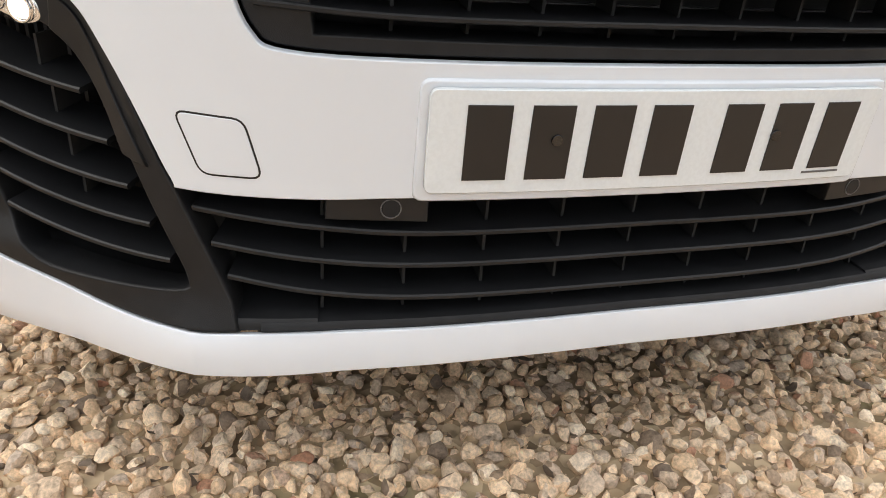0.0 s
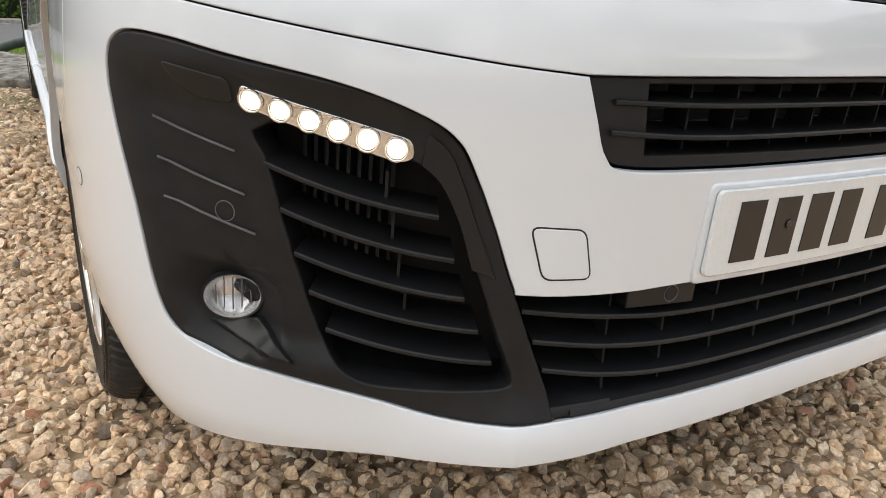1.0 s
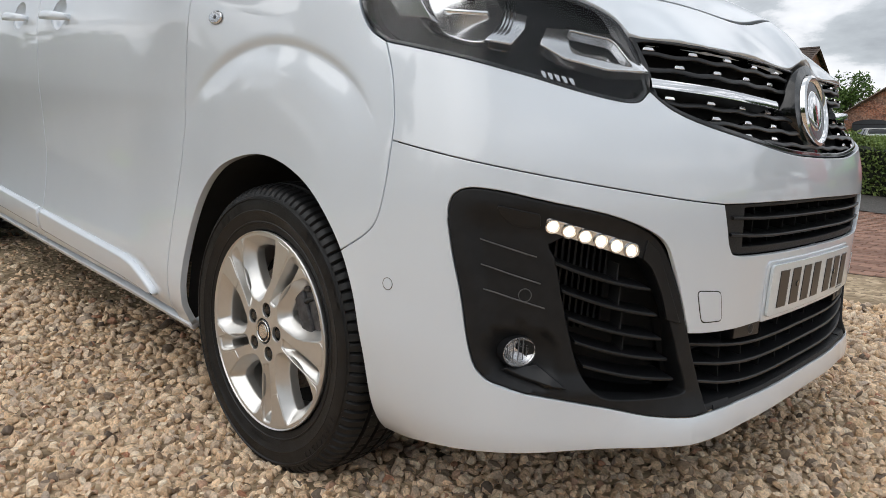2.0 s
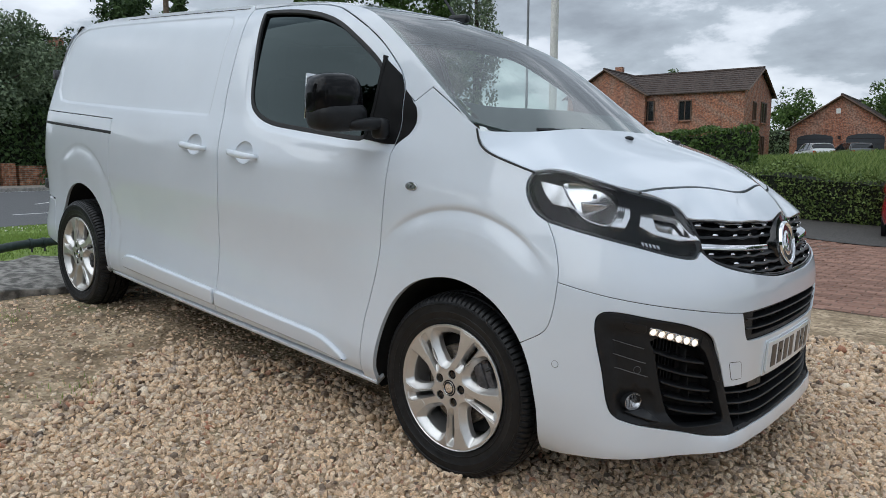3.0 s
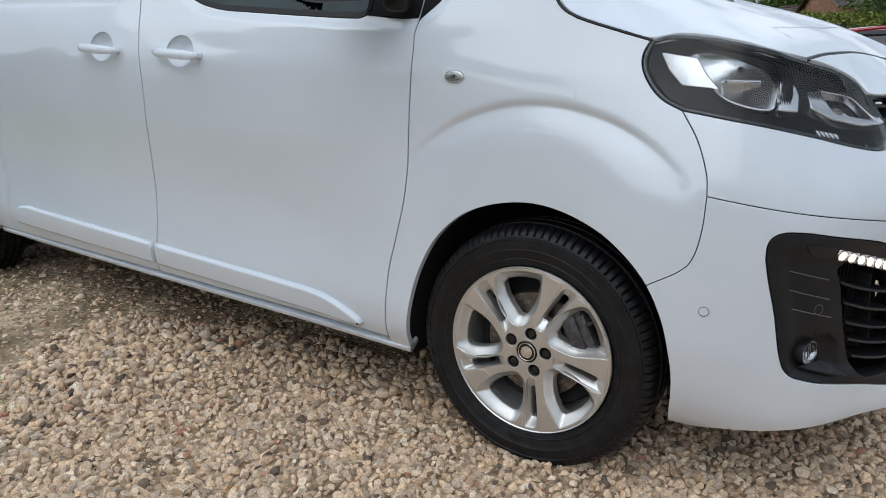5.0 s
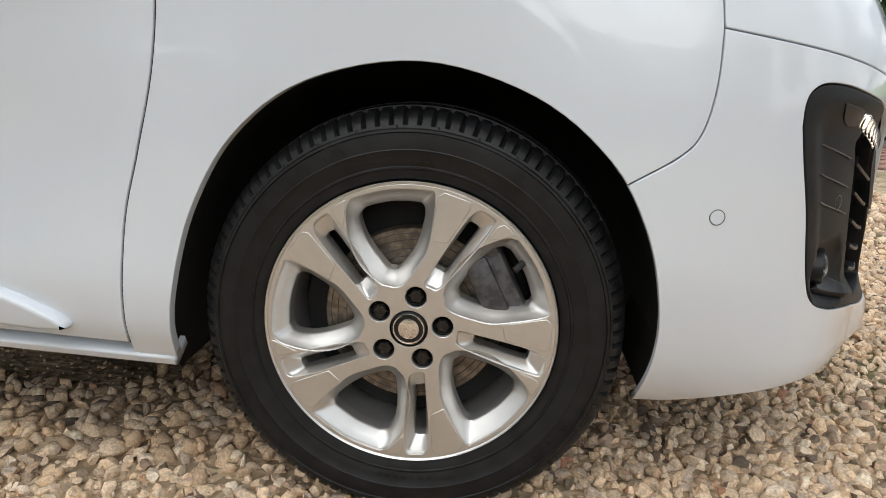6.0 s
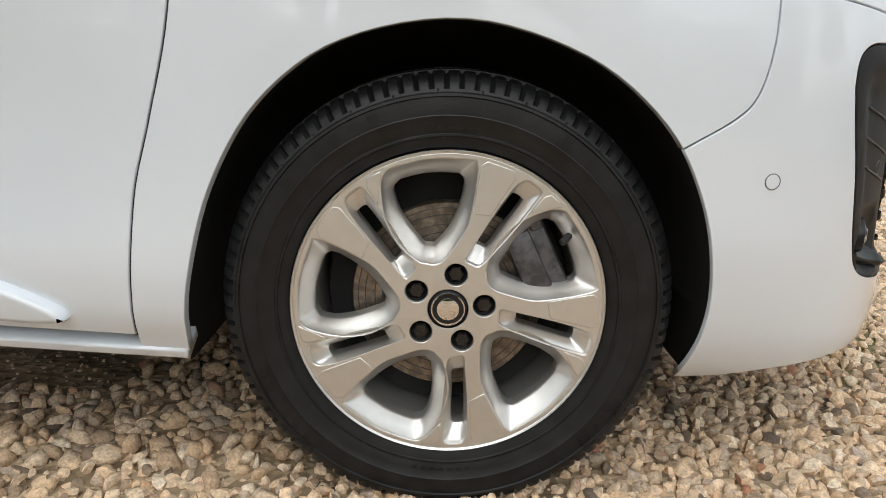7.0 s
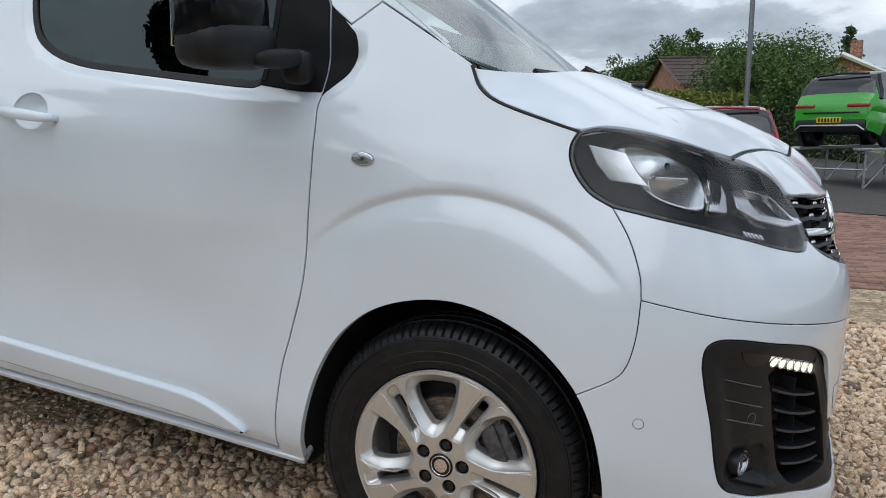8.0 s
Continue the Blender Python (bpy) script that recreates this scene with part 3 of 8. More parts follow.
# painted panels
both("fender", list(DOOR_GAP) + SAIL[1:] + [(-0.358, 1.388), (-0.285, 1.446), (-0.07, 1.33)] + HOOD_LINE + LAMP_LEFT[1:] + FENDER_GAP_UP[::-1][1:] + FENDER_GAP[::-1][1:] + arch[:i_line][::-1] + [(-0.40, 0.236), (-0.478, 0.240)], PAINT, step=0.024, gap=0.0009, edge=0.0018, lines=flange_lines(-0.385, -0.2) + [ring_line(r) for r in (0.70, 0.688, 0.678, 0.669, 0.661, 0.6565, 0.652, 0.647, 0.6425, 0.6415, 0.637, 0.632, 0.615, 0.595, 0.575, 0.555, 0.535)])
both("front_door", DOOR_GAP[::-1] + B_GAP + [(-1.4, 1.838), (-1.25, 1.835)] + DOOR_FRONT_TOP[::-1][1:] + SAIL[::-1][1:-1], PAINT, holes=[WINDOW, oval(-1.375, 1.110)], lines=flange_lines(-1.60, -0.425), step=0.035, holegap=0.0)


def across(half):
    """A half outline that begins and ends on the middle line, closed over the left."""
    return list(half) + fold(half)[1:-1]


bumper_half = [(NOSE, 0.656)] + SLOT_LOW[::-1][1:] + BUMP_LINE[::-1][1:] + FENDER_GAP[::-1][1:] + arch[i_line + 1:] + LIP[1:]
trim_half = TRIM_LOW + TRIM_TOP[1:]
bumper = sheet("front_bumper", skin, across(bumper_half), PAINT, van, holes=[across(trim_half)], step=0.028, thick=0.010, holegap=0.0, gap=0.0008, edge=0.002, lines=[[(q, z) for z in np.linspace(0.302, 0.338, 5)] for q in (1.072, 1.075, 1.078, 2 * NOSE - 1.078, 2 * NOSE - 1.075, 2 * NOSE - 1.072)])
nose_half = [(NOSE, 0.857)] + GRILLE_LOW[::-1][1:] + LAMP_LOW[::-1][1:] + FENDER_GAP_UP[::-1][1:] + BUMP_LINE[1:] + SLOT_TOP[1:]
sheet("nose_panel", skin, across(nose_half), PAINT, van, step=0.028, gap=0.0008, edge=0.002)
pillar_out = PILLAR + [(-1.715, 1.86), (-1.715, 1.835), (-1.4, 1.838)] + DOOR_FRONT_TOP[::-1] + [(-0.358, 1.388), (-0.285, 1.446)]
both("windscreen_pillar", pillar_out, PAINT, step=0.03)

# load bay side
def press_lines(s0, s1):
    """Guides along the sunk panel's rim, cut to a stretch of the side."""
    out = []
    ring0 = ccw(divide(PRESS, 0.03))
    for d in (0.0005, 0.005, 0.010, 0.015, 0.0205):
        run = []
        for p in list(shrink(ring0, d)[0]):
            if s0 < p[0] < s1:
                run.append(tuple(p))
            else:
                if len(run) > 2:
                    out.append(run)
                run = []
        if len(run) > 2:
            out.append(run)
    return out


RARCH = [(s - 3.275, z + 0.01) for s, z in arch]
SLIDE_REAR = [(-2.835, 0.262), (-2.835, 1.215)]
both("sliding_door", B_GAP + [(-1.72, 1.86), (-2.5, 1.86), (-3.3, 1.86), (-3.72, 1.842), (-3.95, 1.80), (-4.08, 1.73), (-4.15, 1.60), (-4.15, 1.219), (-2.835, 1.205)] + SLIDE_REAR[:1], PAINT, step=0.03, holes=[oval(-1.83, 1.118)], holegap=0.0, lines=press_lines(-4.05, -1.74))
REAR_EDGE = spline([(-4.14, 0.62), (-4.15, 0.8), (-4.15, 1.0), (-4.15, 1.219)], 4)
both("rear_quarter", [(-2.835, 0.262)] + RARCH + [(-3.70, 0.262), (-3.80, 0.60)] + REAR_EDGE + [(-2.835, 1.205)], PAINT, step=0.03, lines=[ring_line(r, -3.275) for r in (0.70, 0.685, 0.67, 0.66, 0.6425, 0.6415, 0.62, 0.598, 0.563, 0.548)])
TAIL = S_TAIL
rear_half = [(TAIL, 0.60), (-4.15, 0.60), (-4.15, 1.60), (-4.24, 1.74), (-4.36, 1.80), (TAIL, 1.82)]
both("rear_door", rear_half, PAINT, step=0.06)
both("rear_bumper", [(TAIL, 0.34), (-4.2, 0.34), (-3.70, 0.27), (-3.80, 0.59), (-4.1, 0.595), (TAIL, 0.595)], PAINT, step=0.06)


def surface_through(points, stiff=1e-6, loose=0, give=1.0):
    """The softest sheet z(x, y) through control points, the same on both sides."""
    p = np.array(list(points) + [(x, -y, z) for x, y, z in points if abs(y) > 1e-6], float)
    n0 = len(points)
    free = np.array([i >= n0 - loose for i in range(n0)] + [i >= n0 - loose for i, q in enumerate(points) if abs(q[1]) > 1e-6])
    hold = np.where(free, stiff * give, stiff)
    r = np.hypot(p[:, None, 0] - p[None, :, 0], p[:, None, 1] - p[None, :, 1])
    k = np.where(r > 0, r * r * np.log(np.maximum(r, 1e-9)), 0) + np.diag(hold)
    a = np.hstack([np.ones((len(p), 1)), p[:, :2]])
    m = np.block([[k, a], [a.T, np.zeros((3, 3))]])
    w = np.linalg.solve(m, np.concatenate([p[:, 2], np.zeros(3)]))

    def f(x, y):
        x, y = np.asarray(x, float), np.asarray(y, float)
        rr = np.hypot(x[..., None] - p[:, 0], y[..., None] - p[:, 1])
        z = (np.where(rr > 0, rr * rr * np.log(np.maximum(rr, 1e-9)), 0) * w[:len(p)]).sum(-1) + w[-3] + w[-2] * x + w[-1] * y
        return np.stack([x, y, z], -1)
    return f


def edge3(pts, every=1):
    return [tuple(skin(np.array(s), np.array(z))) for s, z in list(pts)[::every]]


hood_edge = edge3(HOOD_LINE, 4) + edge3(LAMP_TOP, 5) + edge3(GRILLE_TOP, 4)
hood_f = surface_through([tuple(map(float, p)) for p in hood_edge] + [(0.20, 0.0, 1.335), (0.278, -0.232, 1.303), (0.45, 0.0, 1.272), (0.66, 0.0, 1.196), (0.75, 0.0, 1.152), (0.80, 0.0, 1.112), (0.40, -0.5, 1.244), (0.12, -0.6, 1.298)], 5e-4, loose=8, give=5.0)
right_edge = [(p[0], p[1]) for p in edge3(HOOD_LINE) + edge3(LAMP_TOP)[1:]]
seam_at = min(range(len(right_edge)), key=lambda i: abs(right_edge[i][1] + 0.69))
cowl = spline([(0.20, 0.0), (0.165, -0.3), (0.09, -0.6), right_edge[0]], 6)
seam = spline([(0.725, 0.0), (0.705, -0.2), (0.615, -0.47), right_edge[seam_at]], 6)


def mirrored(half):
    """An outline in plan that runs from the middle line round the right side back to it."""
    return list(half) + [(x, -y) for x, y in reversed(list(half)[1:-1])]


sheet("bonnet", hood_f, mirrored(cowl + right_edge[1:seam_at + 1] + seam[::-1][1:]), PAINT, van, step=0.04, gap=0.0042)
front_edge = [(p[0], p[1]) for p in edge3(GRILLE_TOP)]
sheet("bonnet_lip", hood_f, mirrored(seam + right_edge[seam_at + 1:] + front_edge[1:]), PAINT, van, step=0.03)

for sgn in (1, -1):
    side_seam = [Vector((p[0], sgn * p[1], p[2] - 0.0045)) for p in edge3(HOOD_LINE)]
    tube("bonnet_seal", side_seam, 0.0042, RUBBER, van, sides=6)
    front_seam = [Vector(tuple(hood_f(x, sgn * y))) - Vector((0, 0, 0.0042)) for x, y in seam]
    tube("bonnet_seal", front_seam, 0.0030, RUBBER, van, sides=6)
pillar3 = [tuple(map(float, p)) for p in edge3(PILLAR, 5)]
glass_f = surface_through(pillar3 + [(0.135, 0.0, 1.305), (-0.051, 0.0, 1.430), (-0.168, 0.0, 1.511), (-0.276, 0.0, 1.584), (-0.44, 0.0, 1.688), (-0.64, 0.0, 1.776), (-0.87, 0.0, 1.845), (-1.2, 0.0, 1.888)], 3e-4)
pill_xy = [(p[0], p[1]) for p in edge3(PILLAR)]
cut = min(range(len(pill_xy)), key=lambda i: abs(pill_xy[i][0] + 0.865))
screen_half = spline([(0.14, 0.0), (0.115, -0.3), (0.055, -0.6), pill_xy[0]], 6) + pill_xy[1:cut + 1] + spline([pill_xy[cut], (-0.90, -0.3), (-0.905, 0.0)], 5)[1:]
shrunk = shrink(ccw(divide(mirrored(screen_half), 0.04)), 0.045)[0]
sheet("windscreen", glass_f, mirrored(screen_half), SCREEN, van, step=0.05, gap=0.003, thick=0.005, lift=-0.004, label="clear raked windscreen")
sheet("windscreen_border", glass_f, mirrored(screen_half), GLOSSBLACK, van, holes=[[tuple(p) for p in shrunk]], step=0.04, gap=0.004, thick=0.003, lift=-0.011)


frit = spline([(0.135, 0.0), (0.110, -0.3), (0.050, -0.6), (-0.02, -0.76)], 6)
sheet("windscreen_frit", glass_f, mirrored(frit + [(-0.13, -0.735)] + [(x - 0.165, y) for x, y in frit[::-1][1:]]), GLOSSBLACK, van, step=0.05, gap=0.0, thick=0.002, lift=-0.013)


def roof_f(x, y):
    x, y = np.asarray(x, float), np.asarray(y, float)
    a = glass_f(x, y)[..., 2]
    b = np.interp(-x, [0.865, 1.1, 1.3, 1.7], [1.80, 1.838, 1.850, 1.858]) + 0.05 * (1 - (y / 0.63) ** 2) - 0.055 * ease(-2.9, -4.0, x) - 0.05 * ease(-3.8, -4.12, x)
    t = ease(-0.88, -1.25, x)
    return np.stack([x, y, a * (1 - t) + b * t], -1)


roof_side = pill_xy[cut:] + [tuple(skin(s, 1.858)[:2]) for s in list(np.arange(-1.25, TAIL + 0.05, -0.12)) + [TAIL]]
roof_half = spline([(-0.905, 0.0), (-0.90, -0.3), pill_xy[cut]], 5) + roof_side[1:]
sheet("roof", roof_f, mirrored(roof_half), PAINT, van, step=0.06, gap=0.0)

# ---- the van's front: trim, grilles, lamps ----
def deeper(d):
    return lambda s, z: skin(s, z, d)


def blade(name, pts, mat, parent=None, front=0.006, back=0.06, h=0.006, rise=0.0, label=""):
    """A slat that follows the skin along (s, z) points."""
    p = np.array(pts, float)
    verts, faces = [], []
    section = ((front + 0.0018, h / 2), (front, h / 4), (front, -h / 4), (front + 0.0018, -h / 2), (back, rise - h / 3), (back, rise + h / 3))
    for d, dz in section:
        verts.append(skin(p[:, 0], p[:, 1] + dz, d))
    n, k = len(p), len(section)
    verts = np.concatenate(verts)
    for j in range(k):
        a, b = j * n, ((j + 1) % k) * n
        faces += [(a + i, a + i + 1, b + i + 1, b + i) for i in range(n - 1)]
    faces += [tuple(j * n for j in range(k)), tuple(j * n + n - 1 for j in reversed(range(k)))]
    ob = mesh_object(name, verts, faces, mat, parent or van, label=label)
    ob.data.set_sharp_from_angle(angle=radians(35))
    return ob


def rib(name, s, z0, z1, mat, parent=None, front=0.012, back=0.06, w=0.0035):
    verts, faces = [], []
    for ds in (-w / 2, w / 2):
        for z, d in ((z0, front), (z1, front), (z1, back), (z0, back)):
            verts.append(skin(s + ds, z, d))
    faces = [(0, 1, 2, 3), (7, 6, 5, 4), (0, 4, 5, 1), (1, 5, 6, 2), (2, 6, 7, 3), (3, 7, 4, 0)]
    return mesh_object(name, verts, faces, mat, parent or van, smooth=False)


def line_between(a, b, n=14, sag=0.0):
    return [(a[0] + (b[0] - a[0]) * u, a[1] + (b[1] - a[1]) * u - sag * 4 * u * (1 - u)) for u in np.linspace(0, 1, n)]


def disc_on(name, s, z, r, mat, parent=None, lift=0.0, thick=0.003, n=28, f=skin, label=""):
    return sheet(name, f, circle(s, z, r, n), mat, parent or van, step=r, gap=0.0, edge=0.0008, thick=thick, lift=lift, label=label)


def ring_on(name, s, z, r, w, mat, parent=None, lift=0.0, n=36, f=skin, thick=0.003):
    return sheet(name, f, circle(s, z, r, n), mat, parent or van, holes=[circle(s, z, r - w, n)], step=r, gap=0.0, edge=min(0.0008, w / 4), thick=thick, lift=lift)


VENT = loop([(0.758, 0.672), (0.775, 0.640), (0.795, 0.570), (0.818, 0.500), (0.845, 0.435), (0.885, 0.396), (0.95, 0.390), (1.052, 0.394), (1.064, 0.408), (1.045, 0.455), (1.008, 0.545), (0.982, 0.602),
             (0.958, 0.640), (0.915, 0.662), (0.84, 0.680), (0.785, 0.688)], 4)
i_cut = min(range(len(TRIM_TOP)), key=lambda i: math.dist(TRIM_TOP[i], (1.058, 0.522)))
j_cut = min(range(len(TRIM_LOW)), key=lambda i: math.dist(TRIM_LOW[i], (1.128, 0.351)))
SIDE_TRIM = TRIM_TOP[:i_cut + 1] + [(1.086, 0.455), (1.116, 0.385)] + TRIM_LOW[j_cut:-1]


def trim_f(s, z):
    """The side trim: flush at its rim, then sunk, with a hollow for the fog lamp."""
    s0 = np.where(np.asarray(s) > NOSE, 2 * NOSE - np.asarray(s), s)
    rim_s = np.interp(z, [0.40, 0.424, 0.47, 0.57, 0.645, 0.70, 0.74], [0.71, 0.655, 0.628, 0.603, 0.580, 0.566, 0.566])
    sunk = 0.0005 + 0.014 * ease(0.018, 0.065, s0 - rim_s) * (1 - ease(0.97, 1.04, s0)) * ease(0.40, 0.44, z) * (1 - ease(0.69, 0.745, z))
    hollow = 0.030 * np.clip(1 - np.hypot((s0 - 0.724) / 0.075, (np.asarray(z) - 0.460) / 0.062), 0, 1) ** 0.6
    return skin(s, z, sunk + hollow)


LAMPSHADE = material("fog_lower_grey", (0.10, 0.10, 0.105), 0.3, vary=0.1)


def trim_bits(turn):
    """All that sits in one side trim; turn maps an outline to that side."""
    at = lambda s, z: turn([(s, z)])[0]
    trim = sheet("side_trim", trim_f, turn(SIDE_TRIM), BLACK, van, holes=[turn(VENT)], step=0.016, gap=0.001, thick=0.045, edge=0.004, label="matt black vent surround")
    # vent behind
    sheet("vent_back", deeper(0.115), turn([(0.74, 0.36), (1.09, 0.36), (1.06, 0.62), (0.98, 0.71), (0.74, 0.71)]), SHELL, trim, step=0.05, gap=0.0, thick=0.004)
    for i in range(9):
        s = 0.79 + 0.0145 * i
        sheet("cooler_fin", deeper(0.085), turn([(s, 0.50), (s + 0.0055, 0.50), (s + 0.0055, 0.678 - 0.12 * abs(s - 0.80)), (s, 0.678 - 0.12 * abs(s - 0.80))]), FIN, trim, step=0.06, gap=0.0, edge=0.0006, thick=0.02)
    ends = [((0.770, 0.640), (0.966, 0.597)), ((0.789, 0.590), (0.988, 0.547)), ((0.806, 0.540), (1.004, 0.500)), ((0.824, 0.495), (1.024, 0.459)), ((0.845, 0.450), (1.044, 0.419))]
    for a, b in ends:
        blade("slat", turn(line_between(a, b, 16, 0.006)), SATIN, trim, front=0.010, back=0.070, h=0.0065, rise=0.004)
    for s, z0, z1 in ((0.905, 0.60, 0.64), (0.915, 0.555, 0.602), (0.925, 0.512, 0.556), (0.935, 0.468, 0.512)):
        rib("rib", at(s, z0)[0], z0, z1, SHELL, trim, front=0.032, back=0.07)
    # daytime lamp
    strip = turn(rounded([(0.743, 0.7235), (0.745, 0.698), (0.920, 0.654), (0.936, 0.661), (0.932, 0.6815)], 0.010))
    lamp = sheet("daytime_lamp", trim_f, strip, CHROME, van, step=0.02, gap=0.0, thick=0.012, lift=0.0015, edge=0.0015, label="lit white daytime running lamp strip")
    for i in range(6):
        s, z = at(0.757 + 0.0316 * i, 0.7075 - 0.0075 * i)
        disc_on("led", s, z, 0.0106, LED, lamp, lift=0.004, f=trim_f, label="glowing round diode")
        ring_on("led_ring", s, z, 0.0140, 0.0024, CHROME, lamp, lift=0.006, f=trim_f)
    sheet("lamp_lens", trim_f, strip, LENS, lamp, step=0.02, gap=0.001, thick=0.002, lift=0.010, edge=0.002)
    sheet("lamp_blank", trim_f, turn(rounded([(0.652, 0.737), (0.733, 0.727), (0.736, 0.701), (0.690, 0.701), (0.668, 0.713)], 0.008)), SATIN, trim, step=0.02, gap=0.0, thick=0.006, lift=0.0018, edge=0.0012)
    sheet("corner_cover", trim_f, turn(spline([(0.948, 0.690), (0.972, 0.672), (0.990, 0.640), (1.010, 0.592), (1.036, 0.532)], 4) + spline([(1.008, 0.540), (0.990, 0.592), (0.966, 0.634), (0.942, 0.655)], 4)), SATIN, trim, step=0.02, gap=0.0, thick=0.008, lift=0.003, edge=0.0015)
    for a, b in (((0.628, 0.672), (0.735, 0.648)), ((0.634, 0.627), (0.747, 0.600)), ((0.643, 0.583), (0.760, 0.555))):
        p = line_between(a, b, 8)
        up = [(s, z + 0.0022) for s, z in p]
        sheet("crease_rib", trim_f, turn(p + up[::-1]), GREYPLASTIC, trim, step=0.03, gap=0.0, edge=0.0006, thick=0.003, lift=0.0035)
    s, z = at(0.721, 0.578)
    ring_on("sensor_rim", s, z, 0.0125, 0.0012, GREYPLASTIC, trim, lift=0.001, f=trim_f)
    disc_on("sensor", s, z, 0.0105, BLACK, trim, lift=0.001, f=trim_f)
    # fog lamp: a bowl, a lens and a black hood
    s, z = at(0.716, 0.467)
    c = Vector(trim_f(s, z))
    n = Vector(frame_of(trim_f, np.array([(s, z)]))[1][0])
    n = Vector((n.x + 0.55, n.y, 0.10)).normalized()
    turnm = Matrix.Translation(c + n * 0.011) @ n.to_track_quat("-Y", "Z").to_matrix().to_4x4() @ Matrix.Diagonal((0.76, 1, 0.62, 1))
    fog = lathe("fog_lamp", [(0.0, 0.010), (0.015, 0.008), (0.030, 0.003), (0.040, -0.005), (0.0435, -0.009), (0.0455, -0.008), (0.047, 0.004), (0.047, 0.045)], FOGBOWL, van, n=40, m=turnm, label="clear oval fog lamp with fluted chrome bowl")
    lathe("fog_lens", [(0.0425, -0.004), (0.036, -0.012), (0.020, -0.0175), (0.0, -0.019)], LENS, fog, n=32, m=turnm)
    lathe("fog_rim", [(0.0465, 0.03), (0.0485, -0.006), (0.0465, -0.0105), (0.0435, -0.008)], SATIN, fog, n=40, m=turnm)
    for k in range(-2, 3):
        hgt = 0.066 * math.sqrt(1 - (0.0135 * k / 0.042) ** 2)
        box("fog_flute", (0.0135 * k, -0.004 + 0.0012 * k * k, 0.004), (0.0020, 0.003, hgt), LAMPSHADE, fog, bevel=0.0006, m=turnm)
    sheet("fog_shelf", trim_f, turn(spline([(0.690, 0.432), (0.715, 0.421), (0.76, 0.412), (0.812, 0.408)], 4) + spline([(0.812, 0.408), (0.785, 0.428), (0.760, 0.446)], 4)[1:] + spline([(0.760, 0.446), (0.735, 0.437), (0.712, 0.436)], 3)[1:]), SATIN, trim, step=0.02, gap=0.0, thick=0.01, lift=0.012, edge=0.003)
    return trim


front_back = [(0.52, 0.335), (0.52, 0.80), (0.95, 0.80), (1.1, 0.83), (NOSE, 0.83), (NOSE, 0.335)]
sheet("front_shell", deeper(0.135), front_back[:4] + [(NOSE, 0.83)] + fold(front_back[:4]), SHELL, van, step=0.08, gap=0.0, thick=0.004)
for turn in (lambda p: list(p), fold):
    floor = [(s, z + 0.006) for s, z in TRIM_LOW[j_cut - 3:-30]]
    blade("trim_floor", turn(floor), BLACK, van, front=0.006, back=0.135, h=0.012, rise=0.012)
trim_bits(lambda p: list(p))
trim_bits(fold)

# lower grille
low_half = [(NOSE, 0.355)] + TRIM_LOW[1:j_cut] + [(1.132, 0.354), (1.104, 0.425), (1.073, 0.500), (1.064, 0.511)] + TRIM_TOP[i_cut + 3:]
grille_low = sheet("lower_grille", deeper(0.11), across(low_half), SHELL, van, step=0.05, gap=0.0, thick=0.004, label="black slatted lower air intake")
low_floor = [(s, z + 0.004) for s, z in TRIM_LOW[:j_cut]][::-1]
blade("intake_floor", low_floor + [(2 * NOSE - s, z) for s, z in low_floor[::-1][1:]], BLACK, grille_low, front=0.004, back=0.11, h=0.010, rise=0.006)
for z_end, z_mid, s_end in ((0.487, 0.463, 1.074), (0.447, 0.424, 1.092), (0.409, 0.384, 1.108)):
    run = spline([(s_end, z_end), (1.21, (z_end + z_mid) / 2 - 0.004), (1.33, z_mid), (NOSE, z_mid + 0.001)], 7)
    blade("slat", run + fold(run)[1:], SATIN, grille_low, front=0.008, back=0.075, h=0.0065, rise=0.003)
for k in range(-4, 5):
    s = NOSE + 0.0945 * k
    z_off = 0.004 if abs(k) > 2 else 0.0
    for z0, z1 in ((0.360, 0.384), (0.387, 0.423), (0.426, 0.462), (0.465, 0.508)):
        rib("rib", s, z0, z1 + z_off, SHELL, grille_low, front=0.032, back=0.075)
for k in range(6):
    blade("condenser_tube", line_between((1.22, 0.385 + 0.02 * k), (2 * NOSE - 1.22, 0.385 + 0.02 * k), 20), SHELL, grille_low, front=0.098, back=0.108, h=0.004)
for turn in (lambda p: list(p), fold):
    holder = sheet("sensor_holder", skin, turn([(1.212, 0.482), (1.325, 0.478), (1.325, 0.512), (1.212, 0.512)]), SATIN, van, step=0.03, gap=0.001, thick=0.03, lift=-0.006, edge=0.002)
    s, z = turn([(1.283, 0.496)])[0]
    ring_on("sensor_rim", s, z, 0.0115, 0.0012, GREYPLASTIC, holder, lift=-0.005)
    disc_on("sensor", s, z, 0.0098, BLACK, holder, lift=-0.005)

# slot grille between bumper and nose
slot_half = [(NOSE, 0.656)] + SLOT_LOW[::-1][1:] + SLOT_TOP[1:]
slot = sheet("slot_grille", deeper(0.085), across(slot_half), SHELL, van, step=0.05, gap=0.0, thick=0.004, label="black slotted upper air intake")
slot_hole = [(NOSE, 0.673), (1.205, 0.676), (1.196, 0.752), (NOSE, 0.756)]
sheet("slot_frame", deeper(0.010), across(slot_half), BLACK, slot, holes=[across(slot_hole)], step=0.03, gap=0.001, thick=0.05, edge=0.003)
for z_end, z_mid in ((0.734, 0.731), (0.701, 0.694)):
    run = spline([(1.150, z_end), (1.3, z_mid), (NOSE, z_mid)], 8)
    blade("slat", run + fold(run)[1:], SATIN, slot, front=0.004, back=0.07, h=0.006, rise=0.003)
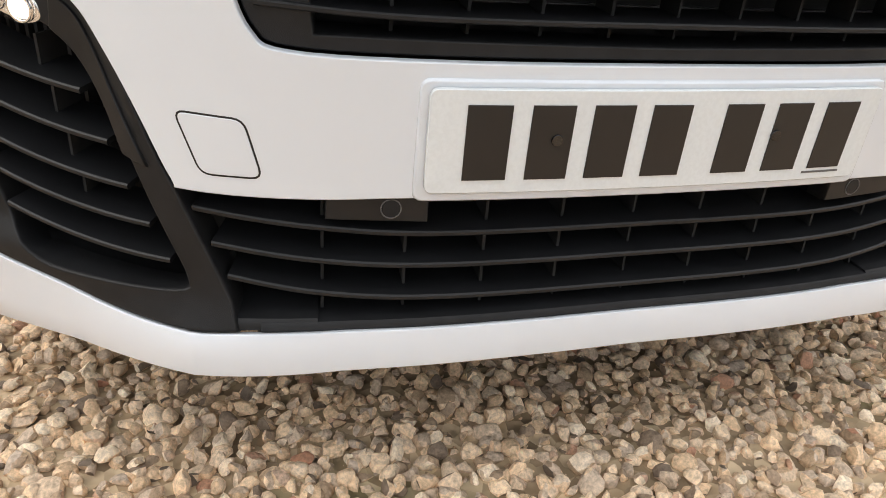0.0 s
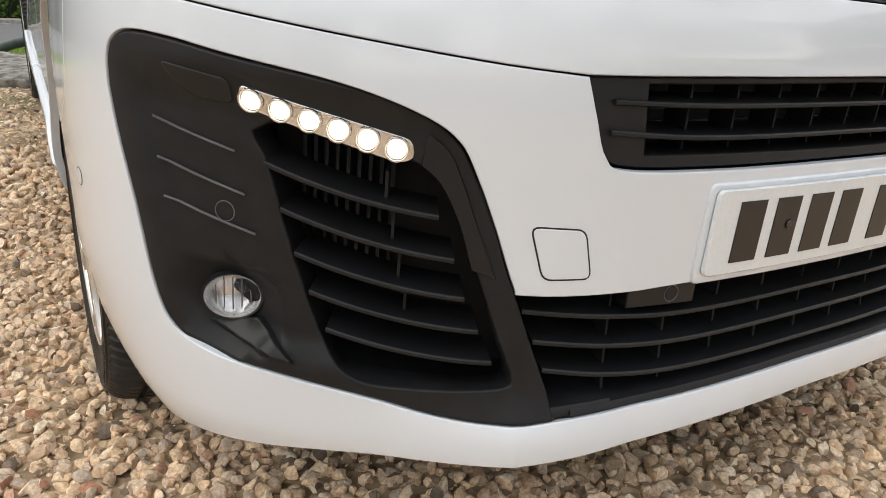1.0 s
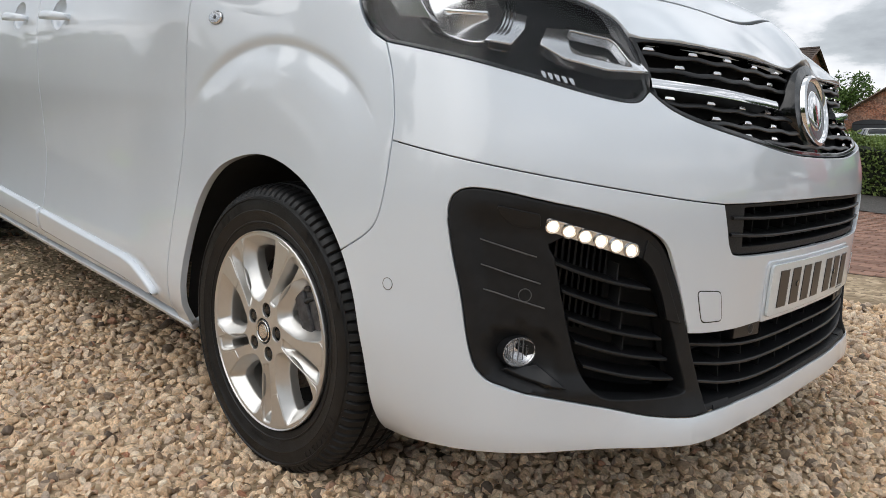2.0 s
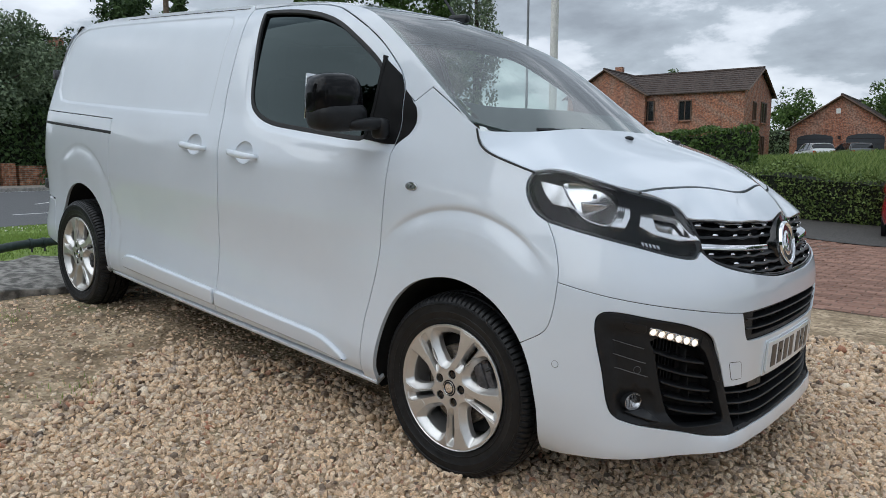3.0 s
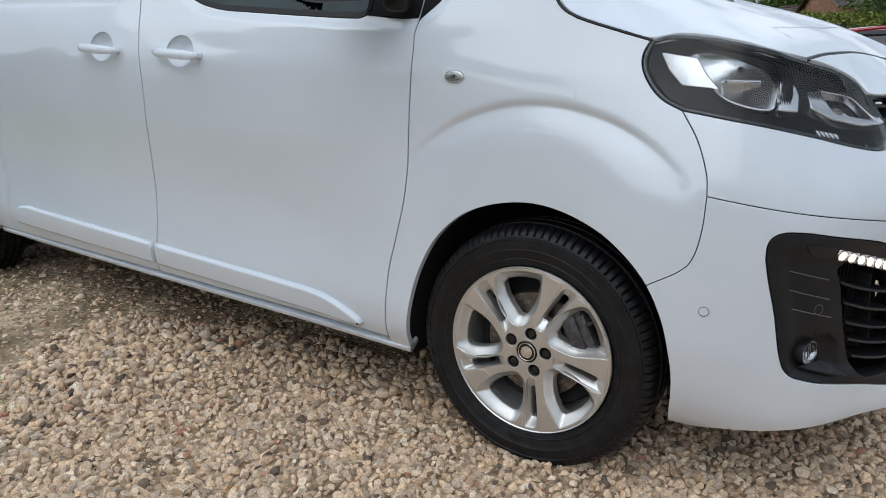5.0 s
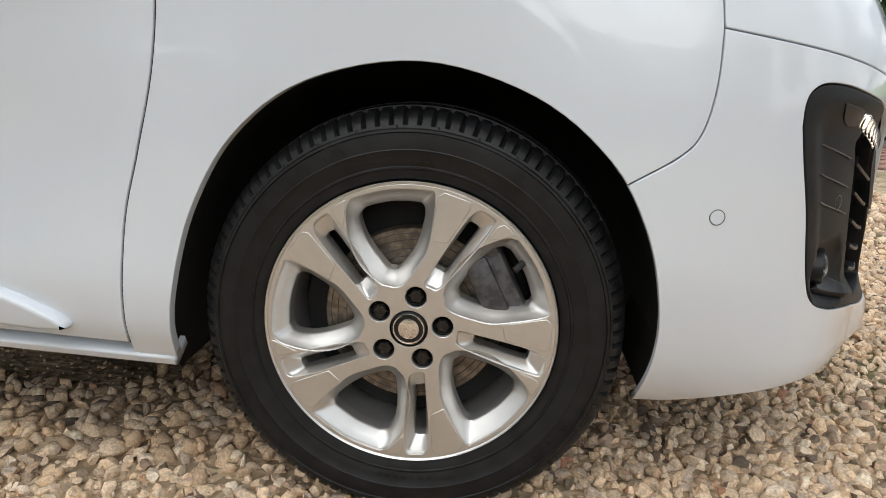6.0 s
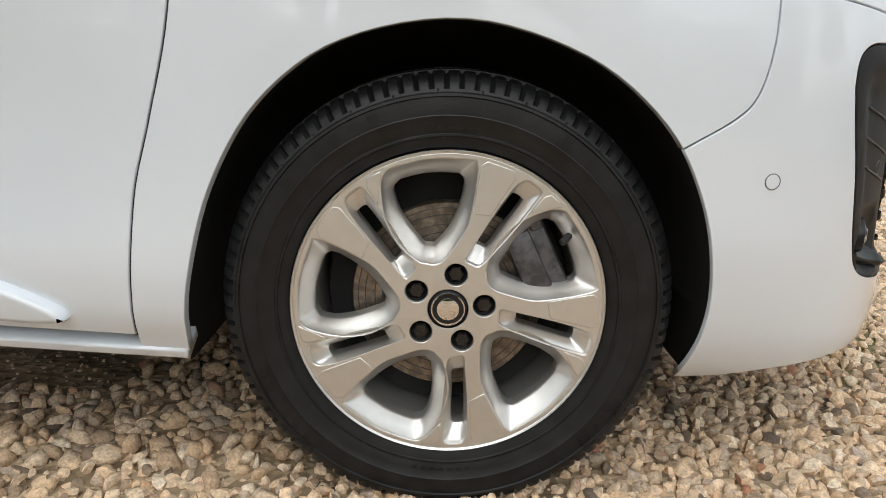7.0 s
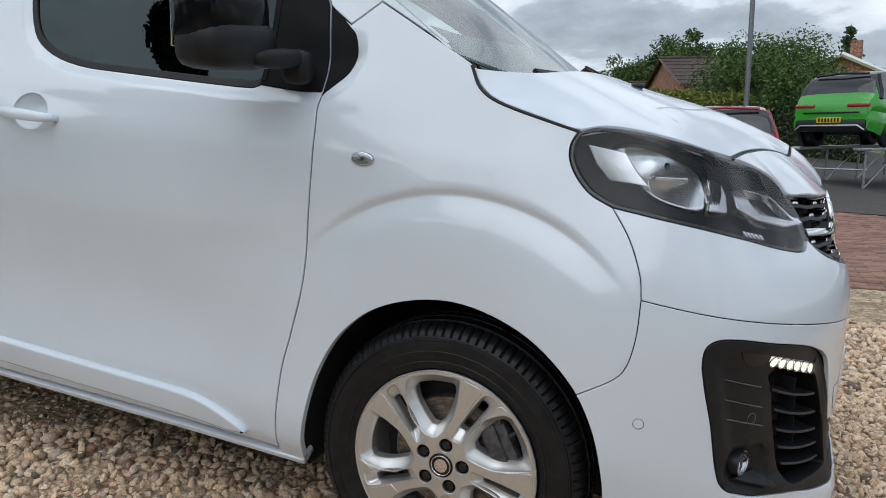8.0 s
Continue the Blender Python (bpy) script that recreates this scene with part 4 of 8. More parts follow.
for k in range(-4, 5):
    for z0, z1 in ((0.675, 0.693), (0.697, 0.730), (0.734, 0.755)):
        rib("rib", NOSE + 0.0775 * k, z0, z1, SHELL, slot, front=0.032, back=0.07)
for k in range(5):
    blade("condenser_tube", line_between((1.21, 0.683 + 0.0155 * k), (2 * NOSE - 1.21, 0.683 + 0.0155 * k), 16), GREYPLASTIC, slot, front=0.078, back=0.084, h=0.002)

# number plate on its plinth, plain bars for its characters
sheet("plate_plinth", skin, rounded([(1.303, 0.508), (2 * NOSE - 1.303, 0.508), (2 * NOSE - 1.305, 0.640), (1.305, 0.640)], 0.012), PAINT, van, step=0.04, gap=0.0, thick=0.02, lift=0.004, edge=0.003)
number_plate = sheet("number_plate", skin, rounded([(NOSE - 0.274, 0.5205), (NOSE + 0.274, 0.5205), (NOSE + 0.274, 0.6325), (NOSE - 0.274, 0.6325)], 0.010), PLATE, van, step=0.03, gap=0.0, thick=0.006, lift=0.011, edge=0.0012, label="white number plate with black characters as bars")
for k, s in enumerate((-0.212, -0.144, -0.076, -0.008, 0.083, 0.151, 0.219)):
    sheet("character_bar", skin, [(NOSE + s - 0.0235, 0.536), (NOSE + s + 0.0235, 0.536), (NOSE + s + 0.0235, 0.617), (NOSE + s - 0.0235, 0.617)], LETTER, number_plate, step=0.03, gap=0.0, thick=0.0012, lift=0.0124, edge=0.0003)
for s in (-0.137, 0.133):
    disc_on("screw", NOSE + s, 0.580, 0.0065, GLOSSBLACK, number_plate, lift=0.0145, thick=0.003)
sheet("maker_line", skin, [(NOSE + 0.190, 0.5295), (NOSE + 0.245, 0.5295), (NOSE + 0.245, 0.532), (NOSE + 0.190, 0.532)], GREYPLASTIC, number_plate, step=0.03, gap=0.0, thick=0.001, lift=0.0118, edge=0.0002)

# towing eye covers
for turn in (lambda p: list(p), fold):
    cover = turn(rounded([(1.068, 0.596), (1.136, 0.592), (1.152, 0.530), (1.090, 0.531)], 0.012))
    sheet("tow_cover", skin, cover, PAINT, van, step=0.025, gap=0.0012, thick=0.004, lift=0.0012, edge=0.0012)
    rim_o = [tuple(p) for p in shrink(ccw(divide(cover, 0.01)), -0.0006)[0]]
    sheet("tow_cover_gap", skin, rim_o, RUBBER, van, step=0.03, gap=0.0, thick=0.002, lift=0.0003, edge=0.0002)
    s, z = turn([(0.451, 0.562)])[0]
    ring_on("wing_sensor_gap", s, z, 0.0122, 0.0013, GREYPLASTIC, van, lift=0.0006)
    disc_on("wing_sensor", s, z, 0.0108, PAINT, van, lift=0.0008)

# main grille
grille_half = [(NOSE, 0.857)] + GRILLE_LOW[::-1][1:] + LAMP_FRONT[::-1][1:] + GRILLE_TOP[1:]
grille = sheet("main_grille", deeper(0.055), across(grille_half), SHELL, van, step=0.05, gap=0.0, thick=0.004, label="black front grille with chrome bar and studs")
hole_half = [(NOSE, 0.868)] + [(s, z + 0.013) for s, z in GRILLE_LOW[::-1][1:-3]] + [(0.972, 0.972), (0.962, 1.010), (0.945, 1.045)] + [(s, z - 0.010) for s, z in GRILLE_TOP[2:]]
sheet("grille_frame", deeper(0.006), across(grille_half), GLOSSBLACK, grille, holes=[across(hole_half)], step=0.03, gap=0.001, thick=0.05, edge=0.003)
for z_row, s0, kind in ((1.028, 0.950, 0), (1.000, 0.965, 1), (0.940, 0.985, 0), (0.912, 1.045, 1), (0.886, 1.20, 0)):
    wave = [(s, z_row - 0.012 * (s - 0.95) + 0.0018 * math.sin((s - 0.95) / 0.0575 * math.pi + kind * math.pi)) for s in np.arange(s0, NOSE + 0.001, 0.012)] + [(NOSE, z_row - 0.012 * (NOSE - 0.95))]
    blade("wave_slat", wave + fold(wave)[1:], SATIN, grille, front=0.012, back=0.05, h=0.0085, rise=0.002)
    s = s0 + 0.02 + 0.0575 * kind
    while s < NOSE - 0.14:
        z = z_row - 0.012 * (s - 0.95) + 0.0095
        for t in (s, 2 * NOSE - s):
            sheet("chrome_stud", deeper(0.010), rounded([(t - 0.015, z - 0.0035), (t + 0.015, z - 0.0035), (t + 0.011, z + 0.004), (t - 0.011, z + 0.004)], 0.003), CHROME, grille, step=0.02, gap=0.0, thick=0.02, edge=0.002)
        s += 0.115
bar = spline([(0.957, 0.973), (1.15, 0.968), (1.38, 0.960)], 8)
for turn in (lambda p: list(p), fold):
    blade("chrome_bar", turn(bar), CHROME, grille, front=-0.004, back=0.03, h=0.017)

# round badge, its mark a plain shape
b_at, b_n = Vector((0.853, 0.0, 0.960)), Vector((0.965, 0, 0.26)).normalized()
badge_m = Matrix.Translation(b_at) @ b_n.to_track_quat("-Y", "Z").to_matrix().to_4x4()
badge = lathe("badge", [(0.0, -0.004), (0.066, -0.004), (0.070, -0.010), (0.076, -0.013), (0.082, -0.010), (0.085, 0.0), (0.085, 0.03)], CHROME, van, n=64, m=badge_m, label="round chrome badge with a plain mark")
lathe("badge_field", [(0.0, -0.0062), (0.067, -0.0062), (0.067, 0.0)], GLOSSBLACK, badge, n=48, m=badge_m)
lathe("badge_surround", [(0.086, -0.002), (0.108, 0.002), (0.116, 0.02), (0.118, 0.06)], GLOSSBLACK, badge, n=48, m=badge_m)
lathe("badge_mark", [(0.0, -0.0125), (0.030, -0.0115), (0.044, -0.0085), (0.047, -0.006), (0.047, 0.0)], CHROME, badge, n=48, m=badge_m)

# headlamps
LAMPGREY = material("lamp_bezel_black", (0.004, 0.0045, 0.005), 0.35, vary=0.1, spec=0.10)
LAMP = LAMP_LEFT + LAMP_LOW[1:] + LAMP_FRONT[::-1][1:] + LAMP_TOP[::-1][1:-1]
lamp_in = [tuple(p) for p in shrink(ccw(divide(LAMP, 0.02)), 0.011)[0]]


def sloped(d, lean, z0):
    """A face under the lens that leans back as it rises."""
    return lambda s, z: skin(s, z, d + lean * (np.asarray(z) - z0))


def bowl(cs, cz, rs, rz, deep, tilt=0.0):
    """A reflector's hollow under the lens."""
    def f(s, z):
        s0 = np.where(np.asarray(s) > NOSE, 2 * NOSE - np.asarray(s), s)
        q = np.hypot((s0 - cs) / rs, (np.asarray(z) - cz) / rz)
        return skin(s, z, 0.042 + deep * np.clip(1 - q * q, 0, 1) + tilt * (np.asarray(z) - cz))
    return f


for turn in (lambda p: list(p), fold):
    lamp = sheet("headlamp", deeper(0.085), turn(LAMP), GLOSSBLACK, van, step=0.03, gap=0.002, thick=0.004, label="clear swept-back headlamp with chrome reflectors")
    sheet("lamp_bezel", deeper(0.040), turn(LAMP), LAMPGREY, lamp, holes=[turn(loop([(0.315, 1.135), (0.36, 1.147), (0.455, 1.137), (0.54, 1.121), (0.60, 1.097), (0.60, 1.06), (0.565, 1.018), (0.47, 1.024), (0.39, 1.050), (0.345, 1.09)], 4)),
          turn(rounded([(0.785, 1.012), (0.79, 1.062), (0.90, 1.050), (0.93, 0.990)], 0.012))], step=0.025, gap=0.004, thick=0.03)
    sheet("lamp_rim", skin, turn(LAMP), GLOSSBLACK, lamp, holes=[turn(lamp_in)], step=0.02, gap=0.0015, thick=0.03, lift=-0.005, edge=0.002)
    main = loop([(0.318, 1.132), (0.36, 1.144), (0.455, 1.134), (0.54, 1.118), (0.597, 1.095), (0.597, 1.062), (0.563, 1.021), (0.47, 1.027), (0.392, 1.053), (0.347, 1.09)], 4)
    sheet("main_reflector", bowl(0.46, 1.08, 0.19, 0.08, 0.040, 0.30), turn(main), REFLECTOR, lamp, step=0.012, gap=0.0, thick=0.004)
    s, z = turn([(0.465, 1.083)])[0]
    c = Vector(skin(s, z, 0.075))
    n = Vector(frame_of(skin, np.array([(s, z)]))[1][0])
    bulb_m = Matrix.Translation(c) @ Vector((n.x + 0.4, n.y, 0)).normalized().to_track_quat("-Y", "Z").to_matrix().to_4x4()
    box("bulb_shield", (0.0, -0.002, -0.004), (0.085, 0.03, 0.010), REFLECTOR, lamp, bevel=0.004, m=bulb_m)
    sheet("side_chrome", sloped(0.021, -0.24, 1.10), turn([(0.262, 1.142), (0.345, 1.131), (0.372, 1.095), (0.410, 1.060), (0.318, 1.066), (0.285, 1.10)]), REFLECTOR, lamp, step=0.03, gap=0.0, thick=0.02, edge=0.003)
    sheet("fluted_chrome", sloped(0.022, 0.55, 1.05), turn([(0.606, 1.088), (0.682, 1.080), (0.676, 1.05), (0.646, 1.018), (0.574, 1.022), (0.602, 1.055)]), REFLECTOR, lamp, step=0.03, gap=0.0, thick=0.02, edge=0.003)
    for k in range(4):
        s = 0.612 + 0.011 * k
        blade("flute", turn([(s, 1.083 - 0.001 * k), (s - 0.004, 1.055), (s - 0.028, 1.025)]), SATIN, lamp, front=0.012, back=0.03, h=0.003)
    sheet("turn_reflector", bowl(0.86, 1.03, 0.11, 0.06, 0.028, 0.30), turn(rounded([(0.783, 1.010), (0.788, 1.064), (0.902, 1.052), (0.932, 0.988)], 0.012)), REFLECTOR, lamp, step=0.012, gap=0.0, thick=0.004)
    sheet("turn_frame", sloped(0.022, 0.60, 1.03), turn([(0.718, 1.026), (0.748, 1.074), (0.80, 1.074), (0.915, 1.062), (0.948, 1.052), (0.944, 1.020), (0.958, 0.992), (0.865, 0.988), (0.775, 1.002)]), REFLECTOR, lamp, holes=[turn(rounded([(0.792, 1.016), (0.798, 1.060), (0.903, 1.049), (0.925, 0.999)], 0.012))], step=0.02, gap=0.0, thick=0.02, edge=0.003)
    for k in range(5):
        sheet("marker_facet", deeper(0.024), turn([(0.722 + 0.016 * k, 0.978 - 0.002 * k), (0.734 + 0.016 * k, 0.976 - 0.002 * k), (0.738 + 0.016 * k, 0.964 - 0.002 * k), (0.730 + 0.016 * k, 0.964 - 0.002 * k)]), CHROME, lamp, step=0.02, gap=0.0, thick=0.006, edge=0.0015)
    lens = sheet("lamp_lens", skin, turn(LAMP), LENS, lamp, step=0.03, gap=0.0015, thick=0.003, lift=0.0012, edge=0.003)
    lens.visible_shadow = False

# ---- the van's sides, wheels and cab ----
RIGHT = lambda p: list(p)
MIRRORBLACK = material("mirror_black", (0.007, 0.007, 0.008), 0.12, vary=0.1, spec=0.2)
SAILBLACK = material("sail_black", (0.009, 0.009, 0.0095), 0.6, vary=0.1, spec=0.12)
GLASS_EDGE = [tuple(p) for p in shrink(ccw(divide(WINDOW, 0.03)), -0.012)[0]]
SEAL_IN = [tuple(p) for p in shrink(ccw(divide(WINDOW, 0.03)), 0.018)[0]]


def pane_f(s, z):
    """The door's glass: level behind the slanted rim."""
    s0 = np.where(np.asarray(s) > NOSE, 2 * NOSE - np.asarray(s), s)
    return skin(s, z, 0.017 - flange(s0, z))


for turn in (RIGHT, fold):
    pane = sheet("door_window", pane_f, turn(GLASS_EDGE), TINT if turn is RIGHT else CLEAR, van, step=0.06, gap=0.0, thick=0.004, label="dark tinted door window glass" if turn is RIGHT else "clear door window glass")
    sheet("window_seal", skin, turn([tuple(p) for p in shrink(ccw(divide(WINDOW, 0.03)), -0.004)[0]]), RUBBER, pane, holes=[turn(SEAL_IN)], step=0.03, gap=0.0, thick=0.012, lift=0.002, edge=0.004)
    sheet("mirror_sail", skin, turn(spline([(-0.60, 1.224), (-0.47, 1.213), (-0.409, 1.214)], 3) + SAIL[1:] + DOOR_FRONT_TOP[1:8] + [(-0.61, 1.580), (-0.585, 1.50), (-0.580, 1.30)]), SAILBLACK, pane, step=0.03, gap=0.003, thick=0.006, lift=0.004, edge=0.003)
    sheet("window_divider", skin, turn([(-0.592, 1.235), (-0.574, 1.235), (-0.574, 1.57), (-0.598, 1.575)]), SAILBLACK, pane, step=0.05, gap=0.0, thick=0.006, lift=0.006, edge=0.003)
    sheet("sail_nose", skin, turn(SAIL_NOSE + SAIL[::-1][:-1]), SAILBLACK, van, step=0.03, gap=0.002, thick=0.006, lift=0.003, edge=0.003)
    # mirror: housing, foot and glass
    side = -1 if turn is RIGHT else 1
    mirror = thing("mirror")
    mirror.parent = van

    def blob(name, c, half, power, mat, turnm=Matrix(), cut=None, n=28):
        bm = bmesh.new()
        bmesh.ops.create_uvsphere(bm, u_segments=n, v_segments=n // 2, radius=1.0)
        for v in bm.verts:
            x, y, z = v.co
            k = (abs(x) ** power + abs(y) ** power + abs(z) ** power) ** (-1 / power)
            v.co = Vector((x * k * half[0], y * k * half[1], z * k * half[2]))
            if cut is not None and v.co.x < cut:
                v.co.x = cut
            v.co = turnm @ v.co + Vector(c)
        return part(name, bm, mat, mirror, smooth=50)
    tilt = Matrix.Rotation(radians(-6 * side), 4, "X") @ Matrix.Rotation(radians(10 * side), 4, "Z")
    blob("housing", (-0.572, side * 1.043, 1.366), (0.083, 0.108, 0.108), 3.2, MIRRORBLACK, tilt, cut=-0.055)
    blob("lower_shell", (-0.563, side * 1.033, 1.308), (0.088, 0.113, 0.058), 3.4, BLACK, tilt, cut=-0.055)
    blob("arm", (-0.480, side * 0.950, 1.288), (0.042, 0.090, 0.024), 3.2, BLACK, tilt)
    blob("foot", (-0.458, side * 0.895, 1.274), (0.040, 0.026, 0.042), 3.2, BLACK)
    box("mirror_glass", (-0.632, side * 1.045, 1.378), (0.006, 0.180, 0.170), CHROME, mirror, bevel=0.002, m=None)
    # handles in their hollows
    for s0, zh in ((-1.375, 1.102), (-1.83, 1.110)):
        mid_s = turn([(s0, zh)])[0][0]
        cup = lambda s, z, a=mid_s, b=zh + 0.008: skin(s, z, 0.024 * np.clip(1 - ((np.asarray(s) - a) / 0.0703) ** 2 - ((np.asarray(z) - b) / 0.0533) ** 2, 0, 1) ** 0.6)
        sheet("handle_hollow", cup, turn(oval(s0, zh + 0.008, 0.0007)), PAINT, van, step=0.008, gap=0.0, thick=0.004, edge=0.0008)
        run = [(s0 - 0.120 + 0.24 * u, zh + 0.005 - 0.012 * u) for u in np.linspace(0, 1, 17)]
        p = np.array(turn(run))
        bm = bmesh.new()
        rings = []
        for i, (a, b) in enumerate(p):
            u = i / 16
            bulge = 0.034 * (1 - abs(2 * u - 1) ** 4) + 0.006
            hh = 0.0165 * (1 - 0.35 * abs(2 * u - 1) ** 3)
            if i in (0, 16):
                hh *= 0.55
            ring = []
            for ang in np.linspace(0, 2 * math.pi, 10, endpoint=False):
                ring.append(bm.verts.new(skin(a, b + hh * math.sin(ang), -(bulge + 0.009 * math.cos(ang)))))
            rings.append(ring)
        for r0, r1 in zip(rings, rings[1:]):
            for k in range(10):
                bm.faces.new((r0[k], r0[(k + 1) % 10], r1[(k + 1) % 10], r1[k]))
        bm.faces.new(rings[0])
        bm.faces.new(rings[-1])
        part("door_handle", bm, PAINT, van, smooth=50)
        for u in (0.05, 0.95):
            a, b = p[int(u * 16)]
            c = skin(a, b, -0.006)
            box("handle_post", tuple(c), (0.024, 0.022, 0.020), PAINT, van, bevel=0.004)
    # side repeater
    s, z = turn([(-0.258, 1.067)])[0]
    rep = sheet("side_repeater", skin, [(s + 0.030 * math.cos(a), z + 0.0165 * math.sin(a)) for a in np.linspace(0, 2 * math.pi, 28, endpoint=False)], REFLECTOR, van, step=0.01, gap=0.0, thick=0.004, lift=0.006, edge=0.004, label="small chrome side indicator")
    sheet("repeater_lens", skin, [(s + 0.022 * math.cos(a), z + 0.0105 * math.sin(a)) for a in np.linspace(0, 2 * math.pi, 24, endpoint=False)], LENS, rep, step=0.01, gap=0.0, thick=0.002, lift=0.010, edge=0.003)
    disc_on("repeater_bulb", s + 0.002, z, 0.005, CAST, rep, lift=0.0075)
    # sill and side mouldings
    sill = [(-2.83, 0.258), (-0.404, 0.242), (-0.404, 0.222), (-2.83, 0.236)]
    sheet("sill", skin, turn(sill), PAINT, van, step=0.05, gap=0.0, thick=0.05, lift=0.005, edge=0.005)
    mould_f = spline([(-0.578, 0.284), (-0.569, 0.295), (-0.585, 0.313), (-0.635, 0.335), (-0.68, 0.350), (-0.735, 0.363), (-0.80, 0.369)], 4)
    sheet("door_moulding", skin, turn([(-1.598, 0.300), (-0.625, 0.279)] + mould_f + [(-1.598, 0.390)]), PAINT, van, step=0.035, gap=0.002, thick=0.030, lift=0.018, edge=0.013)
    mould_r = spline([(-2.50, 0.413), (-2.58, 0.402), (-2.62, 0.372), (-2.625, 0.340), (-2.61, 0.316)], 4)
    sheet("door_moulding", skin, turn([(-1.606, 0.300), (-1.606, 0.390)] + mould_r), PAINT, van, step=0.035, gap=0.002, thick=0.030, lift=0.018, edge=0.013)
    # door rail slot, its cover line and the pressed panel's edge
    sheet("rail_slot", skin, turn([(-4.05, 1.126), (-2.815, 1.112), (-2.815, 1.130), (-4.05, 1.144)]), RUBBER, van, step=0.06, gap=0.0, thick=0.003, lift=0.0015, edge=0.0004)
    sheet("roof_channel", skin, turn([(-3.15, 1.836), (-1.76, 1.836), (-1.76, 1.842), (-3.15, 1.842)]), RUBBER, van, step=0.06, gap=0.0, thick=0.002, lift=0.0012, edge=0.0004)
    # wheel arch liners
    for x0 in (0.0, -3.275):
        lin = [(a * 1.03 + x0, b + 0.012) for a, b in arch]
        lin = [(lin[0][0], 0.205)] + lin
        rim_y = 0.895 if x0 > -1 else 0.855
        v3 = [(a, side * min(rim_y, abs(float(skin(a, b)[1])) - 0.016), b) for a, b in lin]
        v3 += [(a, side * 0.60, b) for a, b in lin]
        k = len(lin)
        fs = [(i, i + 1, k + i + 1, k + i) for i in range(k - 1)]
        cap0 = len(v3)
        v3 += [(a, side * 0.60, 0.2) for a, b in lin]
        fs += [(k + i, k + i + 1, cap0 + i + 1, cap0 + i) for i in range(k - 1)]
        mesh_object("arch_liner", v3, fs, SHELL, van, smooth=True)
    # dark strip added for shade in door's front gap; dark backing behind the rest
    sheet("door_seal", deeper(0.0045), turn([(a - 0.008, b) for a, b in DOOR_GAP] + [(a + 0.008, b) for a, b in DOOR_GAP[::-1]]), RUBBER, van, step=0.05, gap=0.0, thick=0.003, edge=0.0005)
    # dark sheet added behind the panels, so their gaps look shaded
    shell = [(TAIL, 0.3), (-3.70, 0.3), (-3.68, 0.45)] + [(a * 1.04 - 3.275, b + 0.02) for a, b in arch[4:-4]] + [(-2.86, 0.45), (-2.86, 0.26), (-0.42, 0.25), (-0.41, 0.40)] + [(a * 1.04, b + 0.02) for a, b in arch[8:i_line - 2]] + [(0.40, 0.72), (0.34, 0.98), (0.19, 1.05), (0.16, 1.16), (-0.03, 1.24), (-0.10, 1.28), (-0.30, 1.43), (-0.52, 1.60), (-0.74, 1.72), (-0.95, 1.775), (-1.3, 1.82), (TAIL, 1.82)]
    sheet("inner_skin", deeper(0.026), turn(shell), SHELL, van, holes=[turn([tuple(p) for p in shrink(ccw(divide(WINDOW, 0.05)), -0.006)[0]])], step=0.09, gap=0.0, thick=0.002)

# tail: lamps, hinge, roof aerial and details seen from the side
for turn in (RIGHT, fold):
    tl = sheet("tail_lamp", skin, turn(rounded([(-4.24, 0.80), (-4.06, 0.80), (-4.06, 1.20), (-4.24, 1.20)], 0.02)), material("tail_lamp_red", (0.35, 0.01, 0.01), 0.12, coat=0.6, vary=0.05) if "tail_lamp_red" not in bpy.data.materials else bpy.data.materials["tail_lamp_red"], van, step=0.05, gap=0.0, thick=0.03, lift=0.016, edge=0.008, label="red tail lamp")
    for z in (0.68, 1.47):
        s_, z_ = turn([(-4.10, z)])[0]
        c = skin(s_, z_, -0.03)
        box("rear_hinge", tuple(c), (0.05, 0.05, 0.07), CAST, van, bevel=0.008)
aerial_base = Vector(roof_f(-0.96, 0.13))
bm = bmesh.new()
add_box(bm, 0, 0, 0.016, 0.13, 0.050, 0.045, 0.018, Matrix.Translation(aerial_base))
aerial = part("aerial", bm, SATIN, van, label="black roof aerial stub")
tube("aerial_rod", [aerial_base + Vector((-0.02, 0, 0.02)), aerial_base + Vector((-0.10, 0, 0.11)), aerial_base + Vector((-0.24, 0, 0.26))], 0.009, SATIN, aerial, taper=0.004)

# wipers and bonnet jets
for y0, y1 in ((-0.55, 0.05), (0.12, 0.52)):
    pts = [Vector(glass_f(0.125 - 0.075 * (y / 0.6) ** 2 - 0.012, y)) + Vector((0, 0, 0.008)) for y in np.linspace(y0, y1, 8)]
    wiper = tube("wiper", pts, 0.008, SATIN, van, sides=6, label="black windscreen wiper")
    arm0 = pts[3] + Vector((0.01, 0.10, -0.004))
    tube("wiper_arm", [pts[3] + Vector((0, 0, 0.006)), arm0, arm0 + Vector((0.01, 0.14, -0.016))], 0.008, SATIN, wiper, sides=6)
for y in (-0.232, 0.232):
    p = Vector(hood_f(0.278, y))
    bm = bmesh.new()
    bmesh.ops.create_uvsphere(bm, u_segments=14, v_segments=8, radius=1.0)
    bmesh.ops.transform(bm, matrix=Matrix.Translation(p + Vector((0, 0, 0.004))) @ Matrix.Diagonal((0.020, 0.013, 0.010, 1)), verts=bm.verts)
    part("washer_jet", bm, SATIN, van)
cowl_pts = [(0.27 - 0.28 * (y / 0.82) ** 2, y) for y in np.linspace(-0.80, 0.80, 22)]
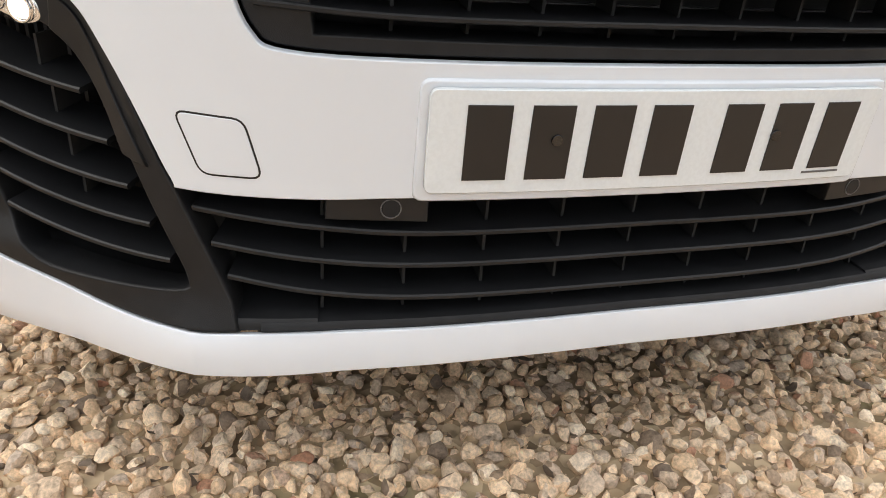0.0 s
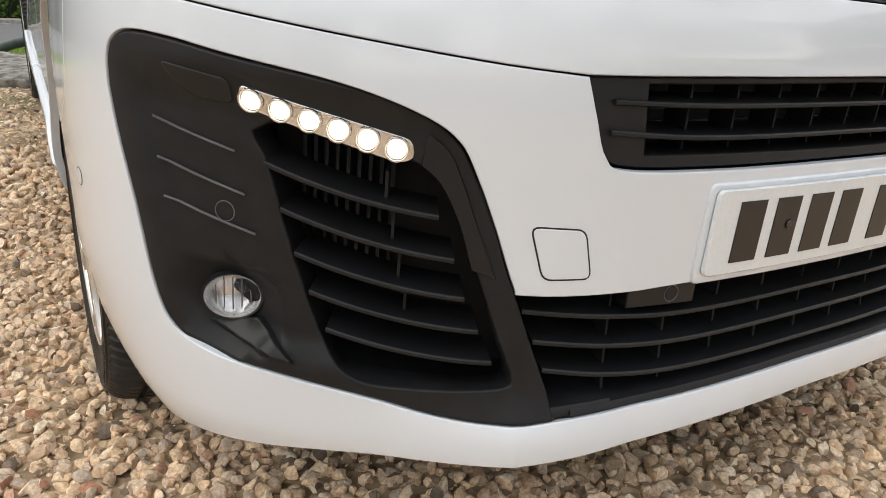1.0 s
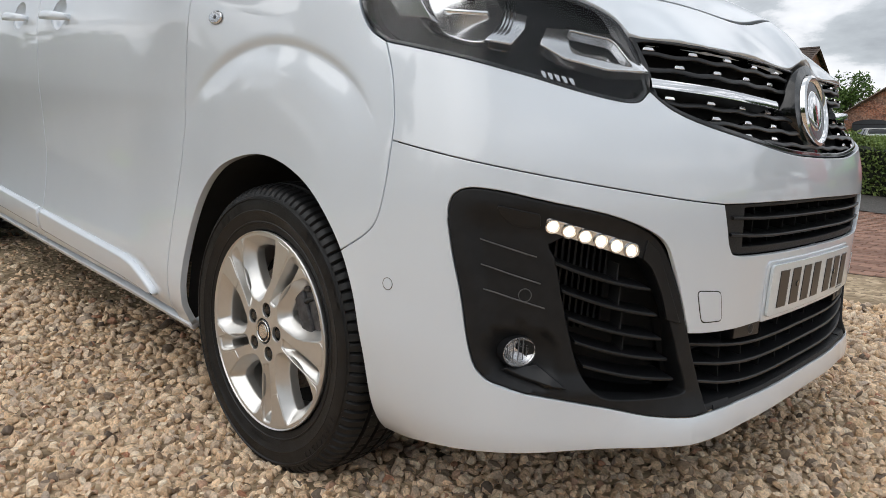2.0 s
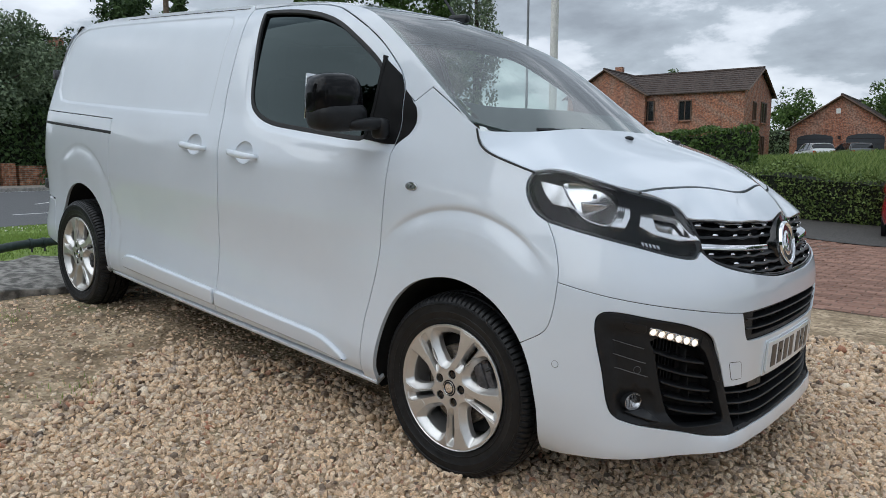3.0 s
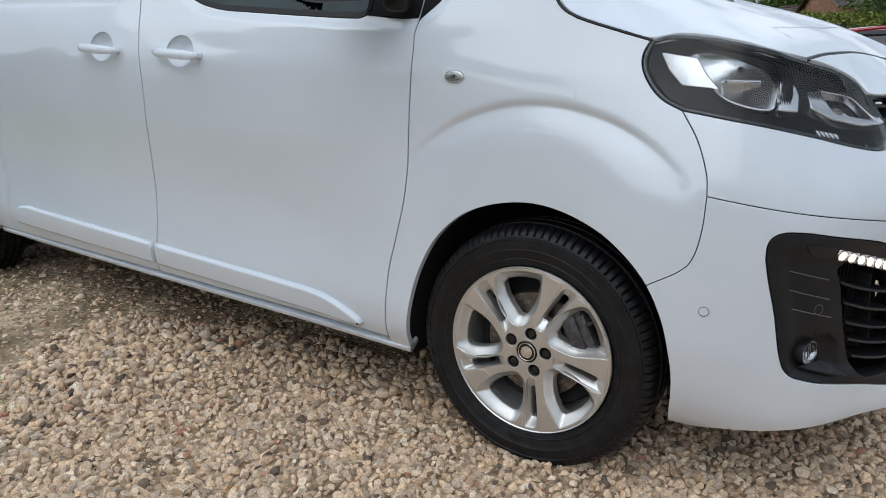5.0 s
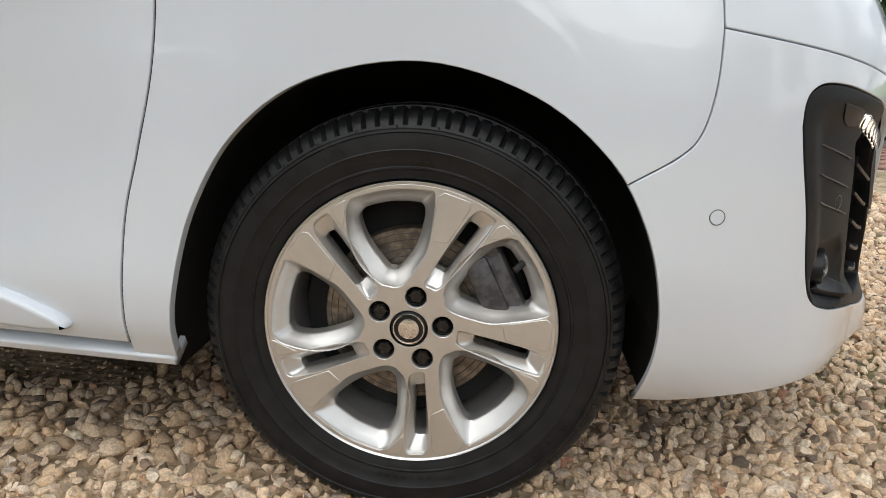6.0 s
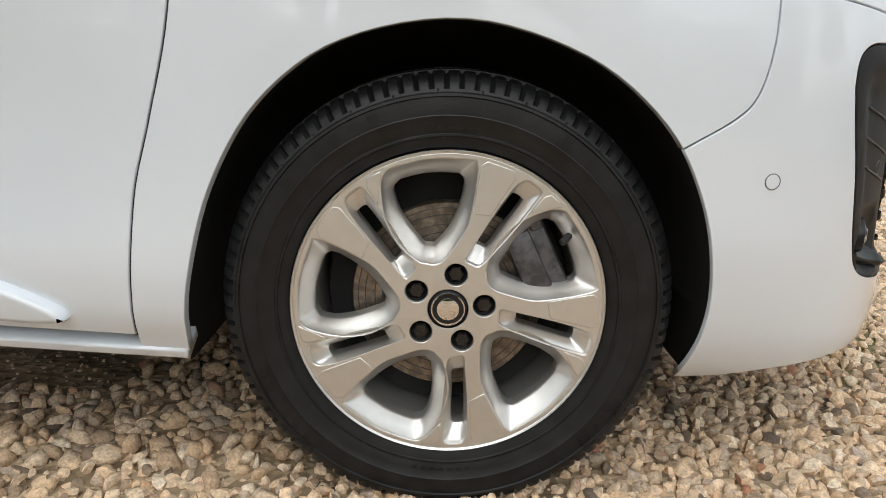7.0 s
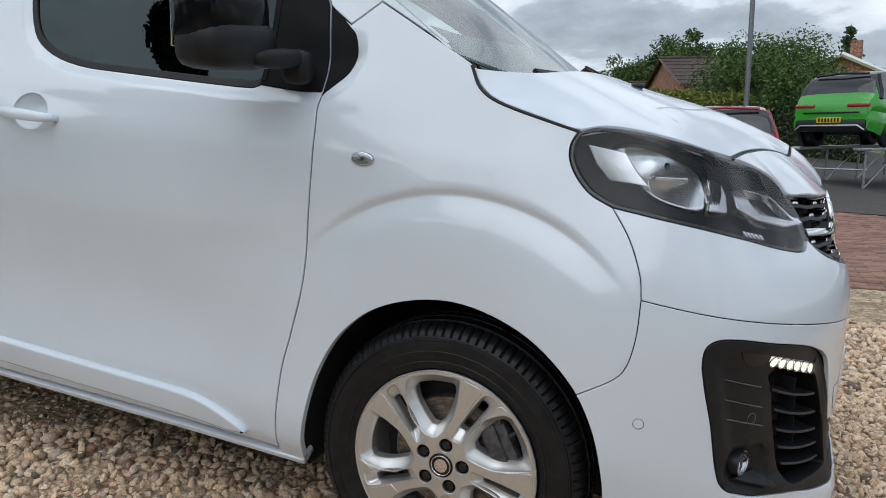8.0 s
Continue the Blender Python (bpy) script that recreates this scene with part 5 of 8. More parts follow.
sheet("scuttle", lambda x, y: np.stack([x, y, glass_f(x, y)[..., 2] * 0 + 1.262 + 0.03 * (1 - (np.asarray(y) / 0.8) ** 2)], -1), cowl_pts + [(x - 0.16, y) for x, y in reversed(cowl_pts)], BLACK, van, step=0.05, gap=0.0, thick=0.01)

# underbody, cab floor, dash, bulkhead, seats and wheel
box("underbody", (-1.75, 0, 0.33), (4.3, 1.15, 0.16), SHELL, van, bevel=0.02)
box("cross_member", (0.45, 0, 0.36), (0.5, 1.1, 0.12), SHELL, van, bevel=0.02)
box("engine_block", (0.30, 0, 0.72), (0.75, 1.15, 0.55), SHELL, van, bevel=0.05)
box("bulkhead", (-1.78, 0, 1.02), (0.03, 1.26, 1.38), CABIN, van, bevel=0.01)
box("cab_floor", (-1.14, 0, 0.55), (1.28, 1.56, 0.05), CABIN, van, bevel=0.01)
bm = bmesh.new()
add_box(bm, -0.14, 0, 1.11, 0.42, 1.24, 0.22, 0.05)
add_box(bm, -0.30, 0, 1.02, 0.25, 1.38, 0.40, 0.06)
part("dashboard", bm, CABIN, van, smooth=40)
for y in (-0.45, 0.10, 0.48):
    bm = bmesh.new()
    add_box(bm, -1.15, y, 0.86, 0.50, 0.44, 0.16, 0.05)
    add_box(bm, 0, 0, 0, 0.16, 0.44, 0.62, 0.06, Matrix.Translation((-1.45, y, 1.18)) @ pose(0, 0, 0, 0, -12, 0))
    add_box(bm, -1.56, y, 1.58, 0.10, 0.26, 0.17, 0.04)
    part("seat", bm, CABIN, van, smooth=40)
bm = bmesh.new()
for k in range(32):
    a = 2 * math.pi * k / 32
    bmesh.ops.create_icosphere(bm, subdivisions=1, radius=0.019, matrix=Matrix.Translation((-0.50, -0.42, 1.13)) @ pose(0, 0, 0, 0, -25, 0) @ Matrix.Translation((0, 0.19 * math.cos(a), 0.19 * math.sin(a))))
add_box(bm, 0, 0, 0, 0.05, 0.16, 0.12, 0.02, Matrix.Translation((-0.50, -0.42, 1.13)) @ pose(0, 0, 0, 0, -25, 0))
part("steering_wheel", bm, CABIN, van, smooth=50)
sheet("headlining", lambda x, y: roof_f(x, y) - np.array([0, 0, 0.05]), [(-0.95, -0.55), (-0.95, 0.55), (-3.7, 0.55), (-3.7, -0.55)], CABIN, van, step=0.2, gap=0.0, thick=0.003)
box("interior_mirror", (-0.62, 0, 1.70), (0.03, 0.24, 0.07), CABIN, van, bevel=0.012)

# ---- wheels ----
R_RIM = 0.2335


def dish(x, z):
    r = np.hypot(x, z)
    y = -0.003 + 0.004 * ease(0.05, 0.215, r) + 0.006 * ease(0.02, 0.034, 0.052 - r)
    return np.stack([np.asarray(x, float), y, np.asarray(z, float)], -1)


def polar(pts, turn=0.0):
    return [(R_RIM * r * math.cos(radians(a + turn)), R_RIM * r * math.sin(radians(a + turn))) for a, r in pts]


def tyre_mesh():
    """Tread with grooves and shoulder blocks, sidewalls with ribs."""
    n = 480
    prof = [(0.2245, 0.012, 0), (0.2265, 0.000, 0), (0.231, -0.007, 0), (0.238, -0.0105, 0), (0.245, -0.0125, 0), (0.2465, -0.0150, 0), (0.2490, -0.0150, 0), (0.2505, -0.0135, 0),
            (0.262, -0.0175, 0), (0.2725, -0.0195, 0), (0.2740, -0.0207, 0), (0.2755, -0.0198, 0), (0.288, -0.0200, 0), (0.2985, -0.0185, 0), (0.3000, -0.0212, 0), (0.3035, -0.0205, 0), (0.3055, -0.0170, 0),
            (0.3090, -0.0155, 0), (0.3105, -0.0148, 1), (0.3165, -0.0105, 1), (0.3230, -0.0040, 1), (0.3290, 0.0080, 1), (0.3330, 0.0280, 1), (0.3335, 0.0330, 1), (0.3265, 0.0345, 0), (0.3265, 0.0420, 0), (0.3350, 0.0435, 0),
            (0.3365, 0.0600, 2), (0.3370, 0.0700, 0), (0.3290, 0.0715, 0), (0.3290, 0.0790, 0), (0.3375, 0.0805, 0), (0.3378, 0.0950, 2), (0.3375, 0.1080, 0), (0.3290, 0.1095, 0), (0.3290, 0.1170, 0), (0.3370, 0.1185, 0),
            (0.3360, 0.1350, 2), (0.3345, 0.1440, 0), (0.3265, 0.1455, 0), (0.3265, 0.1530, 0), (0.3325, 0.1545, 1), (0.3300, 0.1700, 1), (0.3200, 0.1860, 1), (0.2950, 0.1990, 0), (0.2600, 0.1950, 0), (0.2245, 0.1750, 0)]
    v, f = [], []
    lane = np.arange(n)
    for j, (r, y, k) in enumerate(prof):
        a = 2 * math.pi * lane / n
        rr, yy = np.full(n, r), np.full(n, y)
        if k == 1:
            slot = (lane + (2 if y > 0.1 else 0)) % 5 == 0
            rr = rr - (0.0030 if r < 0.3155 else 0.0050) * slot
            yy = yy + 0.0030 * slot * (y < 0.02)
        if k == 2:
            rr = rr - 0.0060 * ((lane + j) % 7 == 0)
        rr = rr * 1.030
        v.append(np.stack([rr * np.cos(a), yy + 0.0155, rr * np.sin(a)], -1))
    v = np.concatenate(v)
    for j in range(len(prof) - 1):
        for i in range(n):
            f.append((j * n + i, j * n + (i + 1) % n, (j + 1) * n + (i + 1) % n, (j + 1) * n + i))
    return v, f


# each pair: the lip on the face and the opening behind it (degrees, share of the rim's radius)
WINDOW_PAIRS = [((112, 0.305), (107, 0.40)), ((98, 0.32), (100, 0.43)), ((86, 0.43), (92.5, 0.50)), ((80.5, 0.555), (88, 0.60)), ((80.5, 0.70), (86.3, 0.70)), ((81.3, 0.85), (86, 0.79)), ((82.5, 0.945), (87.5, 0.838)), ((85.5, 0.958), (91, 0.850)),
                ((100, 0.960), (102, 0.858)), ((113.5, 0.960), (112, 0.860)), ((117.5, 0.948), (115, 0.852)), ((121, 0.89), (118, 0.82)), ((126, 0.74), (119.6, 0.72)), ((129, 0.60), (119.2, 0.60)), ((129, 0.48), (117, 0.50)), ((123, 0.35), (113.5, 0.42))]
SLOT_PAIRS = [((75, 0.345), (70.5, 0.46)), ((66, 0.325), (66, 0.45)), ((57.5, 0.35), (61, 0.46)), ((55.2, 0.50), (60.2, 0.56)), ((54.6, 0.70), (59.4, 0.70)), ((55.0, 0.88), (59.2, 0.81)), ((55.8, 0.948), (59.9, 0.832)), ((59.5, 0.956), (62, 0.838)), ((63.2, 0.948), (64.4, 0.832)), ((65.6, 0.88), (65.0, 0.80)), ((67.8, 0.70), (66.0, 0.70)), ((70.6, 0.50), (68.2, 0.56))]
STEP_WIDE = [(79.6, 0.63), (69.6, 0.655), (66.9, 0.93), (68.5, 0.968), (79.0, 0.968), (81.2, 0.93)]
STEP_NARROW = [(54.0, 0.80), (54.0, 0.93), (52.5, 0.968), (46.6, 0.970), (46.4, 0.960)]


def spoke_wall(name, pairs, depth, turn, parent):
    """The sloped wall from a window's lip on the face back to its opening."""
    lip = np.array(loop(polar([p for p, q in pairs], turn), 4))
    back = np.array(loop(polar([q for p, q in pairs], turn), 4))
    n, v, f = len(lip), [], []
    for u, d in ((-0.03, 0.0), (0.04, 0.0008), (0.12, 0.0048), (0.50, depth * 0.52), (0.90, depth * 0.93), (0.97, depth * 1.02), (1.0, depth * 1.15), (1.0, depth + 0.024)):
        p = lip + (back - lip) * u
        v += [tuple(q) for q in dish(p[:, 0], p[:, 1]) + np.array([0, d + 0.0004, 0])]
    for r in range(7):
        f += [(r * n + i, r * n + (i + 1) % n, (r + 1) * n + (i + 1) % n, (r + 1) * n + i) for i in range(n)]
    wall = mesh_object(name, v, f, SILVER, parent)
    wall.data.set_sharp_from_angle(angle=radians(26))
    return wall


def make_wheel():
    wheel = thing("wheel")
    wheel.parent = van
    v, f = tyre_mesh()
    tyre = mesh_object("tyre", v, [tuple(reversed(q)) for q in f], TYRE, wheel, label="black tyre with grooved tread")
    tyre.data.set_sharp_from_angle(angle=radians(28))
    turn_by = lambda pts, a: [(x * math.cos(radians(a)) - y * math.sin(radians(a)), x * math.sin(radians(a)) + y * math.cos(radians(a))) for x, y in pts]
    holes = []
    for k in range(5):
        holes += [loop(polar([p for p, q in WINDOW_PAIRS], 72 * k), 4), loop(polar([p for p, q in SLOT_PAIRS], 72 * k), 4), turn_by(circle(0.054 * math.cos(radians(80.6)), 0.054 * math.sin(radians(80.6)), 0.0165, 24), 72 * k)]
    holes.append(circle(0, 0, 0.0295, 32))
    rim = sheet("rim", dish, circle(0, 0, 0.2310, 120), SILVER, wheel, holes=holes, step=0.012, gap=0.0, edge=0.002, thick=0.007, holegap=0.0, hole_edges=[0.0010, 0.0010, 0.002] * 5 + [0.002], label="silver five double-spoke alloy rim")
    lathe("rim_lip", [(0.2300, 0.0025), (0.2312, 0.0005), (0.2335, -0.0008), (0.2350, 0.0015), (0.2340, 0.010), (0.226, 0.020), (0.214, 0.034), (0.206, 0.06), (0.203, 0.17), (0.202, 0.172)], SILVER, rim, n=120)
    for k in range(5):
        spoke_wall("window_wall", WINDOW_PAIRS, 0.027, 72 * k, rim)
        spoke_wall("slot_wall", SLOT_PAIRS, 0.019, 72 * k, rim)
        for pad in (STEP_WIDE, STEP_NARROW):
            sheet("spoke_step", lambda x, z: dish(x, z) - np.array([0, 0.0014, 0]), polar(pad, 72 * k), SILVER, rim, step=0.012, gap=0.0, edge=0.0016, thick=0.003)
        a = radians(80.6 + 72 * k)
        m = Matrix.Translation((0.054 * math.cos(a), 0.0, 0.054 * math.sin(a)))
        lathe("bolt_cap", [(0.0, -0.0005), (0.010, 0.0), (0.0128, 0.003), (0.0128, 0.03)], GLOSSBLACK, rim, n=6, m=m, smooth=20)
        lathe("bolt_seat", [(0.0128, 0.012), (0.0168, 0.010), (0.0168, 0.03)], SATIN, rim, n=24, m=m)
    cap = lathe("hub_cap", [(0.0, -0.0045), (0.026, -0.0035), (0.0290, 0.0), (0.0295, 0.02)], SATIN, rim, n=40)
    lathe("cap_ring", [(0.0225, -0.0040), (0.0235, -0.0056), (0.0250, -0.0053), (0.0258, -0.0034)], CHROME, rim, n=40)
    lathe("cap_mark", [(0.0, -0.0066), (0.010, -0.0062), (0.0165, -0.0050), (0.0175, -0.0035), (0.0175, -0.002)], CHROME, rim, n=28)
    tube("valve", [(0.170, 0.010, 0.119), (0.164, 0.002, 0.115), (0.158, -0.002, 0.110)], 0.0055, RUBBER, rim, sides=10)
    disc = lathe("brake_disc", [(0.060, 0.040), (0.074, 0.040), (0.078, 0.066), (0.148, 0.066), (0.150, 0.070), (0.150, 0.090), (0.06, 0.092)], STEEL, wheel, n=72, label="worn steel brake disc")
    for r in (0.088, 0.101, 0.113, 0.128, 0.139):
        lathe("wear_groove", [(r, 0.0665), (r + 0.0012, 0.0652), (r + 0.0024, 0.0665)], CAST, disc, n=64)
    lathe("hub", [(0.0, 0.03), (0.05, 0.03), (0.062, 0.041), (0.062, 0.1)], SHELL, wheel, n=40)
    bm = bmesh.new()
    cm = pose(0, 0, 0, 0, -28, 0)
    add_box(bm, 0.150, 0.062, 0.0, 0.062, 0.060, 0.150, 0.012, cm)
    add_box(bm, 0.136, 0.030, 0.0, 0.040, 0.014, 0.110, 0.006, cm)
    add_box(bm, 0.168, 0.040, 0.060, 0.020, 0.030, 0.024, 0.006, cm)
    part("brake_caliper", bm, CAST, wheel, smooth=40)
    lathe("back_plate", [(0.05, 0.105), (0.19, 0.105), (0.195, 0.12)], SHELL, wheel, n=48)
    # raised marks on the sidewall: blocks for words that cannot stand, the size in figures
    bm = bmesh.new()

    def mark(a0, a1, r0, r1, y):
        q = []
        k = max(2, int((a1 - a0) / 2))
        for i in range(k + 1):
            a = radians(a0 + (a1 - a0) * i / k)
            q.append((bm.verts.new((1.030 * r0 * math.cos(a), y + 0.0152, 1.030 * r0 * math.sin(a))), bm.verts.new((1.030 * r1 * math.cos(a), y + 0.0146, 1.030 * r1 * math.sin(a)))))
        for (a, b), (c, d) in zip(q, q[1:]):
            bm.faces.new((a, b, d, c))
    for a in (26, 31, 36, 40.5, 45, 50, 54.5, 59):
        mark(a - 1.3, a + 1.3, 0.278, 0.296, -0.0209)
    for a in (114, 120, 126, 132, 138, 144):
        mark(a - 1.5, a + 1.5, 0.278, 0.294, -0.0209)
    for a in (196, 201, 206, 210.5, 215, 220, 224.5, 229):
        mark(a - 1.3, a + 1.3, 0.278, 0.296, -0.0209)
    for a in np.arange(6, 360, 11.25):
        mark(a - 0.25, a + 0.25, 0.3065, 0.3100, -0.0172)
    for a in (84, 87, 90, 93, 96, 262, 265, 268, 271, 274, 277, 280):
        mark(a - 0.8, a + 0.8, 0.2555, 0.2605, -0.0172)
    part("sidewall_mark", bm, TYRE, tyre, smooth=0)["kind"] = "stuff"
    # the size in raised figures along the sidewall
    for k, sign_ in enumerate("215/60R17"):
        cu = bpy.data.curves.new("size_figure", "FONT")
        cu.body, cu.size, cu.extrude, cu.align_x, cu.align_y = sign_, 0.021, 0.0006, "CENTER", "CENTER"
        ob = bpy.data.objects.new("size_figure", cu)
        me = bpy.data.meshes.new_from_object(ob)
        bpy.data.objects.remove(ob)
        ang = -50 + 3.4 * k
        me.transform(pose(0, 0, 0, 0, -ang, 0) @ pose(0.2905 * 1.03, -0.0052, 0, 0, 90, 0) @ pose(0, 0, 0, 90, 0, 0))
        me.materials.clear()
        me.materials.append(TYRE)
        new("size_figure", me).parent = tyre
    return wheel


wheel = make_wheel()
FULL = Matrix.Diagonal((1.028, 1, 1.028, 1))
wheel.matrix_local = pose(0.0, -0.905, 0.337) @ FULL
for x0, y0, z0, turn, spin in ((-3.275, -0.905, 0.285, 0, 37), (0.0, 0.905, 0.337, 180, 15), (-3.275, 0.905, 0.285, 180, 50)):
    copy_thing(wheel, pose(x0, y0, z0, 0, 0, turn) @ pose(0, 0, 0, 0, spin, 0) @ FULL)

# ---- ground: one sheet, gravel bank, dirt, verge and forecourt by place ----
def land(x, y):
    """Height of the ground."""
    x, y = np.asarray(x, float), np.asarray(y, float)
    bank = 0.235 * ease(-0.1, -3.4, x) + 0.10 * ease(-3.4, -4.8, x) - 0.24 * ease(-5.2, -10.5, x)
    rough = 0.012 * np.sin(2.1 * x + 1.3 * y) * np.sin(1.7 * y - 0.6 * x) * ease(6, 2, np.hypot(x, y))
    return bank + rough - 0.75 * ease(1.6, 9.0, x) * ease(1.0, 5.0, y + 0.4 * x) + 1.10 * ease(15, 40, y) * ease(30, 0, x)


def ground_material():
    m = bpy.data.materials.new("bank_ground")
    m.use_nodes = True
    nt = m.node_tree
    b = nt.nodes["Principled BSDF"]
    b.inputs["Roughness"].default_value = 0.9
    tc = nt.nodes.new("ShaderNodeTexCoord")
    sep = nt.nodes.new("ShaderNodeSeparateXYZ")
    nt.links.new(tc.outputs["Object"], sep.inputs[0])

    def noise_tex(scale, detail=6):
        n = nt.nodes.new("ShaderNodeTexNoise")
        n.inputs["Scale"].default_value, n.inputs["Detail"].default_value = scale, detail
        nt.links.new(tc.outputs["Object"], n.inputs["Vector"])
        return n.outputs["Fac"]

    def ramp(fac, stops):
        r = nt.nodes.new("ShaderNodeValToRGB")
        while len(r.color_ramp.elements) < len(stops):
            r.color_ramp.elements.new(0.5)
        for e, (p, c) in zip(r.color_ramp.elements, stops):
            e.position, e.color = p, (*c, 1)
        nt.links.new(fac, r.inputs[0])
        return r.outputs[0]

    def mixed(fac, a, b2):
        x = nt.nodes.new("ShaderNodeMix")
        x.data_type = "RGBA"
        nt.links.new(fac, x.inputs[0])
        nt.links.new(a, x.inputs[6])
        nt.links.new(b2, x.inputs[7])
        return x.outputs[2]

    def edge(axis, lo, hi, wob=0.5):
        """0 to 1 across a ragged line."""
        n = noise_tex(1.7, 5)
        a = nt.nodes.new("ShaderNodeMath")
        a.operation = "MULTIPLY_ADD"
        nt.links.new(n, a.inputs[0])
        a.inputs[1].default_value = wob * 2
        nt.links.new(sep.outputs[axis], a.inputs[2])
        r = nt.nodes.new("ShaderNodeMapRange")
        r.interpolation_type = "SMOOTHSTEP"
        r.inputs["From Min"].default_value, r.inputs["From Max"].default_value = lo + wob, hi + wob
        nt.links.new(a.outputs[0], r.inputs["Value"])
        return r.outputs[0]

    vor = nt.nodes.new("ShaderNodeTexVoronoi")
    vor.inputs["Scale"].default_value = 42
    nt.links.new(tc.outputs["Object"], vor.inputs["Vector"])
    chips = ramp(vor.outputs["Color"], ((0.12, (0.20, 0.142, 0.088)), (0.45, (0.44, 0.330, 0.210)), (0.8, (0.64, 0.50, 0.335))))
    soil = ramp(noise_tex(9), ((0.3, (0.13, 0.090, 0.050)), (0.55, (0.27, 0.195, 0.115)), (0.75, (0.38, 0.285, 0.175))))
    dirt = mixed(ramp(noise_tex(3.2), ((0.36, (0, 0, 0)), (0.56, (1, 1, 1)))), soil, chips)
    moss = ramp(noise_tex(14), ((0.3, (0.055, 0.070, 0.018)), (0.7, (0.13, 0.15, 0.045))))
    dirt = mixed(ramp(noise_tex(1.3), ((0.56, (0, 0, 0)), (0.68, (0.75, 0.75, 0.75)))), dirt, moss)
    turf = ramp(noise_tex(6), ((0.3, (0.13, 0.20, 0.035)), (0.7, (0.26, 0.36, 0.075))))
    verge = mixed(edge(0, -5.0, -4.4, 0.25), turf, dirt)
    field = mixed(edge(1, 10.4, 11.4, 0.3), verge, turf)
    nt.links.new(field, b.inputs["Base Color"])
    bp = nt.nodes.new("ShaderNodeBump")
    bp.inputs["Strength"].default_value, bp.inputs["Distance"].default_value = 0.7, 0.015
    nt.links.new(vor.outputs["Distance"], bp.inputs["Height"])
    nt.links.new(bp.outputs[0], b.inputs["Normal"])
    return m


def grid_sheet(name, xs, ys, mat, lift=0.0, fn=None):
    X, Y = np.meshgrid(xs, ys)
    Z = (fn or land)(X, Y) + lift
    v = np.stack([X, Y, Z], -1).reshape(-1, 3)
    w = len(xs)
    f = [(j * w + i, j * w + i + 1, (j + 1) * w + i + 1, (j + 1) * w + i) for j in range(len(ys) - 1) for i in range(w - 1)]
    return mesh_object(name, v, f, mat)


gx = np.concatenate([-np.geomspace(900, 7.4, 30), np.arange(-7.2, 9.1, 0.2), np.geomspace(9.4, 900, 26)])
gy = np.concatenate([-np.geomspace(900, 6.4, 26), np.arange(-6.2, 9.1, 0.2), np.geomspace(9.4, 900, 40)])
tagged(grid_sheet("ground", gx, gy, ground_material()), "gravel and dirt bank running into grass verge", "ground", kind="structure")

# road with its lines, far pavement, forecourt asphalt and brick paving
ASPHALT = material("asphalt", (0.135, 0.138, 0.142), 0.85, vary=0.25, size=90, bump=0.4, bsize=250)
FORECOURT = material("forecourt_asphalt", (0.085, 0.078, 0.070), 0.8, vary=0.35, size=30, bump=0.35, bsize=220)
FLAGS = material("pavement_grey", (0.30, 0.26, 0.22), 0.85, vary=0.25, size=12, bump=0.2)
LINE = material("road_line_white", (0.70, 0.70, 0.68), 0.7, vary=0.15, size=40)
ROADX = lambda y: -10.75 - 0.16 * y


def strip(name, x_of, y0, y1, width, lift, mat, n=60, skirt=0.0):
    ys = np.linspace(y0, y1, n)
    v = []
    for k in range(5):
        v.append(np.stack([x_of(ys) - width * k / 4, ys, land(x_of(ys) - width * k / 4, ys) + lift], -1))
    rows = 5
    if skirt:
        v = [v[0] - np.array([0, 0, skirt])] + v
        rows = 6
    v = np.concatenate(v)
    f = [(k * n + i, k * n + i + 1, (k + 1) * n + i + 1, (k + 1) * n + i) for k in range(rows - 1) for i in range(n - 1)]
    return mesh_object(name, v, f, mat, smooth=False)


tagged(strip("road", ROADX, -120, 160, 12.6, 0.006, ASPHALT, 120), "grey asphalt road with white lines", "road", kind="structure")
for off, parts in ((2.3, [(-40 + 7 * k, -36.5 + 7 * k) for k in range(22)]), (12.1, [(-100, 140)])):
    for a, b in parts:
        tagged(strip("road_line", lambda y, o=off: ROADX(y) - o, a, b, 0.13, 0.011, LINE, 8 if b - a < 10 else 60), kind="structure", label="painted white road line", category="road marking")
for k in range(3):
    tagged(strip("road_line", lambda y, k=k: ROADX(y) - 5.2 - 0.9 * (y - 3.5 - 1.5 * k), 3.5 + 1.5 * k, 6.5 + 1.5 * k, 0.16, 0.011, LINE, 8), kind="structure", label="painted white hatching line", category="road marking")
tagged(strip("pavement", lambda y: ROADX(y) - 12.6, -120, 160, 2.4, 0.10, FLAGS, 80), "grey footway across the road", "pavement", kind="structure")
tagged(strip("kerb", lambda y: ROADX(y) - 12.5, -120, 160, 0.13, 0.115, material("kerb_concrete", (0.36, 0.34, 0.31), 0.8, vary=0.2, size=10), 80, skirt=0.13), "pale concrete kerb", "kerb", kind="structure")
court = grid_sheet("forecourt", np.concatenate([np.linspace(-3.2, 9, 30), np.linspace(10, 40, 12)]), np.linspace(8.7, 30, 60), FORECOURT, 0.02)
tagged(court, "dark asphalt dealer forecourt", "ground", kind="structure")
right_court = grid_sheet("forecourt_side", np.concatenate([np.linspace(4.2, 12, 24), np.linspace(13, 40, 8)]), np.linspace(-14, 8.7, 110), FORECOURT, 0.02)
tagged(right_court, "dark asphalt beside the gravel", "ground", kind="structure")

# gravel: one heap of loose stones
STONE = bpy.data.materials.new("gravel_stone")
STONE.use_nodes = True


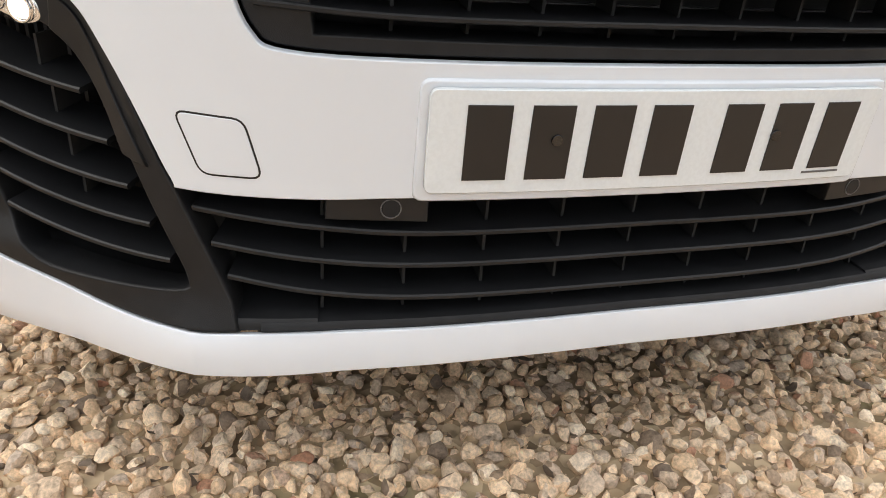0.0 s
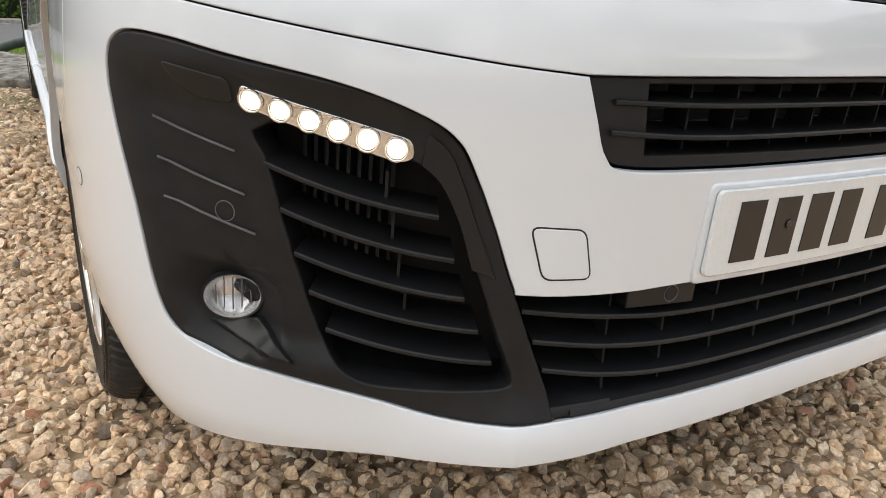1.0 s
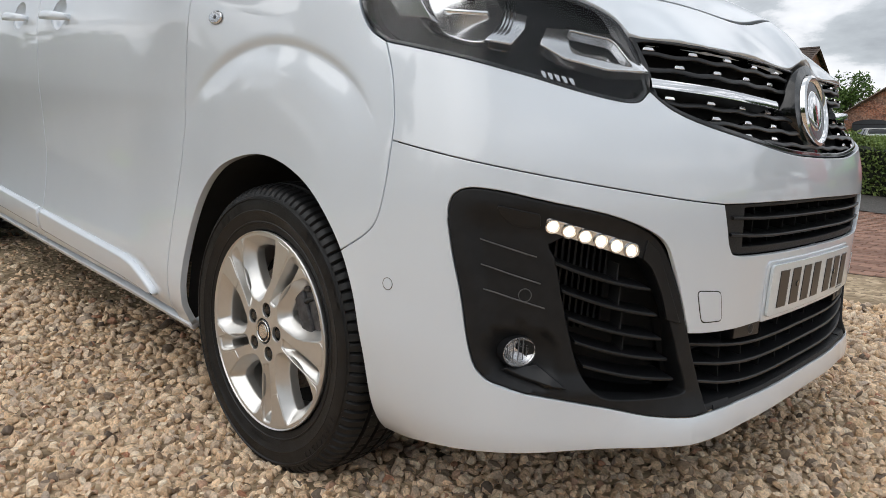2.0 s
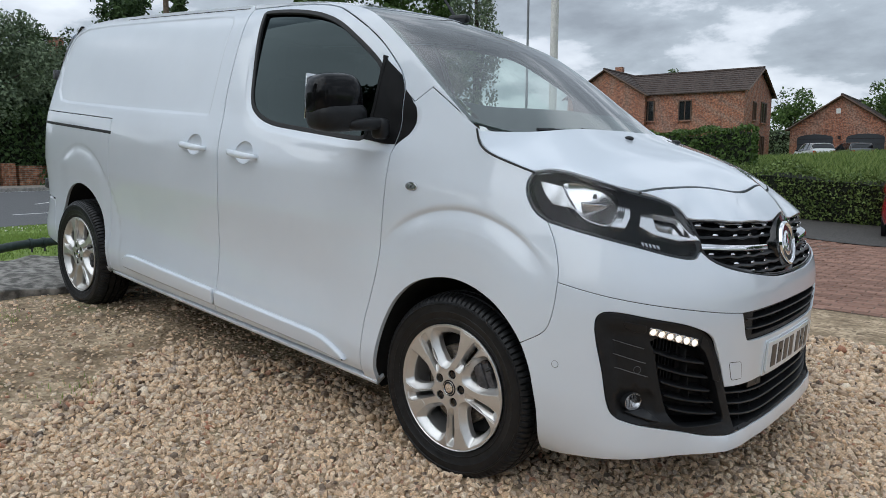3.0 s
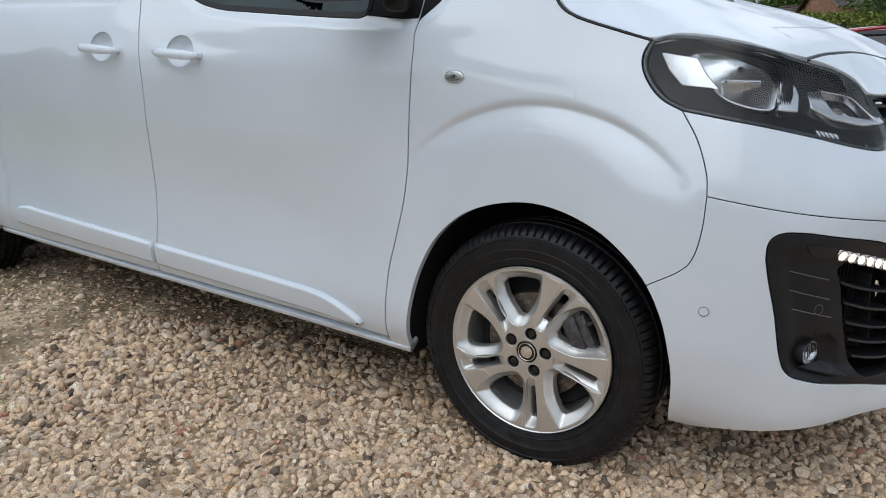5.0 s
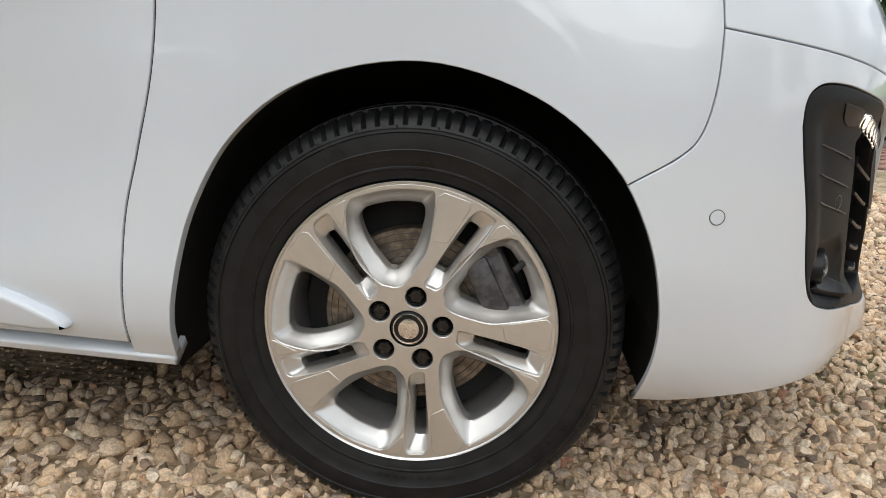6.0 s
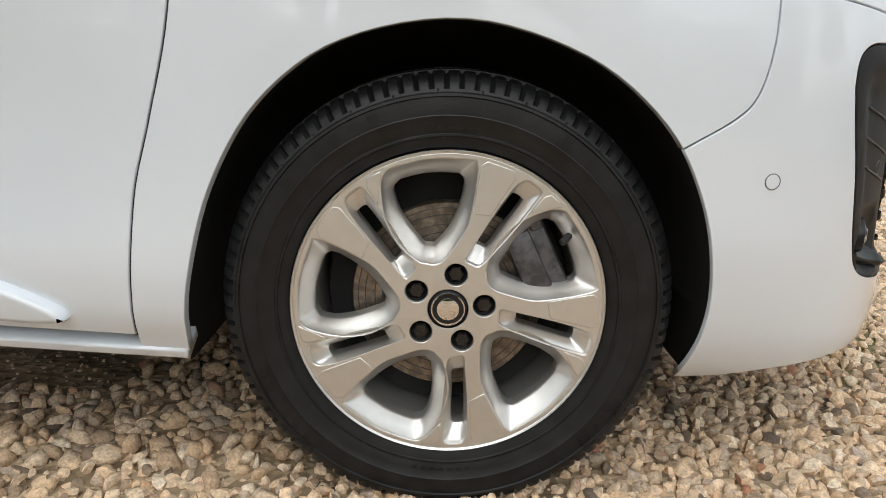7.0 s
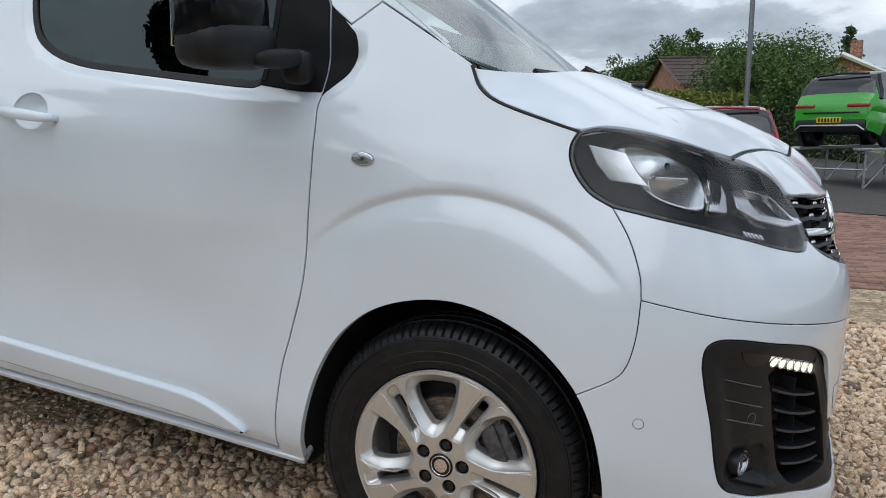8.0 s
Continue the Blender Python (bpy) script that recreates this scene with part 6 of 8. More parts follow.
def stone_nodes():
    nt = STONE.node_tree
    b = nt.nodes["Principled BSDF"]
    b.inputs["Roughness"].default_value = 0.82
    geo = nt.nodes.new("ShaderNodeNewGeometry")
    r = nt.nodes.new("ShaderNodeValToRGB")
    stops = ((0.0, (0.130, 0.100, 0.078)), (0.06, (0.36, 0.262, 0.182)), (0.18, (0.66, 0.465, 0.295)), (0.36, (0.86, 0.635, 0.420)), (0.47, (0.52, 0.405, 0.305)), (0.60, (0.90, 0.680, 0.460)), (0.74, (0.50, 0.400, 0.315)), (0.83, (0.84, 0.640, 0.445)), (0.94, (0.90, 0.76, 0.58)), (0.996, (0.46, 0.23, 0.14)))
    while len(r.color_ramp.elements) < len(stops):
        r.color_ramp.elements.new(0.5)
    for e, (p, c) in zip(r.color_ramp.elements, stops):
        e.position, e.color = p, (*c, 1)
    nt.links.new(geo.outputs["Random Per Island"], r.inputs[0])
    tc = nt.nodes.new("ShaderNodeTexCoord")
    n = nt.nodes.new("ShaderNodeTexNoise")
    n.inputs["Scale"].default_value, n.inputs["Detail"].default_value, n.inputs["Roughness"].default_value = 150, 6, 0.68
    nt.links.new(tc.outputs["Object"], n.inputs["Vector"])
    mr = nt.nodes.new("ShaderNodeMapRange")
    mr.inputs["From Min"].default_value, mr.inputs["From Max"].default_value = 0.3, 0.7
    mr.inputs["To Min"].default_value, mr.inputs["To Max"].default_value = 0.58, 1.42
    nt.links.new(n.outputs["Fac"], mr.inputs["Value"])
    mul = nt.nodes.new("ShaderNodeVectorMath")
    mul.operation = "SCALE"
    nt.links.new(r.outputs[0], mul.inputs[0])
    nt.links.new(mr.outputs[0], mul.inputs["Scale"])
    nt.links.new(mul.outputs[0], b.inputs["Base Color"])
    bp = nt.nodes.new("ShaderNodeBump")
    bp.inputs["Strength"].default_value, bp.inputs["Distance"].default_value = 0.8, 0.004
    nt.links.new(n.outputs["Fac"], bp.inputs["Height"])
    nt.links.new(bp.outputs[0], b.inputs["Normal"])


stone_nodes()
rng = np.random.default_rng(7)


def stone_shapes(fine, count):
    """Angular pebbles: cut balls."""
    out = []
    for k in range(count):
        bm = bmesh.new()
        bmesh.ops.create_icosphere(bm, subdivisions=2 if fine else 1, radius=1.0)
        v = np.array([tuple(w.co) for w in bm.verts])
        f = np.array([[w.index for w in q.verts] for q in bm.faces])
        bm.free()
        for _ in range(13 if fine else 9):
            n = rng.normal(size=3)
            n /= np.linalg.norm(n)
            d = rng.uniform(0.52, 0.84) if fine else rng.uniform(0.34, 0.72)
            over = np.maximum(v @ n - d, 0)
            v = v - over[:, None] * n * 0.98
        v = v * (1 + rng.normal(size=(len(v), 1)) * (0.035 if fine else 0.02))
        v *= rng.uniform(0.75, 1.40, 3) * np.array([1.12, 1.05, 0.80] if fine else [1.35, 1.25, 0.80])
        out.append((v, f))
    return out


def scatter(name, xy, sizes, shapes, mat, label, sink=0.25, pile=0.6, smooth=False):
    """Joins stones at those places into one mesh."""
    vs, fs, at = [], [], 0
    which = rng.integers(0, len(shapes), len(xy))
    z0 = land(xy[:, 0], xy[:, 1])
    for k, (v, f) in enumerate(shapes):
        idx = np.where(which == k)[0]
        if not len(idx):
            continue
        q = rng.normal(size=(len(idx), 4))
        q[:, 1:3] *= 0.42
        q /= np.linalg.norm(q, axis=1)[:, None]
        w, x, y, z = q.T
        R = np.stack([np.stack([1 - 2 * (y * y + z * z), 2 * (x * y - z * w), 2 * (x * z + y * w)], -1), np.stack([2 * (x * y + z * w), 1 - 2 * (x * x + z * z), 2 * (y * z - x * w)], -1), np.stack([2 * (x * z - y * w), 2 * (y * z + x * w), 1 - 2 * (x * x + y * y)], -1)], 1)
        p = np.einsum("nij,mj->nmi", R, v) * sizes[idx, None, None]
        c = np.stack([xy[idx, 0], xy[idx, 1], z0[idx] + sizes[idx] * rng.uniform(-sink, pile, len(idx))], -1)
        p = p + c[:, None, :]
        vs.append(p.reshape(-1, 3))
        fs.append((f[None] + (at + np.arange(len(idx)) * len(v))[:, None, None]).reshape(-1, 3))
        at += len(idx) * len(v)
    v, f = np.concatenate(vs), np.concatenate(fs)
    me = bpy.data.meshes.new(name)
    me.vertices.add(len(v))
    me.vertices.foreach_set("co", v.astype(np.float32).ravel())
    me.loops.add(len(f) * 3)
    me.loops.foreach_set("vertex_index", f.astype(np.int32).ravel())
    me.polygons.add(len(f))
    me.polygons.foreach_set("loop_start", np.arange(0, len(f) * 3, 3, dtype=np.int32))
    me.update(calc_edges=True)
    me.materials.append(mat)
    if smooth:
        me.shade_smooth()
        me.set_sharp_from_angle(angle=radians(30))
    return tagged(new(name, me), label, "gravel", kind="stuff")


def jittered(x0, x1, y0, y1, step):
    X, Y = np.meshgrid(np.arange(x0, x1, step), np.arange(y0, y1, step))
    p = np.stack([X, Y], -1).reshape(-1, 2)
    return p + rng.uniform(-0.5, 0.5, p.shape) * step


def wavy(p, k=1.0):
    return 0.35 * np.sin(1.9 * p[:, 1] * k + 0.7) + 0.2 * np.sin(4.1 * p[:, 1] + 2.0 * p[:, 0])


near = jittered(0.25, 2.3, -1.75, 1.1, 0.0225)
far = jittered(-2.6, 3.6, -3.6, 3.6, 0.0292)
side = lambda p: (p[:, 1] < -0.85) & (p[:, 0] < 2.3)
fine = jittered(-2.6, 2.3, -3.6, -0.85, 0.0232)
far = np.concatenate([far[~side(far)], fine[side(fine)]])
far = far[~((far[:, 0] > 0.25) & (far[:, 0] < 2.3) & (far[:, 1] > -1.75) & (far[:, 1] < 1.1))]
far = far[(far[:, 0] > -1.5 + wavy(far) - 0.35 * np.clip(-1.5 - far[:, 1], 0, 3)) & ~((far[:, 0] < -0.7) & (far[:, 1] > -0.5))]
far = far[(far[:, 1] < 3.45 + 0.06 * np.sin(3 * far[:, 0])) & ~((np.hypot(far[:, 0] - 0.6, far[:, 1] + 2.2) > 4.6))]
edge_in = np.minimum(np.minimum(far[:, 0] + 2.6, 3.6 - far[:, 0]), np.minimum(far[:, 1] + 3.6, 3.6 - far[:, 1]))
far = far[(rng.uniform(size=len(far)) < edge_in / (0.12 + 0.5 * (0.5 + 0.5 * np.sin(2.3 * far[:, 0] + 1.7 * far[:, 1])) ** 2)) | (far[:, 1] > 3.0)]
size = lambda n, a, b: a + (b - a) * rng.beta(1.6, 3.2, n)
scatter("gravel", near, size(len(near), 0.0098, 0.0222), stone_shapes(True, 14), STONE, "angular beige and grey gravel stones", smooth=True)
beside = (far[:, 0] > -1.3) & (far[:, 0] < 0.9) & (far[:, 1] > -2.3) & (far[:, 1] < -0.8)
scatter("gravel", far[beside], size(beside.sum(), 0.0095, 0.0215), stone_shapes(True, 14), STONE, "angular beige and grey gravel stones beside the wheel", smooth=True)
far = far[~beside]
scatter("gravel", far, size(len(far), 0.0128, 0.0290) * np.where(side(far), 0.90, 1.0), stone_shapes(False, 14), STONE, "angular beige and grey gravel stones", smooth=False)
small = jittered(-1.3, 2.3, -2.3, 1.0, 0.030)
scatter("gravel", small, size(len(small), 0.0035, 0.0085), stone_shapes(False, 6), STONE, "fine chippings between the gravel stones", sink=0.4, pile=0.3)
thin = jittered(-4.6, -0.6, -3.6, -0.4, 0.028)
thin = thin[(thin[:, 0] < -1.2 + wavy(thin)) & (rng.uniform(size=len(thin)) < 0.85 - 0.22 * np.clip(-1.2 - thin[:, 0], 0, 3))]
scatter("gravel", thin, size(len(thin), 0.005, 0.026), stone_shapes(False, 8), STONE, "sparse stones trodden into dirt", sink=0.5, pile=0.1)

# ---- green things ----
def leaf_material(name, dark, light, rough=0.55):
    m = bpy.data.materials.new(name)
    m.use_nodes = True
    nt = m.node_tree
    b = nt.nodes["Principled BSDF"]
    b.inputs["Roughness"].default_value = rough
    b.inputs["Specular IOR Level"].default_value = 0.2
    geo = nt.nodes.new("ShaderNodeNewGeometry")
    r = nt.nodes.new("ShaderNodeValToRGB")
    r.color_ramp.elements[0].color, r.color_ramp.elements[1].color = (*dark, 1), (*light, 1)
    nt.links.new(geo.outputs["Random Per Island"], r.inputs[0])
    nt.links.new(r.outputs[0], b.inputs["Base Color"])
    return m


LEAF = leaf_material("leaf_mid_green", (0.045, 0.085, 0.022), (0.115, 0.180, 0.046))
LEAF_DARK = leaf_material("leaf_dark_green", (0.028, 0.052, 0.022), (0.095, 0.150, 0.052))
LEAF_GREY = leaf_material("leaf_grey_green", (0.075, 0.110, 0.062), (0.25, 0.31, 0.185))
LEAF_YELLOW = leaf_material("leaf_yellow_green", (0.09, 0.12, 0.02), (0.24, 0.27, 0.05))
LEAF_BOX = leaf_material("box_hedge_leaf", (0.065, 0.105, 0.028), (0.20, 0.27, 0.075))
BLADE = leaf_material("grass_blade", (0.12, 0.20, 0.035), (0.33, 0.43, 0.11))
REED = leaf_material("long_grass", (0.075, 0.125, 0.030), (0.24, 0.30, 0.095))
DAISY = material("daisy_white", (0.78, 0.78, 0.70), 0.6, vary=0.05)
BARK = material("bark", (0.085, 0.065, 0.050), 0.9, vary=0.4, size=14, bump=0.8, bsize=25)
TWIG = material("hedge_core", (0.018, 0.024, 0.012), 0.9, vary=0.4, size=20)


def raw_mesh(name, v, f, mat, parent=None):
    me = bpy.data.meshes.new(name)
    k = f.shape[1]
    me.vertices.add(len(v))
    me.vertices.foreach_set("co", np.asarray(v, np.float32).ravel())
    me.loops.add(f.size)
    me.loops.foreach_set("vertex_index", f.astype(np.int32).ravel())
    me.polygons.add(len(f))
    me.polygons.foreach_set("loop_start", np.arange(0, f.size, k, dtype=np.int32))
    me.update(calc_edges=True)
    me.materials.append(mat)
    ob = new(name, me)
    if parent is not None:
        ob.parent = parent
    return ob


def leaves(name, centres, size, mat, parent=None, normals=None, long=1.7):
    """Many small folded leaves, each of two triangles."""
    n = len(centres)
    a = rng.normal(size=(n, 3))
    if normals is not None:
        a = a * 0.8 + np.cross(normals, rng.normal(size=(n, 3)))
    a /= np.linalg.norm(a, axis=1)[:, None]
    b = np.cross(a, rng.normal(size=(n, 3)))
    b /= np.linalg.norm(b, axis=1)[:, None]
    c = np.cross(a, b)
    s = size * rng.uniform(0.6, 1.4, (n, 1))
    v = np.stack([centres - a * s * long / 2, centres + b * s / 2 + c * s * 0.15, centres + a * s * long / 2, centres - b * s / 2 + c * s * 0.15], 1).reshape(-1, 3)
    i = np.arange(n)[:, None] * 4
    f = np.concatenate([i + np.array([[0, 1, 2]]), i + np.array([[0, 2, 3]])])
    return raw_mesh(name, v, f, mat, parent)


def tree(x, y, h, r, mat, kind="broad", leaf=0.16, count=5200, base=None, label="leafy green tree", trunk_h=0.22):
    """A tapered trunk with limbs and a crown of small leaves in uneven clumps."""
    z = float(land(x, y)) if base is None else base
    t = thing("tree", pose(x, y, z), label, "tree")
    tr = max(0.10, h * 0.022)
    tube("trunk", [(0, 0, -0.3), (0.05 * r, 0.02, h * 0.35), (0.02, 0.06 * r, h * 0.62), (0.0, 0.0, h * 0.92)], tr, BARK, t, sides=9, taper=tr * 0.2)
    pts = []
    count, leaf = (int(count * 1.35), leaf * 0.80) if "over the road" in label else (int(count * 0.78), leaf)
    if kind == "conifer":
        n_b = 260
        for i in range(n_b):
            u = rng.uniform(0.04, 1.0)
            ang = rng.uniform(0, 2 * math.pi)
            reach = r * (1 - u) ** 0.8 * rng.uniform(0.55, 1.08) + 0.12
            k = int(count / n_b * (0.5 + 1.2 * (1 - u)))
            along = rng.uniform(0.1, 1.0, k) ** 0.6
            p = np.stack([np.cos(ang) * reach * along, np.sin(ang) * reach * along, h * u - 0.20 * reach * along + 0.14 * reach * along ** 3], -1)
            pts.append(p + rng.normal(size=p.shape) * np.array([0.10, 0.10, 0.07]) * (0.4 + reach))
    else:
        n_c = 34 if kind == "broad" else 46
        for i in range(n_c):
            d = rng.normal(size=3)
            d /= np.linalg.norm(d)
            c = d * rng.uniform(0.35, 0.95) * np.array([r, r, h * (0.5 - trunk_h / 2)])
            c[2] += h * (0.5 + trunk_h / 2)
            if i < 9:
                tube("limb", [(0, 0, h * rng.uniform(0.25, 0.5)), tuple(c * 0.5 + np.array([0, 0, h * 0.22])), tuple(c)], tr * 0.35, BARK, t, sides=6, taper=tr * 0.08)
            cr = r * rng.uniform(0.22, 0.42)
            k = int(count / n_c * rng.uniform(0.7, 1.3))
            q = rng.normal(size=(k, 3))
            q = q / np.linalg.norm(q, axis=1)[:, None] * (rng.uniform(0, 1, (k, 1)) ** 0.45) * cr
            if kind == "weeping":
                q[:, 2] = q[:, 2] * 1.7 - rng.uniform(0, 0.5, k) * cr
                q[:, :2] *= 0.75
            pts.append(q + c)
    leaves("crown", np.concatenate(pts), leaf * 1.12, mat, t)
    return t


def hedge(name, x0, y0, x1, y1, h, w, mat, leaf=0.05, per_m2=420, label="clipped green hedge", bumps=0.06, base=None):
    """A hedge row: a dark core under a coat of small leaves."""
    a, b = np.array([x0, y0]), np.array([x1, y1])
    length = np.linalg.norm(b - a)
    d = (b - a) / length
    n = np.array([-d[1], d[0]])
    t = thing(name, None, label, "hedge")
    vs, fs = [], []
    m = max(3, int(length / 0.5))
    for i in range(m + 1):
        c = a + d * length * i / m
        z = float(land(*c)) if base is None else base
        wob = 1 + 0.05 * math.sin(i * 1.7)
        for o, hh in ((-0.42 * w, -0.1), (-0.45 * w * wob, h * 0.86), (-0.25 * w, h * 0.93 * wob), (0.25 * w, h * 0.93 * wob), (0.45 * w * wob, h * 0.86), (0.42 * w, -0.1)):
            vs.append((c[0] + n[0] * o, c[1] + n[1] * o, z + hh))
    for i in range(m):
        for k in range(5):
            fs.append((i * 6 + k, i * 6 + k + 1, i * 6 + 7 + k, i * 6 + 6 + k))
    fs += [tuple(range(6)), tuple(m * 6 + k for k in reversed(range(6)))]
    mesh_object("core", vs, fs, TWIG, t, smooth=False)
    total = int(per_m2 * length * (2 * h + w))
    u = rng.uniform(0, 1, total)
    s = rng.uniform(0, 2 * h + w, total)
    along = u * length
    lump = bumps * np.sin(along * 2.3) + bumps * np.sin(along * 5.1 + 1)
    off = np.where(s < h, -w / 2, np.where(s > h + w, w / 2, s - h - w / 2)) * (1 + lump * 0.8) + rng.normal(size=total) * 0.04
    hh = np.where(s < h, s, np.where(s > h + w, 2 * h + w - s, h + lump)) + rng.normal(size=total) * 0.045
    c = a[None] + d[None] * along[:, None] + n[None] * off[:, None]
    z = land(c[:, 0], c[:, 1]) if base is None else np.full(total, base)
    pts = np.stack([c[:, 0], c[:, 1], z + hh], -1)
    ends = int(per_m2 * h * w)
    for e, out in ((a, -d), (b, d)):
        o, up = rng.uniform(-w / 2, w / 2, ends), rng.uniform(0, h, ends)
        q = e[None] + n[None] * o[:, None] + out[None] * (0.06 + 0.10 * np.sqrt(np.clip(1 - (2 * o / w) ** 2, 0, 1)) + rng.normal(size=ends) * 0.03)[:, None]
        pts = np.concatenate([pts, np.stack([q[:, 0], q[:, 1], (land(q[:, 0], q[:, 1]) if base is None else base) + up], -1)])
    leaves("foliage", pts, leaf, mat, t)
    return t


# ---- houses and garage ----
BRICK = bpy.data.materials.new("red_brick")
BRICK.use_nodes = True


def brick_nodes(m, scale=1.0, c1=(0.44, 0.17, 0.085), c2=(0.27, 0.095, 0.055), mortar=(0.30, 0.26, 0.22)):
    nt = m.node_tree
    b = nt.nodes["Principled BSDF"]
    b.inputs["Roughness"].default_value = 0.85
    tc = nt.nodes.new("ShaderNodeTexCoord")
    sep = nt.nodes.new("ShaderNodeSeparateXYZ")
    nt.links.new(tc.outputs["Object"], sep.inputs[0])
    add = nt.nodes.new("ShaderNodeMath")
    nt.links.new(sep.outputs[0], add.inputs[0])
    nt.links.new(sep.outputs[1], add.inputs[1])
    cmb = nt.nodes.new("ShaderNodeCombineXYZ")
    nt.links.new(add.outputs[0], cmb.inputs[0])
    nt.links.new(sep.outputs[2], cmb.inputs[1])
    br = nt.nodes.new("ShaderNodeTexBrick")
    br.inputs["Color1"].default_value, br.inputs["Color2"].default_value, br.inputs["Mortar"].default_value = (*c1, 1), (*c2, 1), (*mortar, 1)
    br.inputs["Scale"].default_value = scale
    br.inputs["Brick Width"].default_value, br.inputs["Row Height"].default_value, br.inputs["Mortar Size"].default_value = 0.225, 0.075, 0.010
    nt.links.new(cmb.outputs[0], br.inputs["Vector"])
    n = nt.nodes.new("ShaderNodeTexNoise")
    n.inputs["Scale"].default_value = 2.2
    nt.links.new(tc.outputs["Object"], n.inputs["Vector"])
    mul = nt.nodes.new("ShaderNodeMix")
    mul.data_type, mul.blend_type = "RGBA", "MULTIPLY"
    mul.inputs[0].default_value = 0.85
    spot = nt.nodes.new("ShaderNodeTexNoise")
    spot.inputs["Scale"].default_value, spot.inputs["Detail"].default_value = 8.0, 5
    nt.links.new(tc.outputs["Object"], spot.inputs["Vector"])
    tone = nt.nodes.new("ShaderNodeMapRange")
    tone.inputs["From Min"].default_value, tone.inputs["From Max"].default_value = 0.38, 0.62
    tone.inputs["To Min"].default_value, tone.inputs["To Max"].default_value = 0.45, 1.35
    nt.links.new(spot.outputs["Fac"], tone.inputs["Value"])
    nt.links.new(br.outputs["Color"], mul.inputs[6])
    nt.links.new(tone.outputs[0], mul.inputs[7])
    nt.links.new(mul.outputs[2], b.inputs["Base Color"])


brick_nodes(BRICK)
TILE = material("roof_tile_brown", (0.075, 0.052, 0.042), 0.8, vary=0.35, size=6, bump=0.4, bsize=14)
PANE = material("house_glass", (0.02, 0.022, 0.025), 0.06, vary=0.1, coat=0.5)
BROWN = material("brown_window_frame", (0.11, 0.065, 0.040), 0.5, vary=0.2)
WHITEWOOD = material("white_bargeboard", (0.72, 0.72, 0.70), 0.5, vary=0.05)
DOORGREY = material("garage_door_slate", (0.030, 0.036, 0.045), 0.45, vary=0.15)


def gable_block(parent, m, w, d, eave, ridge, wall_mat=BRICK, over=0.3, rows=10):
    """A walled block with a pitched roof, its ridge along local x; w along x, d deep."""
    bm = bmesh.new()
    co = [(-w / 2, -d / 2, -0.5), (w / 2, -d / 2, -0.5), (w / 2, d / 2, -0.5), (-w / 2, d / 2, -0.5), (-w / 2, -d / 2, eave), (w / 2, -d / 2, eave), (w / 2, d / 2, eave), (-w / 2, d / 2, eave), (-w / 2, 0, ridge), (w / 2, 0, ridge)]
    v = [bm.verts.new(m @ Vector(c)) for c in co]
    for f in ((0, 1, 5, 4), (2, 3, 7, 6), (1, 2, 6, 9, 5), (3, 0, 4, 8, 7)):
        bm.faces.new([v[i] for i in f])
    part("wall", bm, wall_mat, parent, smooth=0)
    # roof slopes in courses of tiles, each course lapping the one below
    for sgn in (-1, 1):
        bm = bmesh.new()
        slope = (ridge - eave) / (d / 2)
        for k in range(rows):
            y0, y1 = (d / 2 + over) * (1 - k / rows), (d / 2 + over) * (1 - (k + 1) / rows)
            z0, z1 = ridge - slope * y0 + 0.07, ridge - slope * y1 + 0.07
            q = [(-w / 2 - over, sgn * y0, z0 + 0.05), (w / 2 + over, sgn * y0, z0 + 0.05), (w / 2 + over, sgn * y1, z1 + 0.01), (-w / 2 - over, sgn * y1, z1 + 0.01), (-w / 2 - over, sgn * y0, z0 - 0.03), (w / 2 + over, sgn * y0, z0 - 0.03)]
            b = [bm.verts.new(m @ Vector(c)) for c in q]
            bm.faces.new((b[0], b[1], b[2], b[3]))
            bm.faces.new((b[4], b[5], b[1], b[0]))
        part("roof", bm, TILE, parent, smooth=0)["kind"] = "stuff"
    tube("ridge_tile", [m @ Vector((-w / 2 - over, 0, ridge + 0.10)), m @ Vector((w / 2 + over, 0, ridge + 0.10))], 0.11, TILE, parent, sides=8)
    for sx in (-1, 1):
        for sgn in (-1, 1):
            a, b = m @ Vector((sx * (w / 2 + over), 0, ridge + 0.02)), m @ Vector((sx * (w / 2 + over), sgn * (d / 2 + over), eave - (ridge - eave) / (d / 2) * over + 0.02))
            tube("bargeboard", [a, b], 0.07, BROWN, parent, sides=4)


def house_window(parent, m, w, h, mat=BROWN, panes=2):
    """A framed window standing a little proud of the wall, facing local -y."""
    win = thing("window")
    win.parent = parent
    bm = bmesh.new()
    for x in (-w / 2, w / 2):
        add_box(bm, x, -0.03, h / 2, 0.07, 0.10, h + 0.07, m=m)
    for z in (0, h):
        add_box(bm, 0, -0.03, z, w, 0.10, 0.07, m=m)
    for k in range(1, panes):
        add_box(bm, -w / 2 + w * k / panes, -0.03, h / 2, 0.05, 0.09, h, m=m)
    part("window_frame", bm, mat, win, smooth=0)
    box("pane", (0, 0.0, h / 2), (w - 0.05, 0.03, h - 0.05), PANE, win, m=m)
    box("sill", (0, -0.08, -0.06), (w + 0.2, 0.16, 0.07), BRICK, win, m=m)


def polar_place(ex, ey, heading, dist):
    return ex + dist * math.cos(radians(heading)), ey + dist * math.sin(radians(heading))


EX, EY = 1.68, -3.15
